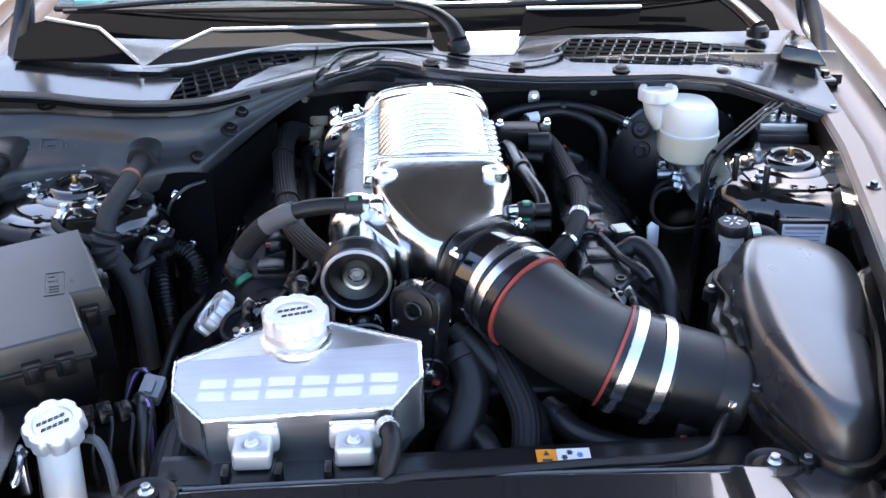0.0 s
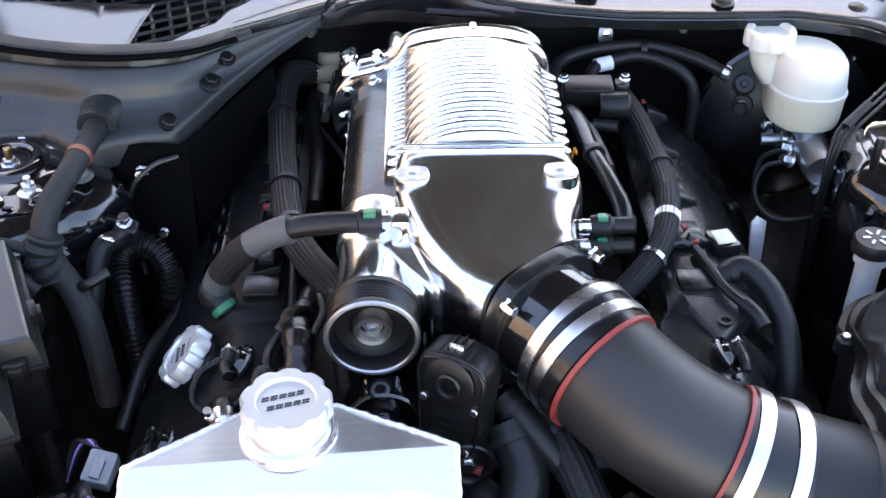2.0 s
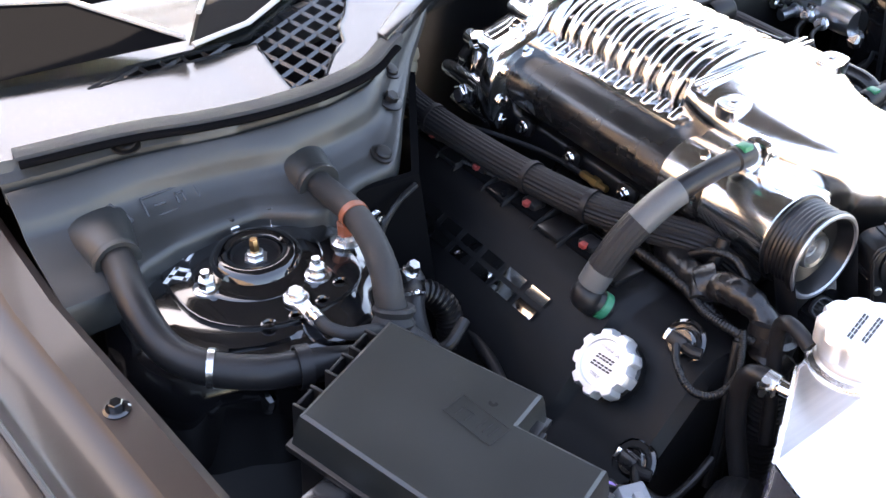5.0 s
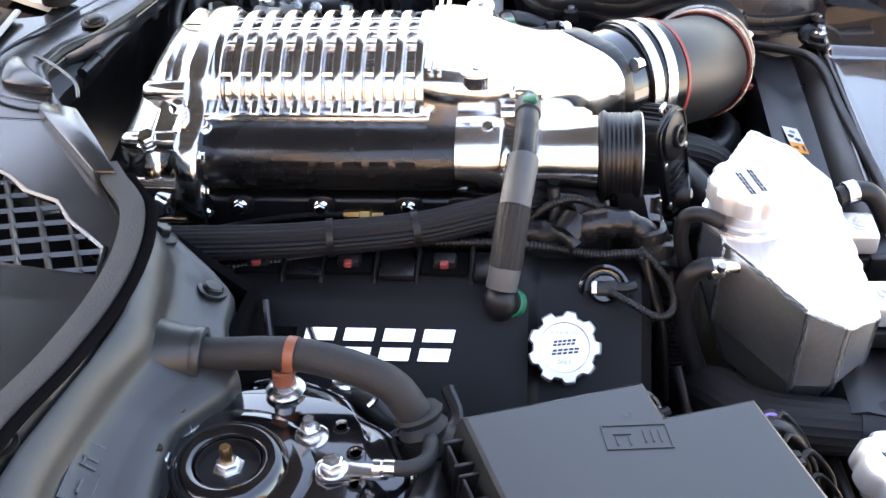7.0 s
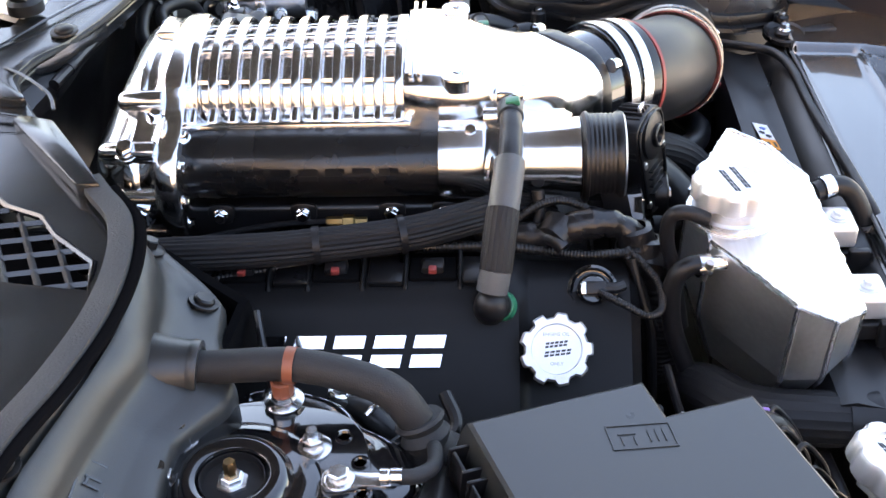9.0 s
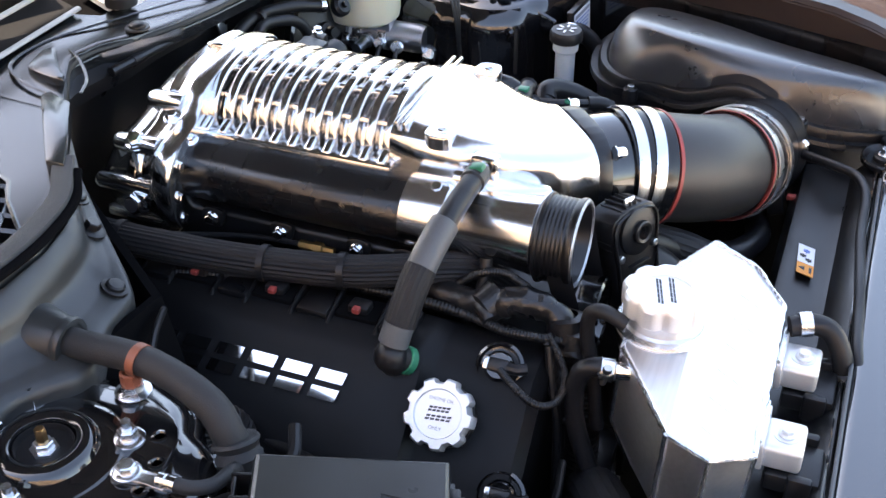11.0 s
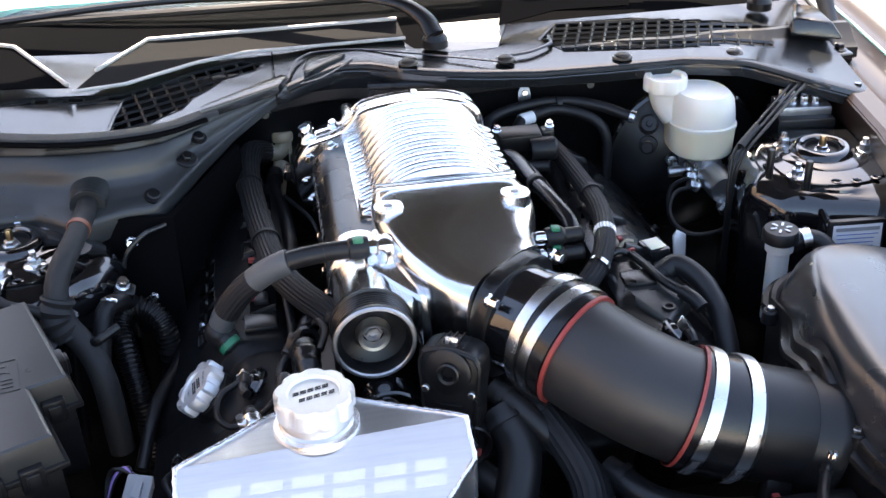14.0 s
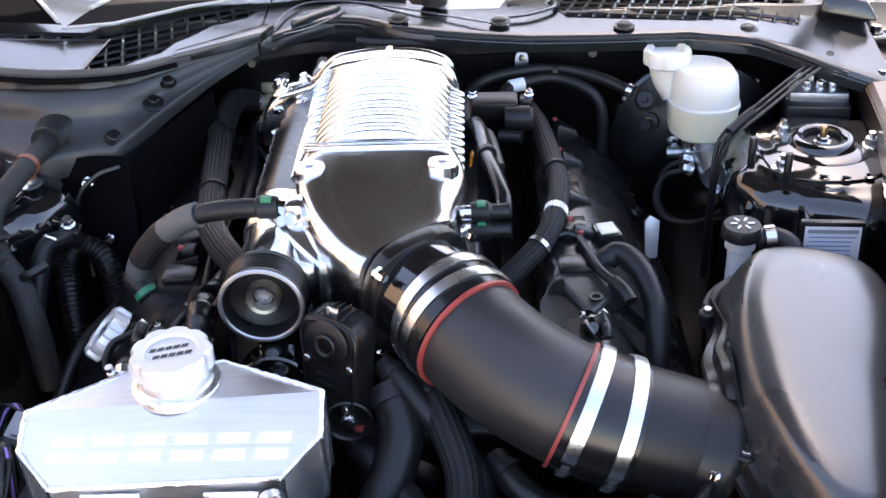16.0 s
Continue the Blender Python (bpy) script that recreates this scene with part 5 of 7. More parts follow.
# ---------- valve covers ----------
def valve_cover(side):
    s = side
    # Same paint on both: dimmed on the right, glossier for the brighter left.
    paint = VCOVER_DIM if s < 0 else SIDEP
    vc = thing("valve_cover", (s * 0.28, -0.08, 0.66), "satin black valve cover sloping outwards beside the supercharger", "valve cover", "valve covers")
    prof = [(0.385, 0.58), (0.372, 0.675), (0.352, 0.706), (0.340, 0.716), (0.274, 0.786), (0.262, 0.795), (0.245, 0.799), (0.212, 0.799), (0.198, 0.790), (0.19, 0.70), (0.19, 0.58)]
    def ring(y, drop=0.0, shrink=1.0):
        return [(s * (0.285 + (x - 0.285) * shrink - drop * 0.7 * (z > 0.7)), y, 0.7 + (z - 0.7) * shrink - drop * 0.7 * (z > 0.7)) for x, z in prof]
    rings = [ring(0.205, 0, 0.9), ring(0.20), ring(-0.205), ring(-0.216, 0.002), ring(-0.224, 0.012), ring(-0.228, 0.014), ring(-0.322, 0.014), ring(-0.332, 0.02, 0.92)]
    part("cover", loft(rings, cap_first=True), paint, vc, angle=0.7)
    n = V((s * 0.707, 0, 0.707))
    # coil recesses along the upper ledge, their shade painted as dull black blocks
    for y in (() if s < 0 else (0.178, 0.082, -0.022, -0.105)):
        wd = part("coil_hood", hull([(0.232, y - 0.016, 0.798), (0.232, y + 0.016, 0.798), (0.266, y - 0.010, 0.790), (0.266, y + 0.004, 0.790), (0.236, y - 0.013, 0.814), (0.236, y + 0.012, 0.814), (0.262, y - 0.007, 0.803)], 0.002), SATIN, vc)
        part("red_lock", block((0.006, 0.008, 0.004), pose(0.232, y + 0.004, 0.816), 0.001), RED, wd, "small red connector lock")
    for y in ((0.135, 0.048, -0.042, -0.135) if s < 0 else ()):
        c = part("coil_recess", block((0.034, 0.046, 0.010), pose(s * 0.228, y, 0.7985), 0.003), SHROUDP, vc, "dull black block painting the shade of a coil well")
        for dy in (-0.026, 0.026):
            part("well_wall", hull([(s * 0.213, y + dy - 0.003, 0.796), (s * 0.213, y + dy + 0.003, 0.796), (s * 0.256, y + dy - 0.003, 0.796), (s * 0.256, y + dy + 0.003, 0.796), (s * 0.213, y + dy - 0.002, 0.813), (s * 0.213, y + dy + 0.002, 0.813), (s * 0.250, y + dy, 0.803)], 0.001), paint, c)
        part("coil", block((0.018, 0.022, 0.012), pose(s * 0.230, y, 0.805), 0.003), RUBBER, c)
        part("red_lock", block((0.008, 0.008, 0.006), pose(s * 0.240, y, 0.809), 0.0015), RED, c, "small red connector lock")
    for y in (0.09, 0.0, -0.09, -0.18):
        part("ledge_lug", block((0.040, 0.034, 0.008), pose(s * 0.232, y, 0.801), 0.003), SATIN, vc)
    hexbolt(vc, (s * 0.335, 0.06, 0.728), n, 0.006, 0.006, SATIN, 0.009)
    for at in ((s * 0.246, -0.287, 0.787), (s * 0.328, -0.318, 0.705)):
        am_ = axes(at, n, (0, -1, 0))
        pl = part("cam_sensor", lathe([(0.024, -0.002), (0.024, 0.002), (0.021, 0.004), (0.019, 0.001), (0.016, 0.000), (0.015, 0.005), (0.012, 0.008), (0, 0.008)], am_, 28), GLOSS, vc, "black sensor with a glossy seal ring")
        part("connector", block((0.020, 0.013, 0.012), am_ @ Matrix.Translation((0.002, 0, 0.013)), 0.002), PLASTIC, pl)
        part("latch", block((0.005, 0.012, 0.010), am_ @ Matrix.Translation((-0.010, 0, 0.014)), 0.001), ZINC, pl, "bright latch")
        part("boot", tube([am_ @ V((0.010, 0, 0.014)), am_ @ V((0.020, 0, 0.014)), am_ @ V((0.028, 0.003, 0.011))], 0.0055, 10), RUBBER, pl)
    return vc, n


vcr, NR = valve_cover(-1)
valve_cover(1)
tagged(vcr, "satin black valve cover with chrome bars and billet oil cap")
lm = axes((-0.301, -0.037, 0.760), NR, (0, -1, 0))
glyph_bars(vcr, lm, 6, 0.030, 0.030, 0.0075, CHROME, 0.003, 0.22)
oc_m = axes((-0.293, -0.2495, 0.752), NR, (0, -1, 0))
part("oil_neck", lathe([(0.030, -0.006), (0.030, 0.006), (0.026, 0.010), (0, 0.010)], oc_m, 30), SATIN, vcr)
ocap = part("oil_cap", lathe([(0.030, 0.010), (0.034, 0.012), (0.034, 0.026), (0.032, 0.029), (0.0235, 0.029), (0.0225, 0.0265), (0, 0.0265)], oc_m, 120, wobble=lambda a, r, h: (1 - 0.13 * (1 if math.cos(9 * a) < -0.35 else max(0, (0.15 - math.cos(9 * a)) / 0.5) if math.cos(9 * a) < 0.15 else 0)) if r > 0.029 else 1), BILLET, vcr, "satin billet oil filler cap with square notches")
for k, (w, yy) in enumerate(((0.020, 0.0045), (0.024, -0.0035))):
    glyph_bars(ocap, oc_m @ pose(0.001 * k, yy, 0.0266, 0, 0, 6), 5, w * 0.17, 0.0050, w * 0.04, INK, 0.0004, 0.35, "printed_mark")


def words(text, m, size, mat, parent, name="print"):
    cu = bpy.data.curves.new(name, "FONT")
    cu.body, cu.size, cu.align_x, cu.align_y = text, size, "CENTER", "CENTER"
    cu.extrude = 0.0002
    ob = new(name, cu)
    cu.materials.append(mat)
    ob.parent = parent
    ob.matrix_world = m
    ob.matrix_parent_inverse = Matrix.Translation(parent.get("base", (0, 0, 0))).inverted()
    ob.matrix_basis = m
    return ob


words("ENGINE OIL", oc_m @ Matrix.Translation((0, 0.0135, 0.0266)), 0.0046, GREYP, ocap)
words("ONLY", oc_m @ Matrix.Translation((0, -0.0135, 0.0266)), 0.0046, GREYP, ocap)

# ---------- engine front and mass below ----------
eng = thing("engine_block", (0, -0.05, 0.3), "dark engine block with front cover below the supercharger", "engine block")
part("block", hull([(x, y, z) for x in (-0.2, 0.2) for y in (-0.31, 0.22) for z in (0.3, 0.70)], 0.02), SATIN, eng)
part("front_cover", hull([(-0.19, -0.345, 0.68), (0.19, -0.345, 0.68), (-0.14, -0.345, 0.40), (0.14, -0.345, 0.40), (-0.2, -0.30, 0.72), (0.2, -0.30, 0.72), (-0.15, -0.3, 0.38), (0.15, -0.3, 0.38)], 0.012), SATIN, eng)
def ribbed_pulley(at, r, w, mat, name, bolt=True, label=""):
    m = axes(at, (0, -1, 0), (1, 0, 0))
    p = part(name, lathe([(r * 0.3, -w / 2), (r * 0.96, -w / 2), (r, -w / 2 + 0.002), (r * 0.97, -w / 4), (r * 0.97, w / 4), (r, w / 2 - 0.002), (r * 0.94, w / 2), (r * 0.86, w / 2 - 0.002), (r * 0.78, w / 2 - 0.010), (r * 0.40, w / 2 - 0.012), (r * 0.36, w / 2 - 0.004), (0, w / 2 - 0.003)], m, 40), mat, eng, label)
    if bolt:
        part("pulley_bolt", lathe([(0.010, 0), (0.010, 0.002), (0.007, 0.003), (0.007, 0.008), (0, 0.009)], m @ Matrix.Translation((0, 0, w / 2 - 0.003)), 6), ZINC, p)
    return p


ribbed_pulley((-0.100, -0.335, 0.762), 0.040, 0.030, GLOSS, "idler_pulley", label="black idler pulley with a bright bolt")
ribbed_pulley((-0.020, -0.375, 0.745), 0.026, 0.028, SATIN, "tensioner_pulley", label="small black tensioner pulley")
ribbed_pulley((0.02, -0.37, 0.60), 0.07, 0.03, SATIN, "water_pump_pulley")
ribbed_pulley((-0.12, -0.37, 0.55), 0.06, 0.03, SATIN, "crank_pulley")
bl = bmesh.new()
for p in ([(-0.0595, -0.312, 0.84), (-0.058, -0.325, 0.78), (-0.056, -0.345, 0.70), (-0.05, -0.37, 0.60)], [(-0.149, -0.312, 0.84), (-0.145, -0.33, 0.76), (-0.16, -0.36, 0.62)]):
    tube(p, 0.013, 8, 6, bl, flat=0.12)
part("drive_belt", bl, RUBBER, eng, "black ribbed drive belt")


def hose(name, pts, r, mat, label, category="hose", group="", **kw):
    t = thing(name, pts[-1], label, category, group)
    part("pipe", tube(pts, r, **kw), mat, t)
    a, b = V(pts[0]), V(pts[1])
    part("end_band", lathe([(r * 1.02, -0.004), (r * 1.14, -0.004), (r * 1.14, 0.004), (r * 1.02, 0.004)], axes(a.lerp(b, 0.35), b - a), 24), RUBBER, t)
    return t


def clip_on(parent_pts, at, axis, r, mat=ZINC, w=0.006, name="clip"):
    return part(name, lathe([(r, -w / 2), (r + 0.0018, -w / 2), (r + 0.0018, w / 2), (r, w / 2)], axes(at, axis), 20), mat, parent_pts)


# ---------- breather hose over the right bank ----------
pcv = thing("breather_hose", (-0.2, -0.2, 0.8), "black breather hose with grey sleeve and green quick connectors", "breather hose")
part("fitting", lathe([(0.010, 0), (0.010, 0.006), (0.008, 0.008), (0.008, 0.022), (0, 0.022)], axes((-0.080, -0.212, 0.905), (-1, 0, 0.04)), 6), CHROME, pcv)
part("fitting_boss", block((0.02, 0.03, 0.03), pose(-0.082, -0.212, 0.900), 0.005), POLISH, pcv)
part("quick_connector", lathe([(0.0115, 0.0), (0.013, 0.003), (0.013, 0.022), (0.011, 0.024), (0.011, 0.05), (0.0105, 0.052)], axes((-0.100, -0.212, 0.906), (-1, 0, -0.02)), 22), RUBBER, pcv)
part("green_lock", block((0.012, 0.014, 0.006), pose(-0.112, -0.214, 0.9175, -10), 0.0015), GREEN, pcv, "green lock")
P1 = spline([(-0.150, -0.212, 0.905), (-0.185, -0.210, 0.899), (-0.215, -0.206, 0.886), (-0.245, -0.200, 0.862), (-0.268, -0.195, 0.832), (-0.278, -0.191, 0.812)], 10)
part("pipe", tube(P1[:16], 0.0115, 18, smooth=False), RUBBER, pcv)
part("grey_sleeve", tube(P1[12:27], 0.0148, 20, smooth=False), GREYSLV, pcv, "smooth grey heat sleeve")
part("pleated_sleeve", tube(P1[26:42], 0.0150, 40, flutes=20, flute=0.03, smooth=False), SLEEVE, pcv, "pleated black sleeve")
part("grey_sleeve", tube(P1[41:], 0.0148, 20, smooth=False), GREYSLV, pcv)
part("elbow_connector", lathe([(0.016, -0.014), (0.016, 0.006), (0.013, 0.012), (0.006, 0.018), (0, 0.019)], axes((-0.281, -0.190, 0.798), (-0.62, -0.05, 0.78)), 22), RUBBER, pcv)
part("outlet_stub", lathe([(0.0105, 0), (0.0125, 0.002), (0.0125, 0.02), (0.010, 0.022), (0.010, 0.034)], axes((-0.279, -0.193, 0.797), (0.5, -0.45, -0.5)), 20), RUBBER, pcv)
part("green_lock", lathe([(0.0128, 0.010), (0.0142, 0.011), (0.0142, 0.018), (0.0128, 0.019)], axes((-0.279, -0.193, 0.797), (0.5, -0.45, -0.5)), 20), GREEN, pcv, "green lock ring")
part("green_tab", block((0.018, 0.006, 0.004), axes((-0.263, -0.208, 0.792), (0.2, -0.7, 0.6)), 0.001), GREEN, pcv)

# ---------- hoses and looms, right bank ----------
big = thing("coolant_hose", (-0.22, 0.05, 0.8), "thick pleated black coolant hose along the manifold", "coolant hose", "coolant hoses")
BH = spline([(-0.212, 0.262, 0.822), (-0.232, 0.225, 0.838), (-0.238, 0.17, 0.830), (-0.232, 0.08, 0.826), (-0.222, -0.004, 0.824), (-0.206, -0.105, 0.826), (-0.182, -0.165, 0.826), (-0.145, -0.215, 0.815), (-0.115, -0.25, 0.78)], 10)
part("hose", tube(BH, 0.0165, 44, flutes=22, flute=0.035, smooth=False), SLEEVE, big)
for i in (24, 42, 50):
    clip_on(big, BH[i], BH[i + 1] - BH[i - 1], 0.0175, RUBBER, 0.007, "tie_wrap")
part("metal_end", lathe([(0.013, -0.012), (0.0145, -0.012), (0.0145, 0.012), (0.013, 0.012)], axes((-0.214, 0.262, 0.822), (1, 0.1, -0.2)), 24), CHROME, big, "bright crimped sleeve")
ff = thing("heater_fitting", (-0.19, 0.27, 0.8), "tan plastic heater pipe fitting at the firewall", "pipe fitting")
part("elbow", tube([(-0.205, 0.262, 0.820), (-0.193, 0.264, 0.818), (-0.184, 0.270, 0.826), (-0.184, 0.285, 0.838)], 0.012, 16), TANP, ff)
part("collar", lathe([(0.014, 0), (0.016, 0.003), (0.016, 0.012), (0.014, 0.015), (0, 0.015)], axes((-0.184, 0.270, 0.832), (0, 0.3, 1)), 18), TANP, ff)
part("lower_elbow", tube([(-0.190, 0.265, 0.80), (-0.195, 0.25, 0.785), (-0.20, 0.24, 0.76)], 0.012, 14), TANP, ff)
hb = thing("heater_bracket", (-0.28, 0.2, 0.78), "dull metal pipe bracket near the firewall", "bracket")
part("plate", prism(smooth_poly([(-0.02, -0.018), (0.022, -0.014), (0.02, 0.02), (-0.018, 0.022)], 4), 0, 0.006, axes((-0.278, 0.20, 0.800), (0.2, -0.6, 0.75)), 0.0015), TANP, hb)
part("pipe", tube([(-0.268, 0.205, 0.81), (-0.262, 0.19, 0.80), (-0.268, 0.17, 0.77), (-0.28, 0.16, 0.72)], 0.006, 10), ZINC, hb)
hexbolt(hb, (-0.278, 0.196, 0.808), (0.2, -0.6, 0.75), 0.006, 0.008, ZINC, 0.008)
hose("heater_hose", [(-0.20, 0.235, 0.80), (-0.205, 0.19, 0.79), (-0.195, 0.13, 0.785), (-0.19, 0.05, 0.785), (-0.19, 0.0, 0.78)], 0.011, RUBBER, "thin black heater hose behind the intake manifold", "heater hose")
hose("loom_conduit", [(-0.24, 0.08, 0.80), (-0.222, 0.0, 0.803), (-0.205, -0.083, 0.806), (-0.198, -0.173, 0.805), (-0.196, -0.25, 0.797), (-0.195, -0.30, 0.785)], 0.0055, PLASTIC, "thin corrugated wiring conduit above the valve cover", "wiring conduit", ribs=0.004, segs=10)
loom = thing("wiring_loom", (-0.17, -0.33, 0.7), "taped black wiring loom curling down the engine front", "wiring loom", "wiring looms")
LT = spline([(-0.160, -0.165, 0.800), (-0.178, -0.215, 0.803), (-0.186, -0.250, 0.810), (-0.184, -0.285, 0.820), (-0.182, -0.312, 0.818), (-0.184, -0.336, 0.800), (-0.190, -0.350, 0.775), (-0.198, -0.358, 0.745)], 12)
part("trunk", tube(LT, 0.0145, 20, smooth=False, rfun=lambda t: 1 + 0.10 * math.sin(17 * t + 0.5) + 0.05 * math.sin(71 * t)), VINYL, loom, "wrinkled vinyl-taped trunk")
for i_, w_ in ((26, 1.22), (58, 1.25), (64, 1.30), (69, 1.22)):
    d_ = LT[i_ + 1] - LT[i_ - 1]
    part("tape_fold", lathe([(0.0125, -0.012), (0.0145 * w_, -0.010), (0.0145 * w_ * 1.05, 0.002), (0.0145 * w_ * 1.14, 0.011), (0.0145, 0.009)], axes(LT[i_], d_ + V((0.004 * (i_ % 3 - 1), 0.003, 0))), 22, wobble=lambda a, r, h: 1 + 0.05 * math.sin(5 * a + 300 * h) + 0.03 * math.sin(11 * a)), VINYL, loom)
part("conduit", tube([(-0.197, -0.356, 0.752), (-0.204, -0.361, 0.715), (-0.212, -0.364, 0.670), (-0.220, -0.366, 0.60), (-0.225, -0.366, 0.54)], 0.0165, 22, ribs=0.0052, depth=0.14), RUBBER, loom, "corrugated conduit")
part("branch_boot", tube([(-0.182, -0.235, 0.806), (-0.196, -0.252, 0.812), (-0.205, -0.262, 0.806)], 0.008, 12), VINYL, loom)
part("wire_loop", tube([(-0.262, -0.292, 0.797), (-0.280, -0.312, 0.797), (-0.284, -0.335, 0.786), (-0.268, -0.350, 0.782), (-0.242, -0.350, 0.790), (-0.222, -0.336, 0.800), (-0.206, -0.322, 0.806)], 0.0037, 12, ribs=0.0026, depth=0.14), PLASTIC, loom, "thin corrugated wire loop")
part("conduit_link", tube([(-0.200, -0.245, 0.800), (-0.212, -0.280, 0.803), (-0.214, -0.308, 0.806), (-0.204, -0.334, 0.800)], 0.0046, 12, ribs=0.0032, depth=0.14), PLASTIC, loom)
part("arched_wire", tube([(-0.172, -0.205, 0.806), (-0.165, -0.235, 0.828), (-0.160, -0.262, 0.832), (-0.168, -0.290, 0.826)], 0.0042, 10, ribs=0.003, depth=0.12), PLASTIC, loom)
part("upright_branch", tube([(-0.166, -0.238, 0.806), (-0.158, -0.240, 0.822), (-0.150, -0.238, 0.838)], 0.0065, 12), RUBBER, loom)
for k_ in range(3):
    part("wire", tube([(-0.206 - 0.006 * k_, -0.318 - 0.004 * k_, 0.803), (-0.222 - 0.006 * k_, -0.336, 0.775 - 0.004 * k_), (-0.232 - 0.007 * k_, -0.346, 0.735), (-0.245 - 0.008 * k_, -0.352, 0.66)], 0.0036 + 0.0005 * k_, 10, ribs=0.0028 if k_ == 1 else 0.0), PLASTIC, loom)
part("tie", block((0.026, 0.003, 0.006), pose(-0.232, -0.350, 0.735, 0, 8, 10), 0.001), PLASTIC, loom, "black cable tie")
part("wire_loop", tube([(-0.333, -0.325, 0.715), (-0.350, -0.345, 0.715), (-0.335, -0.365, 0.70), (-0.305, -0.365, 0.70), (-0.27, -0.36, 0.71)], 0.0045, 10), PLASTIC, loom)
clip_on(loom, (-0.183, -0.358, 0.695), (-0.3, -0.1, -1), 0.0155, ZINC, 0.004, "foil_band")
bc = thing("wire_connector", (-0.165, -0.2, 0.8), "small blue wiring connector beside the hose", "connector", "wire connectors")
part("shell", block((0.014, 0.020, 0.012), pose(-0.168, -0.178, 0.800, 0, 20, 10), 0.002), BLUE, bc)
part("lead", tube([(-0.168, -0.188, 0.80), (-0.17, -0.21, 0.802), (-0.175, -0.23, 0.80)], 0.005, 8), PLASTIC, bc)

# ---------- strut towers ----------
def strut_tower(side):
    s = side
    st = thing("strut_tower", (s * 0.55, -0.01, 0.5), "gloss black strut tower with a ringed top mount and plated nuts", "strut tower", "strut towers")
    dx, dy = (0.028, 0.030) if s > 0 else (0.0, 0.0)
    cx, cy = s * 0.538 + dx, dy
    m = pose(s * 0.545 + dx, -0.008 + dy, 0)
    out = lambda a, r, h: 1 + (0.05 * math.cos(5 * a + 0.6) + 0.018 * math.cos(13 * a)) * (r > 0.105) + 0.12 * max(0, math.cos(a - (0 if s > 0 else math.pi))) * (r > 0.1)
    part("tower", lathe([(0.14, 0.40), (0.137, 0.70), (0.136, 0.775), (0.135, 0.795), (0.132, 0.809), (0.126, 0.820), (0.118, 0.828), (0.111, 0.8315), (0.106, 0.8325), (0.102, 0.836), (0.096, 0.8385), (0.085, 0.838), (0.05, 0.838)], m, 64, wobble=out), GLOSS, st)
    part("mount_plate", prism(smooth_poly([(s * x + dx, y + dy) for x, y in ((0.62, -0.045), (0.615, 0.055), (0.555, 0.078), (0.47, 0.052), (0.455, -0.02), (0.475, -0.085), (0.56, -0.098))], 6), 0.836, 0.8425, None, 0.002), GLOSS, st, "gloss black camber plate")
    part("top_ring", lathe([(0.064, 0.8425), (0.061, 0.8445), (0.050, 0.8455), (0.0445, 0.8465), (0.0425, 0.8505), (0.0395, 0.854), (0.035, 0.8555), (0.030, 0.8555), (0.0265, 0.8535), (0.0252, 0.850), (0.0245, 0.845), (0.0245, 0.8435), (0.0, 0.8435)], pose(cx, cy, 0), 48), GLOSS, st, "raised gloss ring")
    part("bearing_disc", lathe([(0.0243, 0.8435), (0.0243, 0.851), (0.0235, 0.851), (0.0225, 0.845), (0, 0.845)], pose(cx, cy, 0), 36), RUBBER, st, "hollow rubber bearing seat")
    nut = part("centre_nut", lathe([(0.012, 0.845), (0.012, 0.847), (0.0085, 0.8475), (0.0085, 0.8525), (0.007, 0.8535), (0, 0.8535)], pose(cx, cy, 0), 6), ZINC, st)
    part("damper_rod", lathe([(0.0048, 0.852), (0.0048, 0.866), (0.004, 0.8675), (0, 0.8675)], pose(cx, cy, 0), 6 if s < 0 else 12), BRONZE, nut, "yellow passivated damper rod")
    studs = ((-0.595, -0.012), (-0.497, 0.045), (-0.536, 0.052), (-0.502, -0.055)) if s < 0 else ((0.523, 0.063), (0.500, -0.035), (0.625, 0.020))
    for x, y in studs:
        hexbolt(st, (x, y, 0.8425), (0, 0, 1), 0.0085, 0.009, ZINC, 0.014, "stud_nut", 0.008)
    # pressed dimples and gussets round the skirt
    for a in np.linspace(-2.6, -0.4, 5):
        part("gusset", block((0.012, 0.05, 0.03), pose(s * 0.545 + dx + 0.122 * math.cos(a), -0.008 + dy + 0.122 * math.sin(a), 0.800) @ Matrix.Rotation(a + math.pi / 2 + 0.5, 4, "Z") @ pose(0, 0, 0, 25, 0, 0), 0.006), GLOSS, st)
    for a in (-1.9, -1.6, -1.25, -0.9):
        part("plug_hole", lathe([(0.007, 0), (0.007, 0.001), (0.005, 0.0015), (0.004, 0.0), (0, 0)], pose(s * 0.545 + dx + 0.088 * math.cos(a), -0.008 + dy + 0.088 * math.sin(a), 0.8425), 14), GLOSS, st)
    return st


stl = strut_tower(-1)
dm = axes((-0.592, 0.034, 0.8432), (0, 0, 1), (-0.77, -0.64, 0))
for k in range(4):
    part("decal_bar", block((0.030, 0.0034, 0.0006), dm @ Matrix.Translation((-0.018 + 0.0015 * (k % 2), -0.0096 + 0.0064 * k, 0))), WHITE, stl, "pale printed mark")
for k in range(2):
    zz = bmesh.new()
    for w, h, x, y in ((0.013, 0.0046, 0.012 + 0.013 * k, 0.008), (0.0046, 0.019, 0.0162 + 0.013 * k, 0.0), (0.013, 0.0046, 0.0204 + 0.013 * k, -0.008)):
        block((w, h, 0.0006), dm @ Matrix.Translation((x - 0.004, y, 0.0001 * k)), 0, zz)
    part("decal_stripe", zz, WHITE, stl, "pale printed mark")
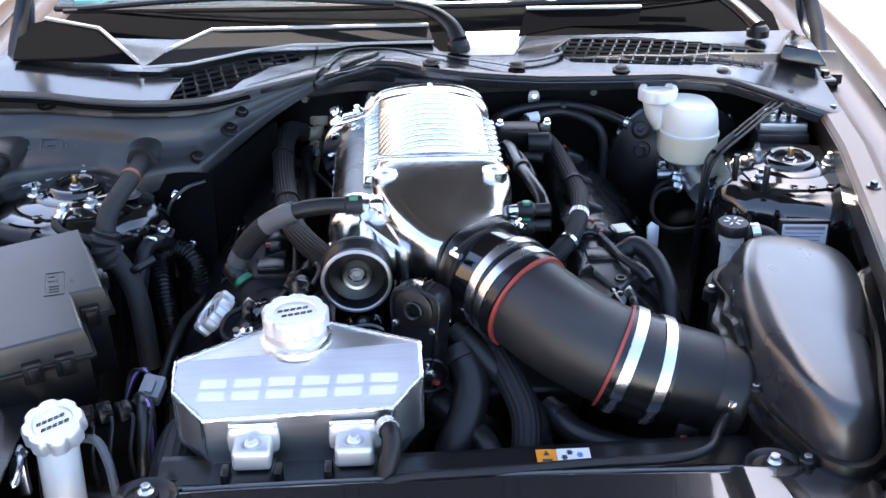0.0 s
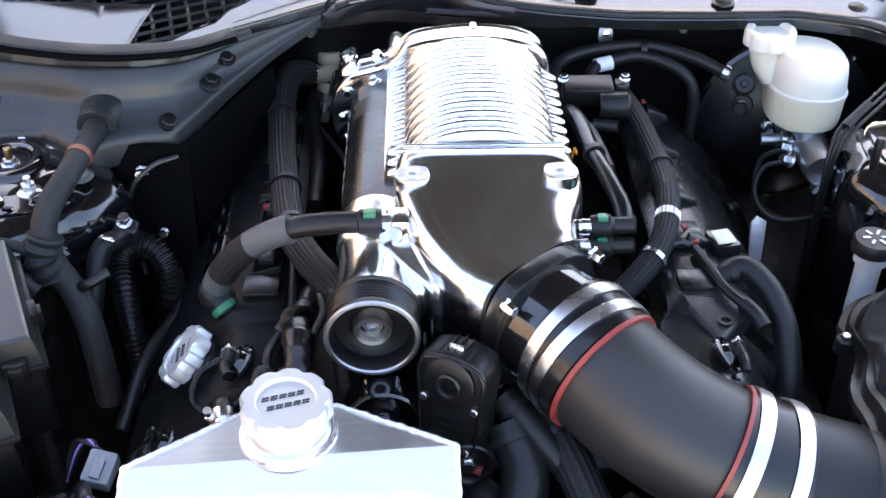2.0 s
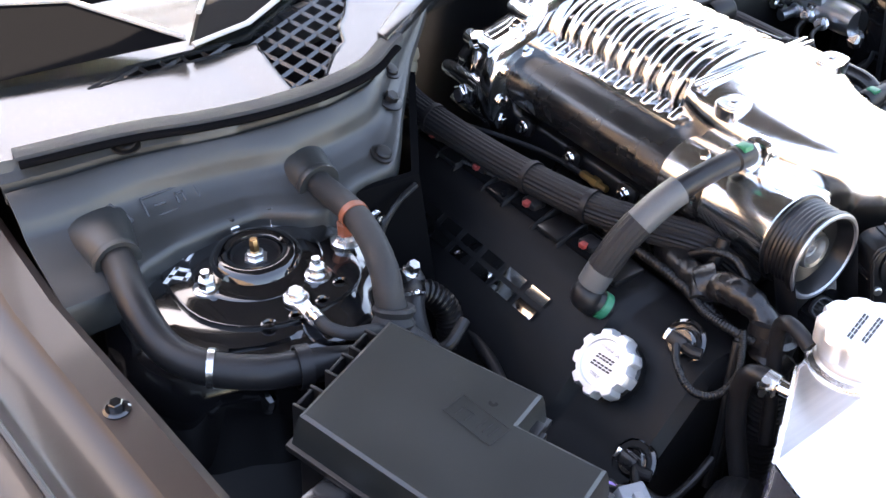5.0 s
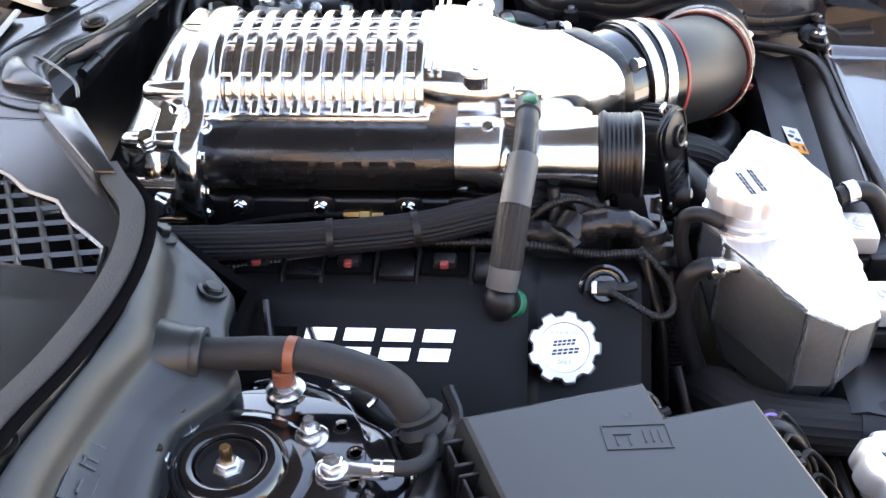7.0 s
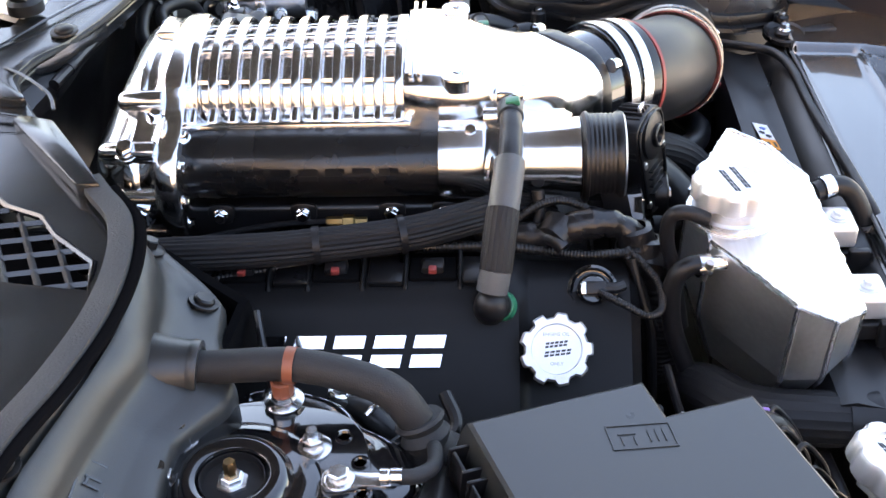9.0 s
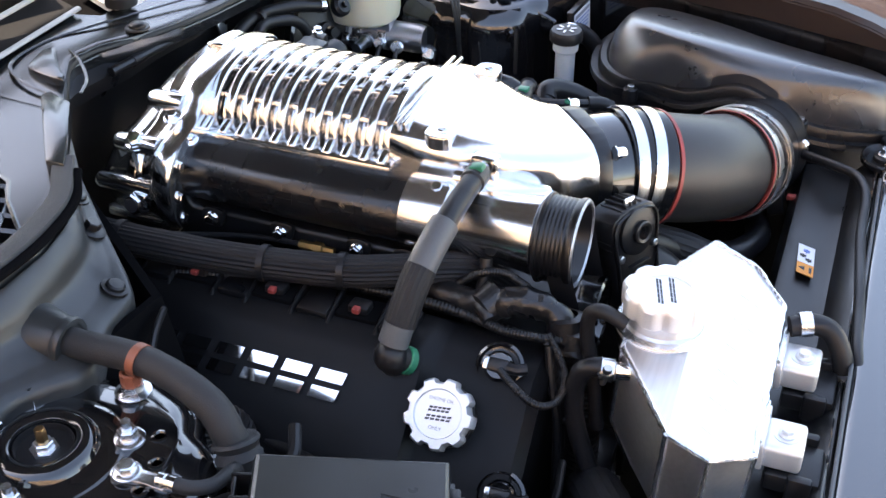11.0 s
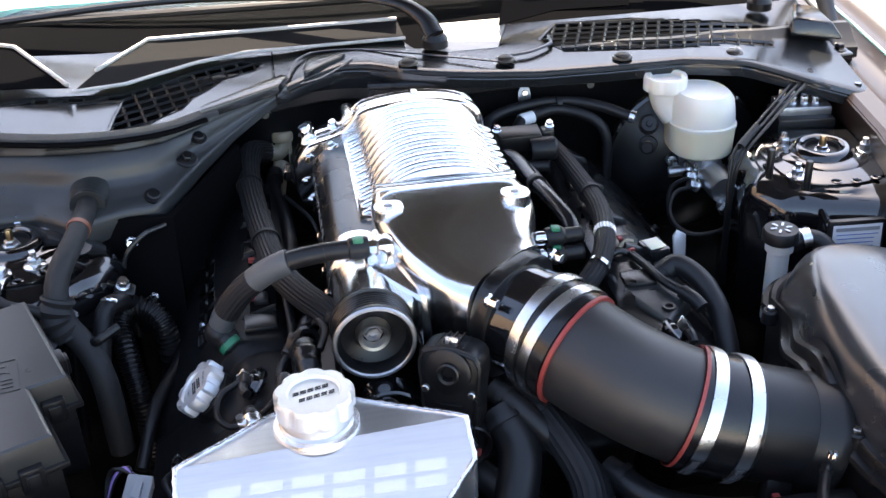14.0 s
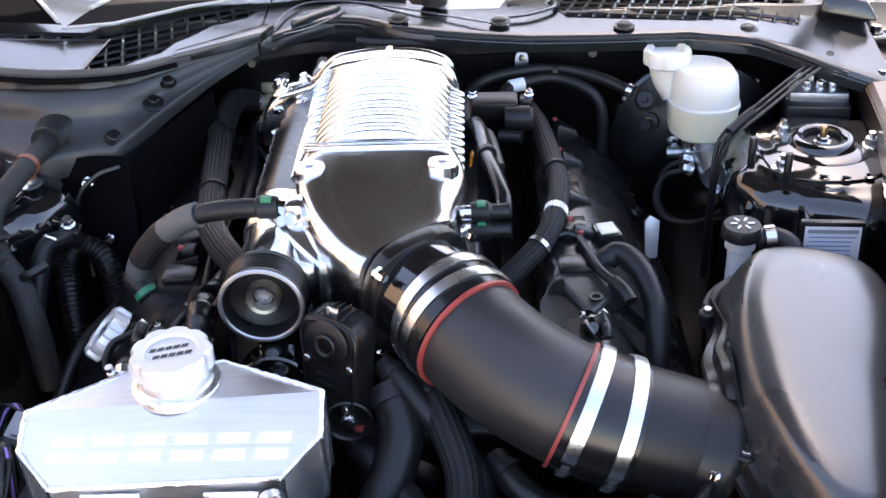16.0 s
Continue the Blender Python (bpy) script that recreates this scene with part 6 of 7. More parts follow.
# loom clip and earth lead on the tower
bx = thing("cable_clip", (-0.45, -0.026, 0.84), "brown plastic cable clip on a plated stud", "cable clip")
part("stud_washer", lathe([(0.015, 0), (0.016, 0.002), (0.013, 0.004), (0.010, 0.005), (0.0095, 0.010), (0, 0.010)], pose(-0.452, -0.026, 0.843), 20), ZINC, bx)
part("clip_body", lathe([(0.0085, 0.0), (0.009, 0.002), (0.009, 0.012), (0.007, 0.013), (0.0065, 0.010), (0, 0.010)], pose(-0.452, -0.026, 0.853), 8), BROWN, bx)
part("strap", lathe([(0.0140, -0.004), (0.0150, -0.004), (0.0150, 0.004), (0.0140, 0.004)], axes((-0.446, -0.034, 0.8755), (-0.1, -1, -0.05)), 24), BROWN, bx)
part("strap_head", block((0.010, 0.012, 0.010), pose(-0.449, -0.030, 0.866), 0.002), BROWN, bx)
el = thing("earth_lead", (-0.51, -0.09, 0.84), "plated earth lug bolted beside the strut mount", "earth lead")
hexbolt(el, (-0.537, -0.078, 0.846), (0, 0, 1), 0.008, 0.007, ZINC, 0.012)
part("lug", prism(smooth_poly([(-0.546, -0.068), (-0.528, -0.068), (-0.531, -0.096), (-0.532, -0.118), (-0.544, -0.118), (-0.544, -0.094)], 4), 0.843, 0.848, None, 0.001), ZINC, el)
part("crimp", lathe([(0.0068, 0), (0.0068, 0.006), (0.006, 0.007), (0.0068, 0.008), (0.0068, 0.016), (0, 0.016)], axes((-0.538, -0.108, 0.850), (0, -1, 0)), 14), ZINC, el)
part("lead", tube([(-0.538, -0.122, 0.850), (-0.535, -0.135, 0.848), (-0.520, -0.146, 0.842), (-0.49, -0.145, 0.83), (-0.47, -0.14, 0.80)], 0.006, 12), TAPE, el)
# loom hoses out of the cowl boots
h1 = thing("cable_loom", (-0.45, -0.05, 0.86), "thick taped cable loom rising out of the cowl boot", "cable loom", "cable looms")
part("sleeve", tube([(-0.443, 0.07, 0.873), (-0.443, 0.03, 0.872), (-0.445, -0.030, 0.876), (-0.452, -0.075, 0.872), (-0.462, -0.112, 0.862), (-0.468, -0.130, 0.838), (-0.462, -0.140, 0.805), (-0.440, -0.155, 0.775), (-0.425, -0.175, 0.74), (-0.42, -0.18, 0.64)], 0.0135, 22, 10, rfun=lambda t: 1 + 0.012 * math.sin(150 * t) + 0.25 * max(0, t - 0.3)), TAPE, h1)
part("taped_joint", tube([(-0.466, -0.132, 0.838), (-0.472, -0.140, 0.815), (-0.462, -0.146, 0.79)], 0.019, 16, rfun=lambda t: 1 + 0.1 * math.sin(25 * t)), TAPE, h1)
part("wire", tube([(-0.44, -0.15, 0.78), (-0.425, -0.16, 0.79), (-0.40, -0.15, 0.80)], 0.006, 10), PLASTIC, h1)
h2 = thing("cable_loom", (-0.65, 0, 0.86), "thick rubber-sleeved cable loom curving round the strut tower", "cable loom", "cable looms")
part("sleeve", tube([(-0.656, 0.075, 0.873), (-0.658, 0.035, 0.873), (-0.667, -0.022, 0.868), (-0.665, -0.07, 0.850), (-0.646, -0.107, 0.842), (-0.606, -0.137, 0.836), (-0.565, -0.146, 0.828), (-0.52, -0.150, 0.81), (-0.48, -0.155, 0.78)], 0.0155, 22, 10), RUBBER, h2)
clip_on(h2, (-0.64, -0.112, 0.841), (0.8, -0.5, -0.1), 0.0158, ZINC, 0.006, "foil_band")
clip_on(h2, (-0.57, -0.145, 0.829), (0.9, -0.2, -0.1), 0.0182, RUBBER, 0.012, "collar")

# ---------- fuse box ----------
FA, FB, FN, FC = V((-0.495, -0.172, 0.862)), V((-0.436, -0.308, 0.846)), V((-0.473, -0.322, 0.844)), V((-0.442, -0.394, 0.831))
FD, FE = V((-0.545, -0.437, 0.828)), V((-0.612, -0.222, 0.858))
fx = (FB - FA).normalized()
fz = fx.cross((FE - FA).normalized())
fz = -fz if fz.z < 0 else fz
fmx = axes(FA, fz, fx)
inv = fmx.inverted()
outline = [(inv @ p).xy.to_tuple() for p in (FA, FB, FN, FC, FD, FE)]
box = thing("fuse_box", (-0.52, -0.3, 0.7), "charcoal plastic fuse box with a stepped lid and clip ears", "fuse box")
def grow(poly, d):
    c = V((sum(p[0] for p in poly) / len(poly), sum(p[1] for p in poly) / len(poly)))
    return [(p[0] + d * (1 if p[0] > c.x else -1), p[1] + d * (1 if p[1] > c.y else -1)) for p in poly]
# stepped outline shrinks a little towards the top
bm = bmesh.new()
levels = ((0.006, -0.035), (0.006, -0.034), (0.003, -0.010), (0.001, -0.002), (-0.002, 0.0))
rings = []
for d, h in levels:
    g2 = grow(outline, d)
    g2[2] = (outline[2][0] + d, outline[2][1] + (d if outline[2][1] > outline[1][1] else -d) * -1)
    rings.append([bm.verts.new(fmx @ V((x, y, h))) for x, y in g2])
for a, b in zip(rings, rings[1:]):
    for k in range(6):
        bm.faces.new((a[k], a[(k + 1) % 6], b[(k + 1) % 6], b[k]))
bm.faces.new(rings[-1])
lidp = part("lid", bm, LIDP, box, "charcoal textured lid", angle=0.3)
part("lid_lip", prism(grow(outline, 0.010), -0.042, -0.035, fmx, 0.001), PLASTIC, box)
part("base", prism(grow(outline, 0.002), -0.14, -0.042, fmx, 0.003), PLASTIC, box, "black fuse box base")
for t, w in ((0.2, 0.02), (0.55, 0.02), (0.82, 0.02)):
    for (p, q) in ((FE, FA),):
        c = p.lerp(q, t) - fz * 0.03
        n = (q - p).cross(fz).normalized()
        if n.dot(c - (FA + FC) / 2) < 0:
            n = -n
        cl = part("clip_ear", block((0.020, 0.003, 0.034), axes(c + n * 0.016, fz, (q - p)), 0.001), PLASTIC, box)
        for sgn in (-1, 1):
            part("ear_web", block((0.003, 0.018, 0.036), axes(c + n * 0.010 + (q - p).normalized() * 0.012 * sgn, fz, (q - p)), 0.0008), PLASTIC, cl)
        part("ear_shelf", block((0.030, 0.016, 0.003), axes(c + n * 0.010 - fz * 0.016, fz, (q - p)), 0.0008), PLASTIC, cl)
for p, q, t in ((FC, FD, 0.25), (FC, FD, 0.6), (FB, FN, 0.5), (FA, FB, 0.6)):
    c = p.lerp(q, t) - fz * 0.035
    n = (q - p).cross(fz).normalized()
    if n.dot(c - (FA + FC) / 2) < 0:
        n = -n
    cl = part("latch", block((0.024, 0.010, 0.030), axes(c + n * 0.008, fz, (q - p)), 0.002), PLASTIC, box)
    part("latch_tongue", block((0.014, 0.006, 0.022), axes(c + n * 0.014, fz, (q - p)), 0.0015), PLASTIC, cl)
# moulded symbol on the lid: raised frame with small bars
cc = V((-0.497, -0.300, 0.842))
cc = cc + fz * ((FA - cc).dot(fz))
sm = axes(cc, fz, V((0.20, -1, 0)))
fr = bmesh.new()
for sx, sy, w, h in ((0, 0.012, 0.050, 0.0012), (0, -0.012, 0.050, 0.0012), (-0.025, 0, 0.0012, 0.025), (0.025, 0, 0.0012, 0.025), (-0.011, 0.003, 0.014, 0.0012), (-0.016, -0.004, 0.0012, 0.008), (-0.006, -0.004, 0.0012, 0.008), (0.006, 0, 0.0012, 0.012), (0.012, 0, 0.0012, 0.012), (0.018, 0, 0.0012, 0.012)):
    block((w, h, 0.0012), sm @ Matrix.Translation((sx, sy, 0.0003)), 0, fr)
part("moulded_symbol", fr, LIDP, lidp)

# ---------- washer filler and front-right wiring ----------
wf = thing("washer_filler", (-0.452, -0.53, 0.6), "milky washer filler neck with a billet cap beside the fuse box", "washer filler")
part("neck", tube([(-0.456, -0.514, 0.765), (-0.453, -0.528, 0.72), (-0.452, -0.535, 0.66), (-0.45, -0.54, 0.52)], 0.024, 24), MILK, wf)
part("spout_tab", block((0.03, 0.006, 0.02), pose(-0.462, -0.50, 0.752, 20, 0, 30), 0.002), MILK, wf)
billet_cap(wf, pose(-0.457, -0.508, 0.763, 14, -6, 20), 0.036, 8, 0.10)
part("vent_tube", tube([(-0.43, -0.50, 0.75), (-0.41, -0.515, 0.755), (-0.395, -0.535, 0.735), (-0.39, -0.545, 0.70)], 0.0055, 10), GREYSLV, wf, "grey vent tube")
jb = thing("junction_block", (-0.42, -0.43, 0.66), "black junction block with cable plugs under the fuse box", "junction block")
part("body", block((0.10, 0.05, 0.05), pose(-0.425, -0.425, 0.702, 0, 0, 15), 0.004), SHROUDP, jb)
for k in range(5):
    x, y, z = -0.462 + 0.021 * k, -0.450 + 0.007 * k + 0.004 * (k % 2), 0.734 + 0.003 * (k % 3)
    pm = pose(x, y, z, 12 - 4 * k, 0, 15 + 4 * k)
    pg = part("plug", block((0.017, 0.026, 0.016), pm, 0.002), PLASTIC, jb)
    part("plug_latch", block((0.007, 0.016, 0.004), pm @ Matrix.Translation((0, -0.003, 0.010)), 0.001), RUBBER, pg)
    part("plug_rib", block((0.018, 0.003, 0.017), pm @ Matrix.Translation((0, 0.007, 0)), 0.0008), PLASTIC, pg)
    part("wire", tube([pm @ V((0, -0.012, 0)), pm @ V((0.004, -0.026, 0.004)), (x + 0.012, y - 0.045, z - 0.03), (x + 0.016, y - 0.05, z - 0.08)], 0.0028, 8), PLASTIC, pg)
part("cable", tube([(-0.385, -0.400, 0.735), (-0.376, -0.425, 0.742), (-0.372, -0.450, 0.725), (-0.374, -0.470, 0.68), (-0.38, -0.49, 0.62)], 0.0085, 14), VINYL, jb, "taped cable")
part("cross_pipe", tube([(-0.44, -0.505, 0.664), (-0.40, -0.505, 0.664), (-0.345, -0.50, 0.664)], 0.0075, 12), PLASTIC, jb)
for k in range(4):
    d = 0.004 * k
    part("wire", tube([(-0.378, -0.42, 0.740), (-0.366 - d, -0.425, 0.748), (-0.360 - d, -0.44, 0.735), (-0.362 - d, -0.455, 0.67)], 0.0020, 8), PURPLE if k == 1 else PLASTIC, jb)
    part("wire", tube([(-0.470, -0.445, 0.722), (-0.480 - d, -0.455, 0.722), (-0.486 - d, -0.470, 0.705), (-0.485 - d, -0.49, 0.65)], 0.0020, 8), (PURPLE, PLASTIC, TANP, PLASTIC)[k], jb)
gc = thing("wire_connector", (-0.37, -0.36, 0.7), "grey multi-pin connector with violet wires", "connector", "wire connectors")
cm = pose(-0.376, -0.368, 0.725, 20, 10, -10)
part("shell", block((0.028, 0.034, 0.022), cm, 0.003), GREYP, gc)
part("latch", block((0.010, 0.020, 0.006), cm @ Matrix.Translation((0, -0.004, 0.013)), 0.001), GREYP, gc)
for k in range(4):
    part("wire", tube([cm @ V((-0.009 + 0.006 * k, 0.015, 0)), (-0.385 - 0.004 * k, -0.345, 0.742), (-0.40 - 0.003 * k, -0.345, 0.730), (-0.415, -0.36, 0.70)], 0.0022, 6), PURPLE if k == 1 else PLASTIC, gc)
sb = thing("horn_bracket", (-0.5, -0.52, 0.70), "small pale metal bracket with a bolt beside the washer filler", "bracket")
part("plate", prism(smooth_poly([(-0.515, -0.50), (-0.50, -0.505), (-0.49, -0.56), (-0.50, -0.565)], 3), 0.735, 0.739, None, 0.001), ZINC, sb)
part("stem", block((0.012, 0.012, 0.06), pose(-0.505, -0.51, 0.71), 0.002), ZINC, sb)
hexbolt(sb, (-0.503, -0.512, 0.739), (0, 0, 1), 0.007, 0.007, ZINC, 0.010)
FLEX = [(-0.357, -0.066, 0.69), (-0.360, -0.061, 0.735), (-0.379, -0.048, 0.758), (-0.403, -0.046, 0.758), (-0.415, -0.060, 0.745), (-0.408, -0.090, 0.725), (-0.398, -0.118, 0.685), (-0.391, -0.132, 0.64), (-0.385, -0.15, 0.56)]
hose("corrugated_hose", FLEX, 0.0135, PLASTIC, "corrugated black flex hose bent beside the valve cover", "flex hose", ribs=0.0058, depth=0.2, segs=18)
hose("fuel_line", [(-0.335, -0.02, 0.70), (-0.345, -0.10, 0.705), (-0.37, -0.18, 0.70), (-0.39, -0.25, 0.66)], 0.008, RUBBER, "black fuel line beside the bank", "fuel line")
ac = thing("service_valve", (-0.40, -0.10, 0.7), "alloy pipe joint with a service valve beside the tower", "pipe joint")
part("pipe", tube([(-0.395, 0.02, 0.70), (-0.400, -0.04, 0.765), (-0.408, -0.075, 0.79), (-0.425, -0.10, 0.785), (-0.435, -0.15, 0.72)], 0.012, 14), RUBBER, ac)
part("joint", block((0.026, 0.020, 0.020), pose(-0.402, -0.058, 0.792, 20, 20, 0), 0.004), SATIN, ac)
hexbolt(ac, (-0.402, -0.060, 0.803), (0.2, -0.4, 0.9), 0.007, 0.010, ZINC, 0.009)
part("spring_clip", tube([(-0.425, -0.086, 0.80), (-0.418, -0.094, 0.806), (-0.408, -0.092, 0.80)], 0.003, 8), ZINC, ac)
ib = thing("insulation_panel", (-0.36, 0.03, 0.75), "black sound panel under the cowl wing held by studs", "panel")
part("panel", sheet([[(-0.335 - 0.10 * s_, 0.02 + 0.012 * s_ - 0.03 * q, 0.852 - 0.16 * q) for s_ in np.linspace(0, 1, 6)] for q in np.linspace(0, 1, 6)], drop=(0, 0.008, 0)), SHROUDP, ib)
part("panel_return", sheet([[(-0.335 + 0.09 * s_, 0.02 + 0.14 * s_, 0.852 + 0.03 * s_ - 0.22 * q) for s_ in np.linspace(0, 1, 6)] for q in np.linspace(0, 1, 6)], drop=(-0.006, 0.006, 0)), SHROUDP, ib)
part("lip", tube([(-0.345, 0.012, 0.846), (-0.375, 0.004, 0.838), (-0.400, -0.004, 0.815), (-0.408, -0.010, 0.780), (-0.405, -0.016, 0.735), (-0.398, -0.022, 0.70)], 0.0035, 8, 6), SATIN, ib, "rolled edge lip")
hexbolt(ib, (-0.393, 0.017, 0.822), (0, -1, 0.3), 0.006, 0.012, ZINC, 0.008)
hexbolt(ib, (-0.375, 0.000, 0.745), (0, -1, 0.3), 0.005, 0.010, ZINC, 0.007)
rh = thing("radiator_hose", (-0.33, -0.5, 0.68), "large ribbed black radiator hose below the coolant tank", "radiator hose")
part("hose", tube([(-0.20, -0.37, 0.60), (-0.27, -0.395, 0.68), (-0.322, -0.43, 0.70), (-0.332, -0.49, 0.70), (-0.325, -0.56, 0.69), (-0.30, -0.60, 0.67)], 0.026, 40, flutes=20, flute=0.02), SLEEVE, rh)
part("end_collar", lathe([(0.026, -0.016), (0.029, -0.016), (0.029, 0.016), (0.026, 0.016)], axes((-0.329, -0.53, 0.695), (0.05, -1, -0.1)), 30), RUBBER, rh)
hose("lower_hose", [(0.02, -0.35, 0.76), (0.035, -0.385, 0.735), (0.025, -0.42, 0.70), (0.005, -0.45, 0.66), (0.0, -0.47, 0.58)], 0.024, RUBBER, "thick black hose dropping between engine and radiator", "coolant hose", "coolant hoses", segs=22)
hose("lower_hose", [(0.015, -0.335, 0.78), (0.045, -0.365, 0.765), (0.085, -0.40, 0.73), (0.115, -0.425, 0.70), (0.125, -0.45, 0.62)], 0.014, RUBBER, "black hose under the intake elbow", "coolant hose", "coolant hoses")
hose("lower_hose", [(0.06, -0.34, 0.76), (0.085, -0.40, 0.74), (0.10, -0.44, 0.71), (0.095, -0.475, 0.66), (0.09, -0.49, 0.58)], 0.019, SLEEVE, "pleated black hose under the intake elbow", "coolant hose", "coolant hoses", segs=36, flutes=18, flute=0.03)
hose("lower_hose", [(-0.02, -0.355, 0.70), (0.01, -0.40, 0.69), (0.05, -0.455, 0.68), (0.06, -0.50, 0.65)], 0.017, RUBBER, "black hose low at the engine front", "coolant hose", "coolant hoses")
hose("lower_pipe", [(0.13, -0.40, 0.70), (0.17, -0.45, 0.69), (0.23, -0.47, 0.68), (0.30, -0.46, 0.66)], 0.016, RUBBER, "black pipe behind the fan shroud", "pipe")

hose("radiator_vent_hose", [(0.335, -0.500, 0.752), (0.312, -0.539, 0.757), (0.292, -0.572, 0.757), (0.248, -0.586, 0.756), (0.158, -0.588, 0.755), (0.037, -0.597, 0.755), (-0.06, -0.603, 0.755), (-0.10, -0.615, 0.735)], 0.0060, RUBBER, "thin black vent hose along the radiator cover edge", "vent hose", segs=14)

# ---------- label on the shroud ----------
wl = thing("warning_label", (0.1, -0.53, 0.72), "orange and white warning label on the fan shroud", "warning label")
w_m = axes((0.134, -0.5335, 0.7215), (0.06, -0.25, 0.97), (1, 0.05, 0))
part("orange_panel", block((0.024, 0.020, 0.0008), w_m @ Matrix.Translation((-0.022, 0, 0.0032)), 0), ORANGE, wl)
part("white_panel", block((0.040, 0.020, 0.0008), w_m @ Matrix.Translation((0.0105, 0, 0.0032)), 0), WHITE, wl)
tri = prism([(-0.004, -0.003), (0.004, -0.003), (0, 0.004)], 0, 0.0005, w_m @ Matrix.Translation((-0.022, 0.004, 0.0037)))
part("triangle_mark", tri, INK, wl)
part("bar_mark", block((0.012, 0.003, 0.0005), w_m @ Matrix.Translation((-0.022, -0.006, 0.0038))), INK, wl)
for dx, dy in ((-0.001, -0.003), (0.006, 0.004), (0.018, 0.0)):
    for a in (0, 1.05, 2.1):
        part("fan_mark", block((0.008, 0.0022, 0.0005), w_m @ Matrix.Translation((dx, dy, 0.0038 + 0.0001 * a)) @ Matrix.Rotation(a, 4, "Z")), INK if dx < 0.01 else BLUEINK, wl)

# ---------- left bank: hoses, valve block ----------
vb = thing("vacuum_valve", (0.155, 0.1, 0.84), "black vacuum solenoid valve behind the supercharger", "solenoid valve")
part("body", block((0.062, 0.034, 0.026), pose(0.146, 0.112, 0.872, 8), 0.004), SATIN, vb)
part("can", lathe([(0.016, 0), (0.017, 0.002), (0.017, 0.034), (0.014, 0.038), (0, 0.038)], axes((0.158, 0.092, 0.862), (1, 0, 0)), 24), RUBBER, vb)
part("bracket", block((0.018, 0.02, 0.03), pose(0.188, 0.115, 0.868), 0.003), SATIN, vb)
for x in (0.116, 0.192):
    hexbolt(vb, (x, 0.118, 0.884), (0, -0.2, 1), 0.005, 0.005, CHROME, 0.007)
part("lower_stub", lathe([(0.008, 0), (0.008, 0.03), (0.010, 0.032), (0, 0.032)], axes((0.15, 0.075, 0.845), (1, -0.2, 0)), 14), RUBBER, vb)
vh = thing("vacuum_hose", (0.2, 0.22, 0.86), "black vacuum hose arching along the firewall with a white tag", "vacuum hose", "vacuum hoses")
part("hose", tube([(0.112, 0.10, 0.85), (0.108, 0.155, 0.856), (0.122, 0.205, 0.862), (0.165, 0.228, 0.868), (0.234, 0.234, 0.872), (0.293, 0.212, 0.866), (0.340, 0.185, 0.853)], 0.0085, 14), RUBBER, vh)
part("tag", lathe([(0.0088, -0.011), (0.0095, -0.011), (0.0095, 0.011), (0.0088, 0.011)], axes((0.178, 0.200, 0.862), (1, 0.35, 0.05)), 18), WHITE, vh, "white tape tag")
part("branch", tube([(0.15, 0.150, 0.852), (0.165, 0.190, 0.861), (0.19, 0.207, 0.863), (0.232, 0.218, 0.864), (0.28, 0.20, 0.852), (0.30, 0.19, 0.82), (0.30, 0.19, 0.74)], 0.008, 14), RUBBER, vh)
part("joint_band", lathe([(0.0088, -0.004), (0.012, -0.004), (0.012, 0.004), (0.0088, 0.004)], axes((0.234, 0.229, 0.869), (1, 0, 0)), 16), RUBBER, vh)
part("end_clip", lathe([(0.0088, -0.004), (0.0105, -0.004), (0.0105, 0.004), (0.0088, 0.004)], axes((0.338, 0.187, 0.854), (0.8, -0.5, -0.2)), 16), ZINC, vh)
part("valve", lathe([(0.013, 0), (0.015, 0.003), (0.015, 0.012), (0.011, 0.016), (0.005, 0.016), (0.004, 0.022), (0, 0.022)], axes((0.358, 0.172, 0.845), (-0.2, -0.8, 0.5)), 20), RUBBER, vh)
gt = thing("vacuum_hose", (0.13, -0.05, 0.86), "smooth grey-black tube beside the supercharger", "vacuum hose", "vacuum hoses")
part("hose", tube([(0.118, 0.095, 0.85), (0.118, 0.06, 0.872), (0.124, 0.02, 0.882), (0.130, -0.045, 0.884), (0.140, -0.10, 0.884), (0.149, -0.150, 0.880), (0.150, -0.172, 0.872)], 0.0095, 16), SILICONE, gt)
part("second_tube", tube([(0.128, 0.075, 0.85), (0.136, 0.03, 0.868), (0.143, -0.02, 0.872), (0.148, -0.07, 0.872)], 0.007, 12), RUBBER, gt)
part("joint_band", lathe([(0.0098, -0.004), (0.0125, -0.004), (0.0125, 0.004), (0.0098, 0.004)], axes((0.132, -0.055, 0.884), (0.15, -1, 0)), 16), RUBBER, gt)
part("copper_wire", tube([(0.112, -0.02, 0.85), (0.114, -0.025, 0.872), (0.115, -0.04, 0.875)], 0.0018, 6), ORANGE, gt)
for z, y in ((0.876, -0.184), (0.855, -0.190)):
    qc = thing("quick_connector", (0.13, y, z), "black quick connector with a green lock on the inlet hat", "connector", "quick connectors")
    part("stub", lathe([(0.008, 0), (0.009, 0.004), (0.009, 0.014), (0, 0.014)], axes((0.100, y, z), (1, 0, 0)), 12), CHROME, qc)
    part("body", lathe([(0.011, 0), (0.0125, 0.003), (0.0125, 0.020), (0.009, 0.024), (0.009, 0.044), (0.011, 0.046), (0, 0.047)], axes((0.112, y, z), (1, 0.05, 0)), 18), RUBBER, qc)
    part("green_lock", block((0.010, 0.012, 0.004), pose(0.124, y - 0.002, z + 0.0125), 0.001), GREEN, qc, "green lock")
lb = thing("coolant_hose", (0.21, 0, 0.8), "pleated black hose with a bright crimp along the bank", "coolant hose", "coolant hoses")
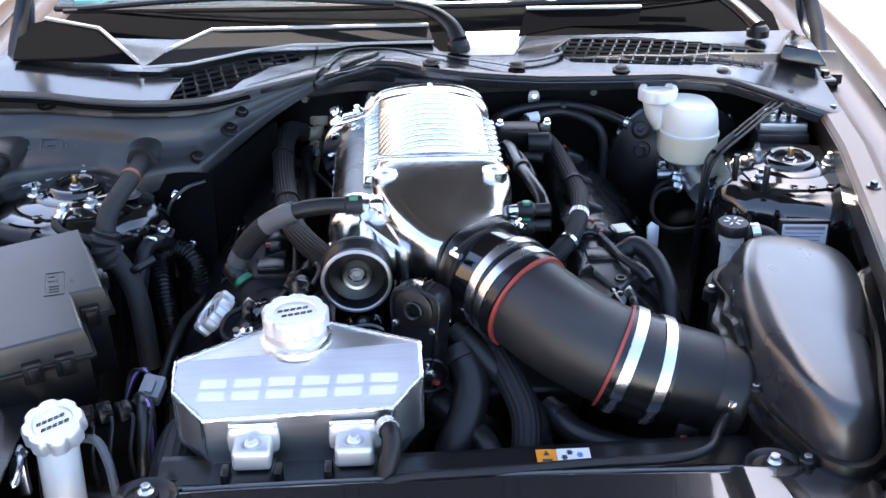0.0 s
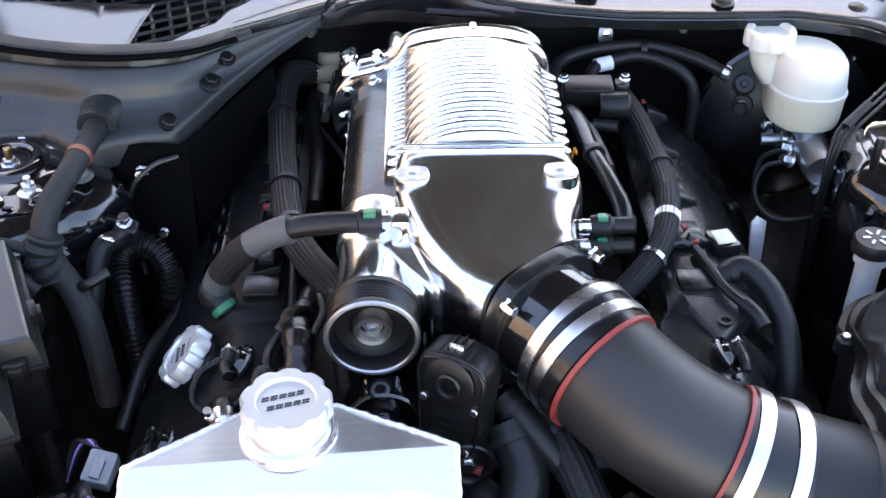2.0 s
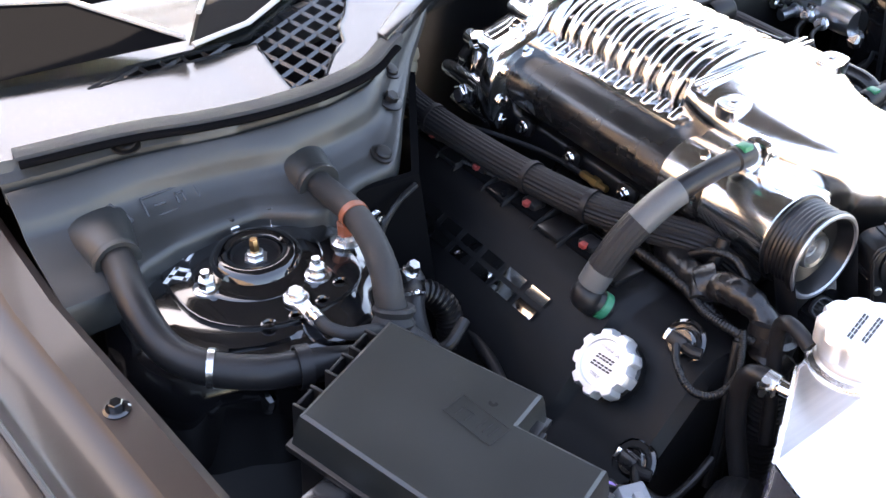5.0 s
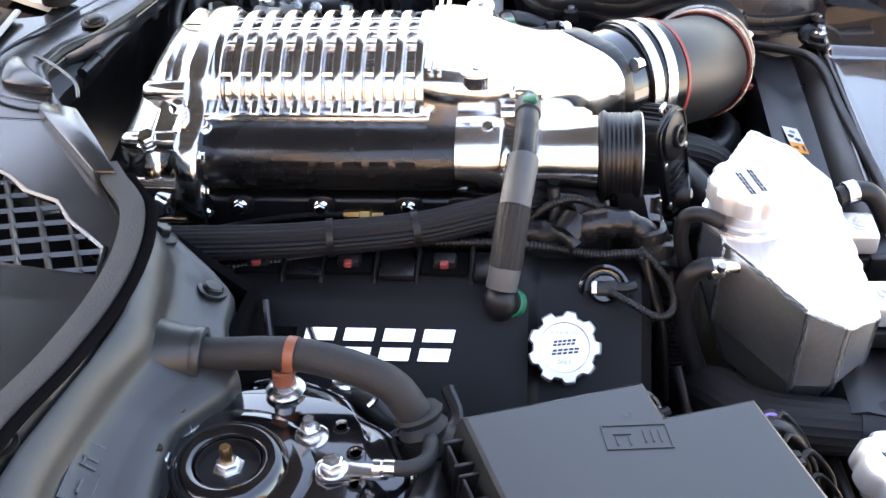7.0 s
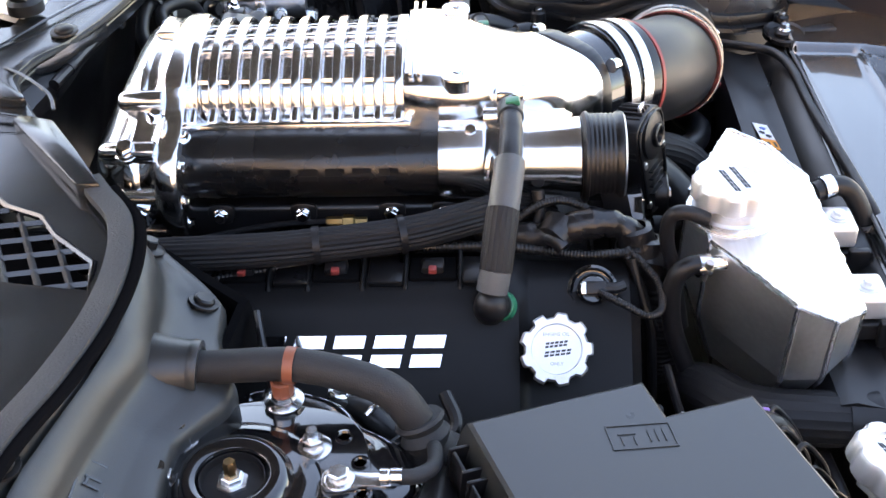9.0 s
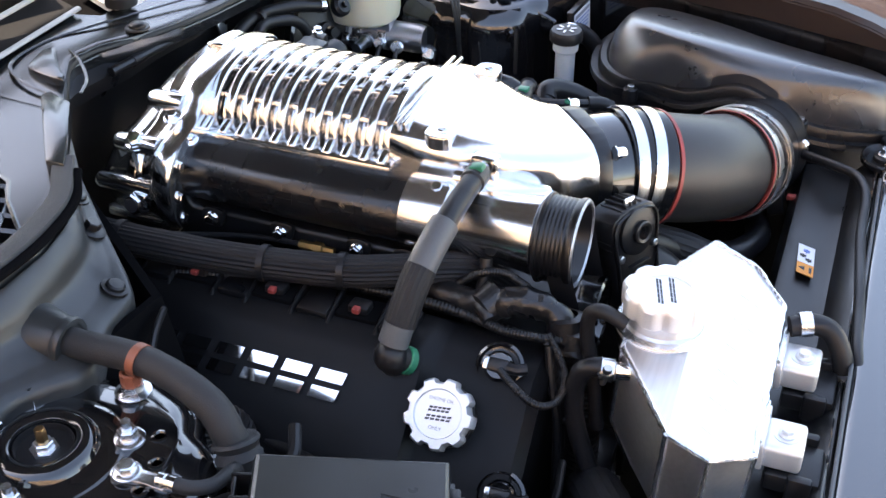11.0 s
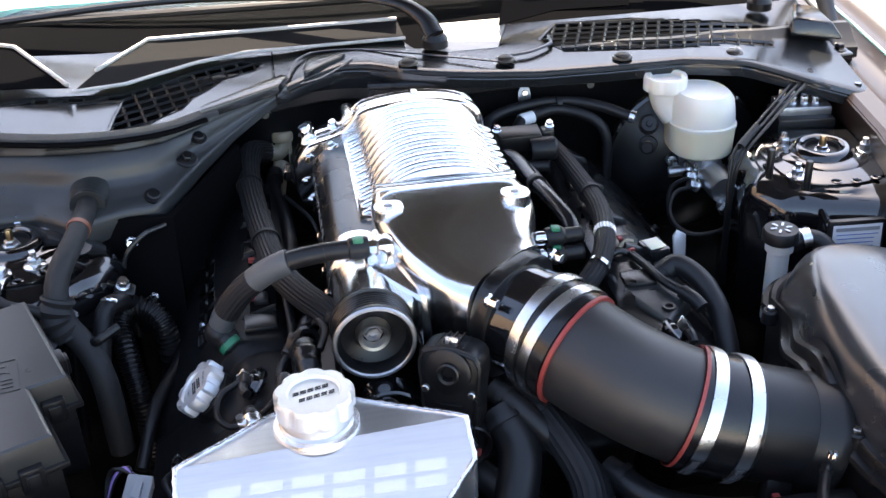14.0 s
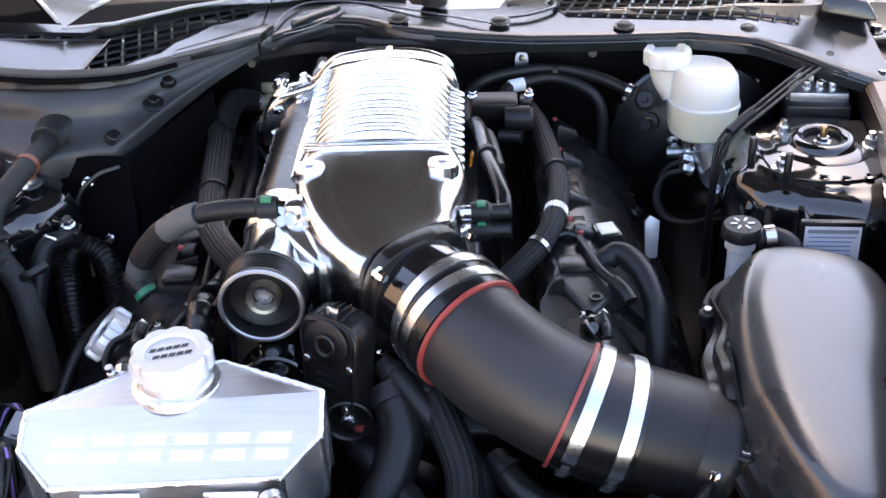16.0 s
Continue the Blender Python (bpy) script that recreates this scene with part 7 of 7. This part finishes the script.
LH = spline([(0.192, 0.155, 0.845), (0.203, 0.115, 0.843), (0.212, 0.064, 0.838), (0.220, 0.0, 0.832), (0.222, -0.045, 0.827), (0.214, -0.095, 0.820), (0.198, -0.135, 0.808), (0.172, -0.165, 0.795), (0.135, -0.19, 0.77)], 10)
part("hose", tube(LH, 0.0135, 40, flutes=20, flute=0.03, smooth=False), SLEEVE, lb)
part("bright_crimp", tube(LH[48:51], 0.0142, 40, flutes=20, flute=0.05, smooth=False), BILLET, lb, "bright crimped band")
for i in (30, 63):
    clip_on(lb, LH[i], LH[i + 1] - LH[i - 1], 0.0142, RUBBER if i < 40 else ZINC, 0.006, "tie_wrap")
fb = thing("coil_cover_bracket", (0.25, -0.18, 0.76), "grey-black plastic bracket plate at the front of the bank", "bracket")
part("plate", hull([(0.205, -0.195, 0.800), (0.255, -0.145, 0.802), (0.292, -0.215, 0.798), (0.240, -0.275, 0.794), (0.205, -0.195, 0.77), (0.25, -0.14, 0.77), (0.29, -0.215, 0.765), (0.24, -0.275, 0.765)], 0.006), WINGP, fb)
part("raised_box", block((0.030, 0.036, 0.018), pose(0.276, -0.109, 0.797, 0, 0, 12), 0.003), COWLP, fb)
part("pale_pad", block((0.022, 0.026, 0.0015), pose(0.276, -0.109, 0.8067, 0, 0, 12), 0.0005), IVORY, fb, "pale rectangular pad")
part("hole", lathe([(0.006, 0), (0.008, 0.001), (0.008, 0.003), (0.005, 0.003), (0.004, 0.0), (0, 0)], pose(0.250, -0.245, 0.7965), 16), PLASTIC, fb)
part("cable", tube([(0.240, -0.13, 0.806), (0.248, -0.165, 0.808), (0.258, -0.205, 0.808), (0.278, -0.238, 0.805)], 0.0055, 10), PLASTIC, fb)
part("cable_boot", tube([(0.272, -0.228, 0.806), (0.281, -0.244, 0.804), (0.287, -0.256, 0.798)], 0.009, 14), RUBBER, fb, "rubber sensor boot")
part("cable", tube([(0.165, -0.17, 0.79), (0.195, -0.135, 0.80), (0.222, -0.118, 0.806), (0.240, -0.120, 0.803)], 0.005, 10), SILICONE, fb)
part("wire_end", tube([(0.225, -0.115, 0.805), (0.238, -0.105, 0.812), (0.250, -0.100, 0.808)], 0.003, 8), TANP, fb, "bare pale wire")
part("red_lock", block((0.010, 0.008, 0.006), pose(0.242, -0.117, 0.806), 0.001), RED, fb, "small red connector lock")
part("green_lock", lathe([(0.008, 0), (0.009, 0.001), (0.009, 0.006), (0, 0.007)], axes((0.262, -0.172, 0.800), (-0.2, -0.3, 1)), 16), GREEN, fb, "green lock")
bh = thing("breather_hose", (0.31, -0.22, 0.75), "black breather hose curving down past the bank", "breather hose")
part("hose", tube([(0.270, -0.172, 0.802), (0.282, -0.170, 0.809), (0.297, -0.182, 0.806), (0.312, -0.208, 0.793), (0.319, -0.245, 0.768), (0.318, -0.285, 0.72), (0.312, -0.31, 0.64)], 0.0138, 20), RUBBER, bh)
part("elbow", tube([(0.262, -0.172, 0.797), (0.272, -0.169, 0.804), (0.284, -0.168, 0.810)], 0.013, 16), RUBBER, bh)
lt = thing("lifting_tab", (0.345, -0.03, 0.72), "grey sheet-metal tab standing beside the bank", "bracket")
part("tab", prism([(-0.008, 0), (0.008, 0), (0.011, 0.050), (-0.002, 0.058), (-0.009, 0.05)], -0.002, 0.002, axes((0.345, -0.03, 0.712), (0.2, -1, 0.3), (1, 0, 0)), 0.0008), BILLET, lt)
fc_ = thing("firewall_clip", (0.188, 0.25, 0.87), "small bright clip bolted to the firewall", "clip")
part("plate", prism(smooth_poly([(-0.008, -0.012), (0.008, -0.012), (0.009, 0.006), (0, 0.014), (-0.009, 0.006)], 3), 0, 0.004, axes((0.188, 0.262, 0.876), (0, -1, 0.2), (1, 0, 0)), 0.001), CAST, fc_)
hexbolt(fc_, (0.188, 0.257, 0.880), (0, -1, 0.2), 0.005, 0.005, CHROME)
for x in (-0.205, 0.29):
    part("stud_nut", lathe([(0.009, 0), (0.009, 0.003), (0.006, 0.005), (0.006, 0.012), (0, 0.012)], axes((x, 0.262, 0.884), (0, -1, 0.2)), 14), SATIN, firewall)
hose("firewall_rod", [(-0.05, 0.262, 0.912), (0.06, 0.245, 0.911), (0.15, 0.236, 0.908), (0.24, 0.235, 0.905)], 0.006, SATIN, "thin black rod along the firewall edge", "rod", segs=10)

# ---------- brakes ----------
br = thing("brake_reservoir", (0.43, 0.165, 0.78), "ivory brake fluid reservoir with a white screw cap", "brake reservoir")
out = smooth_poly([(0.388, 0.172), (0.395, 0.205), (0.43, 0.216), (0.468, 0.200), (0.482, 0.165), (0.478, 0.130), (0.45, 0.112), (0.412, 0.118), (0.392, 0.142)], 5)
cx, cy = 0.435, 0.163
def rr(sc_, z):
    return [(cx + (x - cx) * sc_, cy + (y - cy) * sc_, z) for x, y in out]
part("lower_body", loft([rr(0.80, 0.800), rr(0.93, 0.805), rr(0.97, 0.815), rr(1.0, 0.848)], cap_first=True), IVORY, br, "yellowed ivory lower half")
part("upper_body", loft([rr(1.03, 0.848), rr(1.03, 0.852), rr(0.98, 0.854), rr(0.95, 0.875), rr(0.90, 0.890), rr(0.78, 0.898), rr(0.3, 0.900)]), CREAM, br, "cream upper half")
part("neck", tube([(0.405, 0.180, 0.855), (0.393, 0.188, 0.875), (0.388, 0.190, 0.895)], 0.026, 26), CREAM, br)
part("screw_cap", lathe([(0.030, 0.0), (0.033, 0.002), (0.033, 0.018), (0.031, 0.022), (0.024, 0.022), (0.022, 0.017), (0.006, 0.018), (0, 0.018)], pose(0.387, 0.190, 0.893), 80, wobble=scalloped(8, 0.06)), CREAM, br, "white ribbed screw cap")
mc = thing("master_cylinder", (0.44, 0.17, 0.72), "grey cast brake master cylinder under the reservoir", "master cylinder")
part("body", lathe([(0.0, -0.05), (0.020, -0.05), (0.022, -0.04), (0.022, 0.06), (0.03, 0.065), (0.03, 0.09)], axes((0.445, 0.12, 0.775), (0, 1, 0)), 24), CAST, mc)
part("saddle", block((0.03, 0.06, 0.03), pose(0.44, 0.15, 0.797), 0.006), CAST, mc)
for y in (0.176, 0.134):
    bd = part("band_clamp", lathe([(0.0225, -0.007), (0.0245, -0.007), (0.0245, 0.007), (0.0225, 0.007)], axes((0.445, y, 0.775), (0, 1, 0)), 30), ZINC, mc, "pale steel band clamp")
    part("rivet", lathe([(0.004, 0), (0.003, 0.002), (0, 0.0025)], axes((0.4215, y, 0.782), (-1, 0, 0.3)), 12), STEEL, bd)
st_ = part("outlet_stub", lathe([(0.011, 0), (0.011, 0.008), (0.0085, 0.010), (0.0085, 0.034), (0, 0.034)], axes((0.424, 0.156, 0.772), (-1, 0.15, -0.1)), 18), CAST, mc, "alloy outlet stub")
part("spring_clip", lathe([(0.0115, 0.003), (0.013, 0.003), (0.013, 0.007), (0.0115, 0.007)], axes((0.424, 0.156, 0.772), (-1, 0.15, -0.1)), 20), ZINC, st_)
part("end_plug", lathe([(0.014, 0), (0.014, 0.012), (0.010, 0.016), (0, 0.016)], axes((0.447, 0.072, 0.752), (0, -1, -0.1)), 6), ZINC, mc)
for x, y in ((0.415, 0.105), (0.42, 0.135)):
    hexbolt(mc, (x, y, 0.770), (-1, -0.2, 0.4), 0.008, 0.012, ZINC, 0.010)
part("brake_line", tube([(0.405, 0.10, 0.772), (0.375, 0.09, 0.768), (0.36, 0.06, 0.75), (0.375, 0.03, 0.735), (0.42, 0.025, 0.735), (0.46, 0.04, 0.75)], 0.0035, 8), SATIN, mc)
part("brake_line", tube([(0.41, 0.13, 0.772), (0.38, 0.12, 0.760), (0.37, 0.08, 0.73), (0.40, 0.045, 0.72), (0.45, 0.04, 0.73)], 0.0035, 8), SATIN, mc)
bo = thing("brake_booster", (0.44, 0.24, 0.76), "round black brake booster on the firewall", "brake booster")
part("drum", lathe([(0, -0.06), (0.05, -0.06), (0.09, -0.045), (0.115, -0.02), (0.122, -0.018), (0.122, -0.006), (0.115, 0), (0.115, 0.06), (0.09, 0.08)], axes((0.44, 0.25, 0.755), (0, 1, 0)), 48), SATIN, bo)
for a in (0.5, 2.6):
    part("stud", lathe([(0.009, 0), (0.009, 0.008), (0.005, 0.009), (0.005, 0.022), (0, 0.022)], axes((0.44 + 0.045 * math.cos(a), 0.186, 0.755 + 0.045 * math.sin(a)), (0, -1, 0)), 6), ZINC, bo)
part("rim_band", lathe([(0.122, -0.02), (0.126, -0.016), (0.126, -0.008), (0.122, -0.004)], axes((0.44, 0.25, 0.755), (0, 1, 0)), 48), GLOSS, bo)
part("check_valve", lathe([(0.014, 0), (0.014, 0.008), (0.008, 0.010), (0.008, 0.024), (0, 0.024)], axes((0.37, 0.20, 0.80), (-0.4, -0.9, 0.2)), 18), RUBBER, bo)
lines = thing("brake_lines", (0.45, 0, 0.8), "bundle of bent black steel brake lines", "brake lines")
for k in range(3):
    d = 0.007 * k
    part("line", tube([(0.600 + d, 0.183 - d, 0.895), (0.590 + d, 0.172 - d, 0.902), (0.541 + d, 0.124 - d * 0.7, 0.894), (0.484 + d, 0.072 - d * 0.6, 0.877), (0.442 + d, 0.036 - d * 0.5, 0.862), (0.428 + d * 0.6, 0.020 - d * 0.4, 0.842), (0.423 + d * 0.4, 0.010, 0.79), (0.42 + d * 0.4, 0.0, 0.66)], 0.0024, 8), SATIN, lines)
part("line_sleeve", tube([(0.445, 0.032, 0.862), (0.462, 0.048, 0.869), (0.480, 0.063, 0.876)], 0.006, 10), RUBBER, lines)
ab = thing("abs_module", (0.55, 0.12, 0.8), "alloy brake control module behind the strut tower", "control module")
part("block", block((0.085, 0.07, 0.06), pose(0.588, 0.150, 0.825, 0, 0, -8), 0.004), SATIN, ab)
part("alloy_top", block((0.078, 0.052, 0.018), pose(0.590, 0.156, 0.859, 0, 0, -8), 0.003), CAST, ab)
for k in range(4):
    hexbolt(ab, (0.564 + 0.017 * k, 0.168 - 0.003 * k, 0.868), (0, 0, 1), 0.006, 0.012, ZINC, 0.007, "pipe_nut")
for k in range(3):
    hexbolt(ab, (0.572 + 0.017 * k, 0.148 - 0.003 * k, 0.868), (0, 0, 1), 0.005, 0.008, ZINC, 0.006, "pipe_nut")

strr = strut_tower(1)
for at in ((0.462, -0.03, 0.8425), (0.495, -0.075, 0.8425)):
    part("threaded_stud", lathe([(0.005, 0), (0.005, 0.04), (0.004, 0.042), (0, 0.042)], pose(*at), 10), SATIN, strr, "black threaded stud")

# ---------- steering reservoir, airbox ----------
ps = thing("steering_reservoir", (0.428, -0.149, 0.7), "white steering fluid neck with a black cap", "fluid reservoir")
part("neck", lathe([(0.014, 0.70), (0.014, 0.80), (0.018, 0.803), (0.018, 0.818), (0, 0.818)], pose(0.428, -0.152, 0), 24), MILK, ps)
pc = part("cap", lathe([(0.0215, 0.816), (0.0235, 0.818), (0.0235, 0.829), (0.021, 0.833), (0, 0.834)], pose(0.428, -0.152, 0), 30), RUBBER, ps, "black cap with printed marks")
for a in np.linspace(0, 5.2, 6):
    part("print_mark", block((0.008, 0.003, 0.0006), pose(0.428 + 0.010 * math.cos(a), -0.152 + 0.010 * math.sin(a), 0.8345, 0, 0, math.degrees(a))), WHITE, pc)
part("return_hose", tube([(0.445, -0.150, 0.808), (0.465, -0.148, 0.812), (0.485, -0.158, 0.806), (0.495, -0.180, 0.78), (0.495, -0.20, 0.72)], 0.0125, 16), RUBBER, ps)
part("spring_clip", lathe([(0.013, -0.006), (0.0148, -0.006), (0.0148, 0.006), (0.013, 0.006)], axes((0.462, -0.148, 0.812), (1, 0.05, 0.1)), 18), ZINC, ps)
lab = thing("maker_label", (0.534, -0.13, 0.8), "white printed sticker on the inner wing", "label")
lb_m = axes((0.537, -0.146, 0.799), (-0.08, -1, 0.06), (1, -0.08, 0))
part("backing", block((0.074, 0.056, 0.010), lb_m @ Matrix.Translation((0, 0, -0.006)), 0.002), SATIN, lab, "black bracket face")
part("sticker", block((0.065, 0.045, 0.0008), lb_m), WHITE, lab)
part("header_bar", block((0.058, 0.005, 0.0005), lb_m @ Matrix.Translation((0, 0.0165, 0.0006))), GREYP, lab)
for k, w in enumerate((0.055, 0.05, 0.052, 0.045, 0.05)):
    part("text_bar", block((w, 0.0012, 0.0005), lb_m @ Matrix.Translation((-0.002 * (k % 3), 0.009 - 0.0058 * k, 0.0006))), BLUEINK, lab)

LIDBLACK = material("smooth_black_lid", (0.020, 0.021, 0.024), 0.30, spec=0.65, coat=0.65, coat_rough=0.24, grain=0.4, blotch=0.3, bump=0.05, scale=1600, rough_var=0.05)
abx = thing("airbox", (0.47, -0.4, 0.55), "large black moulded air filter box with a domed lid", "airbox")
AB = [(0.358, -0.345), (0.380, -0.285), (0.372, -0.250), (0.392, -0.215), (0.43, -0.196), (0.49, -0.190), (0.552, -0.205), (0.578, -0.25), (0.570, -0.32), (0.546, -0.43), (0.515, -0.53), (0.488, -0.605), (0.450, -0.628), (0.412, -0.612), (0.392, -0.575), (0.366, -0.515), (0.350, -0.44)]
abo = smooth_poly(AB, 5)
ax, ay = 0.442, -0.41


def reach(poly, a):
    """Distance from the box's middle to its outline in the direction a."""
    d = V((math.cos(a), math.sin(a)))
    best = 0.0
    for (x1, y1), (x2, y2) in zip(poly, poly[1:] + poly[:1]):
        p, e = V((x1 - ax, y1 - ay)), V((x2 - x1, y2 - y1))
        det = d.x * -e.y + d.y * e.x
        if abs(det) > 1e-12:
            t = (p.x * -e.y + p.y * e.x) / det
            u = (d.x * p.y - d.y * p.x) / det
            if t > 0 and -1e-6 <= u <= 1 + 1e-6:
                best = max(best, t)
    return best


ANG = [2 * math.pi * k / 96 for k in range(96)]
OUTER = [reach(abo, a) for a in ANG]
ROUND = [reach(smooth_poly([(0.372, -0.345), (0.398, -0.270), (0.425, -0.228), (0.48, -0.212), (0.545, -0.222), (0.568, -0.265), (0.560, -0.345), (0.534, -0.43), (0.505, -0.52), (0.477, -0.595), (0.440, -0.611), (0.404, -0.585), (0.376, -0.515), (0.362, -0.43)], 6), a) for a in ANG]


def abr(inset, z, mix=0.0, lean=0.0, scale=1.0):
    """A ring of the box: inset from the outline, blended towards the lid outline, arched over the port; lean tips it outboard."""
    out_ = []
    for a, o, r in zip(ANG, OUTER, ROUND):
        q = max(0.004, (o + (r - o) * mix) - inset) * scale
        x, y = ax + q * math.cos(a), ay + q * math.sin(a)
        arch = 0.040 * math.exp(-((y + 0.415) / 0.062) ** 2) * max(0.0, min(1.0, (0.42 - x) / 0.04)) * (0.76 < z < 0.82)
        out_.append((x, y, z + 0.10 * (y + 0.215) + arch - lean * 0.20 * max(0.0, x - 0.395)))
    return out_


part("lower_case", loft([abr(0.03, 0.50), abr(0.012, 0.60), abr(0.004, 0.775)], cap_first=True), PLASTIC, abx, "black lower case")
part("split_flange", loft([abr(0.004, 0.776), abr(-0.006, 0.777), abr(-0.008, 0.782), abr(-0.006, 0.787), abr(0.010, 0.788)]), PLASTIC, abx, "rolled joint flange")
part("lid_step", loft([abr(0.004, 0.786), abr(0.004, 0.796), abr(0.007, 0.801), abr(0.015, 0.802), abr(0.02, 0.798)], cap_last=False), PLASTIC, abx, "stepped rim of the lid")
part("lid", loft([abr(0.014, 0.790, 0.1, 0.1), abr(0.012, 0.815, 0.3, 0.5), abr(0.010, 0.838, 0.6, 0.8), abr(0.011, 0.853, 0.85, 1), abr(0.015, 0.8625, 1, 1), abr(0.021, 0.8675, 1, 1), abr(0.028, 0.870, 1, 1), abr(0.028, 0.8725, 1, 1, 0.75), abr(0.028, 0.8735, 1, 1, 0.45), abr(0.028, 0.874, 1, 1, 0.15)]), LIDBLACK, abx, "broad smooth lid tipped outboard", angle=1.2)
part("port_flange", lathe([(0.064, -0.03), (0.066, -0.02), (0.070, -0.008), (0.072, 0.0), (0.070, 0.006), (0.063, 0.008)], axes((0.352, -0.436, 0.742), (1, -0.09, -0.3)), 44), PLASTIC, abx)
for a in (0.6, 1.9, 3.4, 5.0):
    m = axes((0.347, -0.436, 0.743), (-1, 0.09, 0.3), (0, 0, 1))
    hexbolt(abx, m @ V((0.067 * math.cos(a), 0.067 * math.sin(a), 0.006)), (-1, 0.09, 0.3), 0.005, 0.005, CHROME, 0.007)
for at in ((0.372, -0.262, 0.783), (0.368, -0.490, 0.778), (0.396, -0.603, 0.758)):
    part("screw_boss", lathe([(0.011, -0.012), (0.010, 0.003), (0.008, 0.005), (0.006, 0.005), (0.005, 0.003), (0, 0.003)], pose(*at), 18), PLASTIC, abx)
    hexbolt(abx, V(at) + V((0, 0, 0.004)), (0, 0, 1), 0.005, 0.005, STEEL)
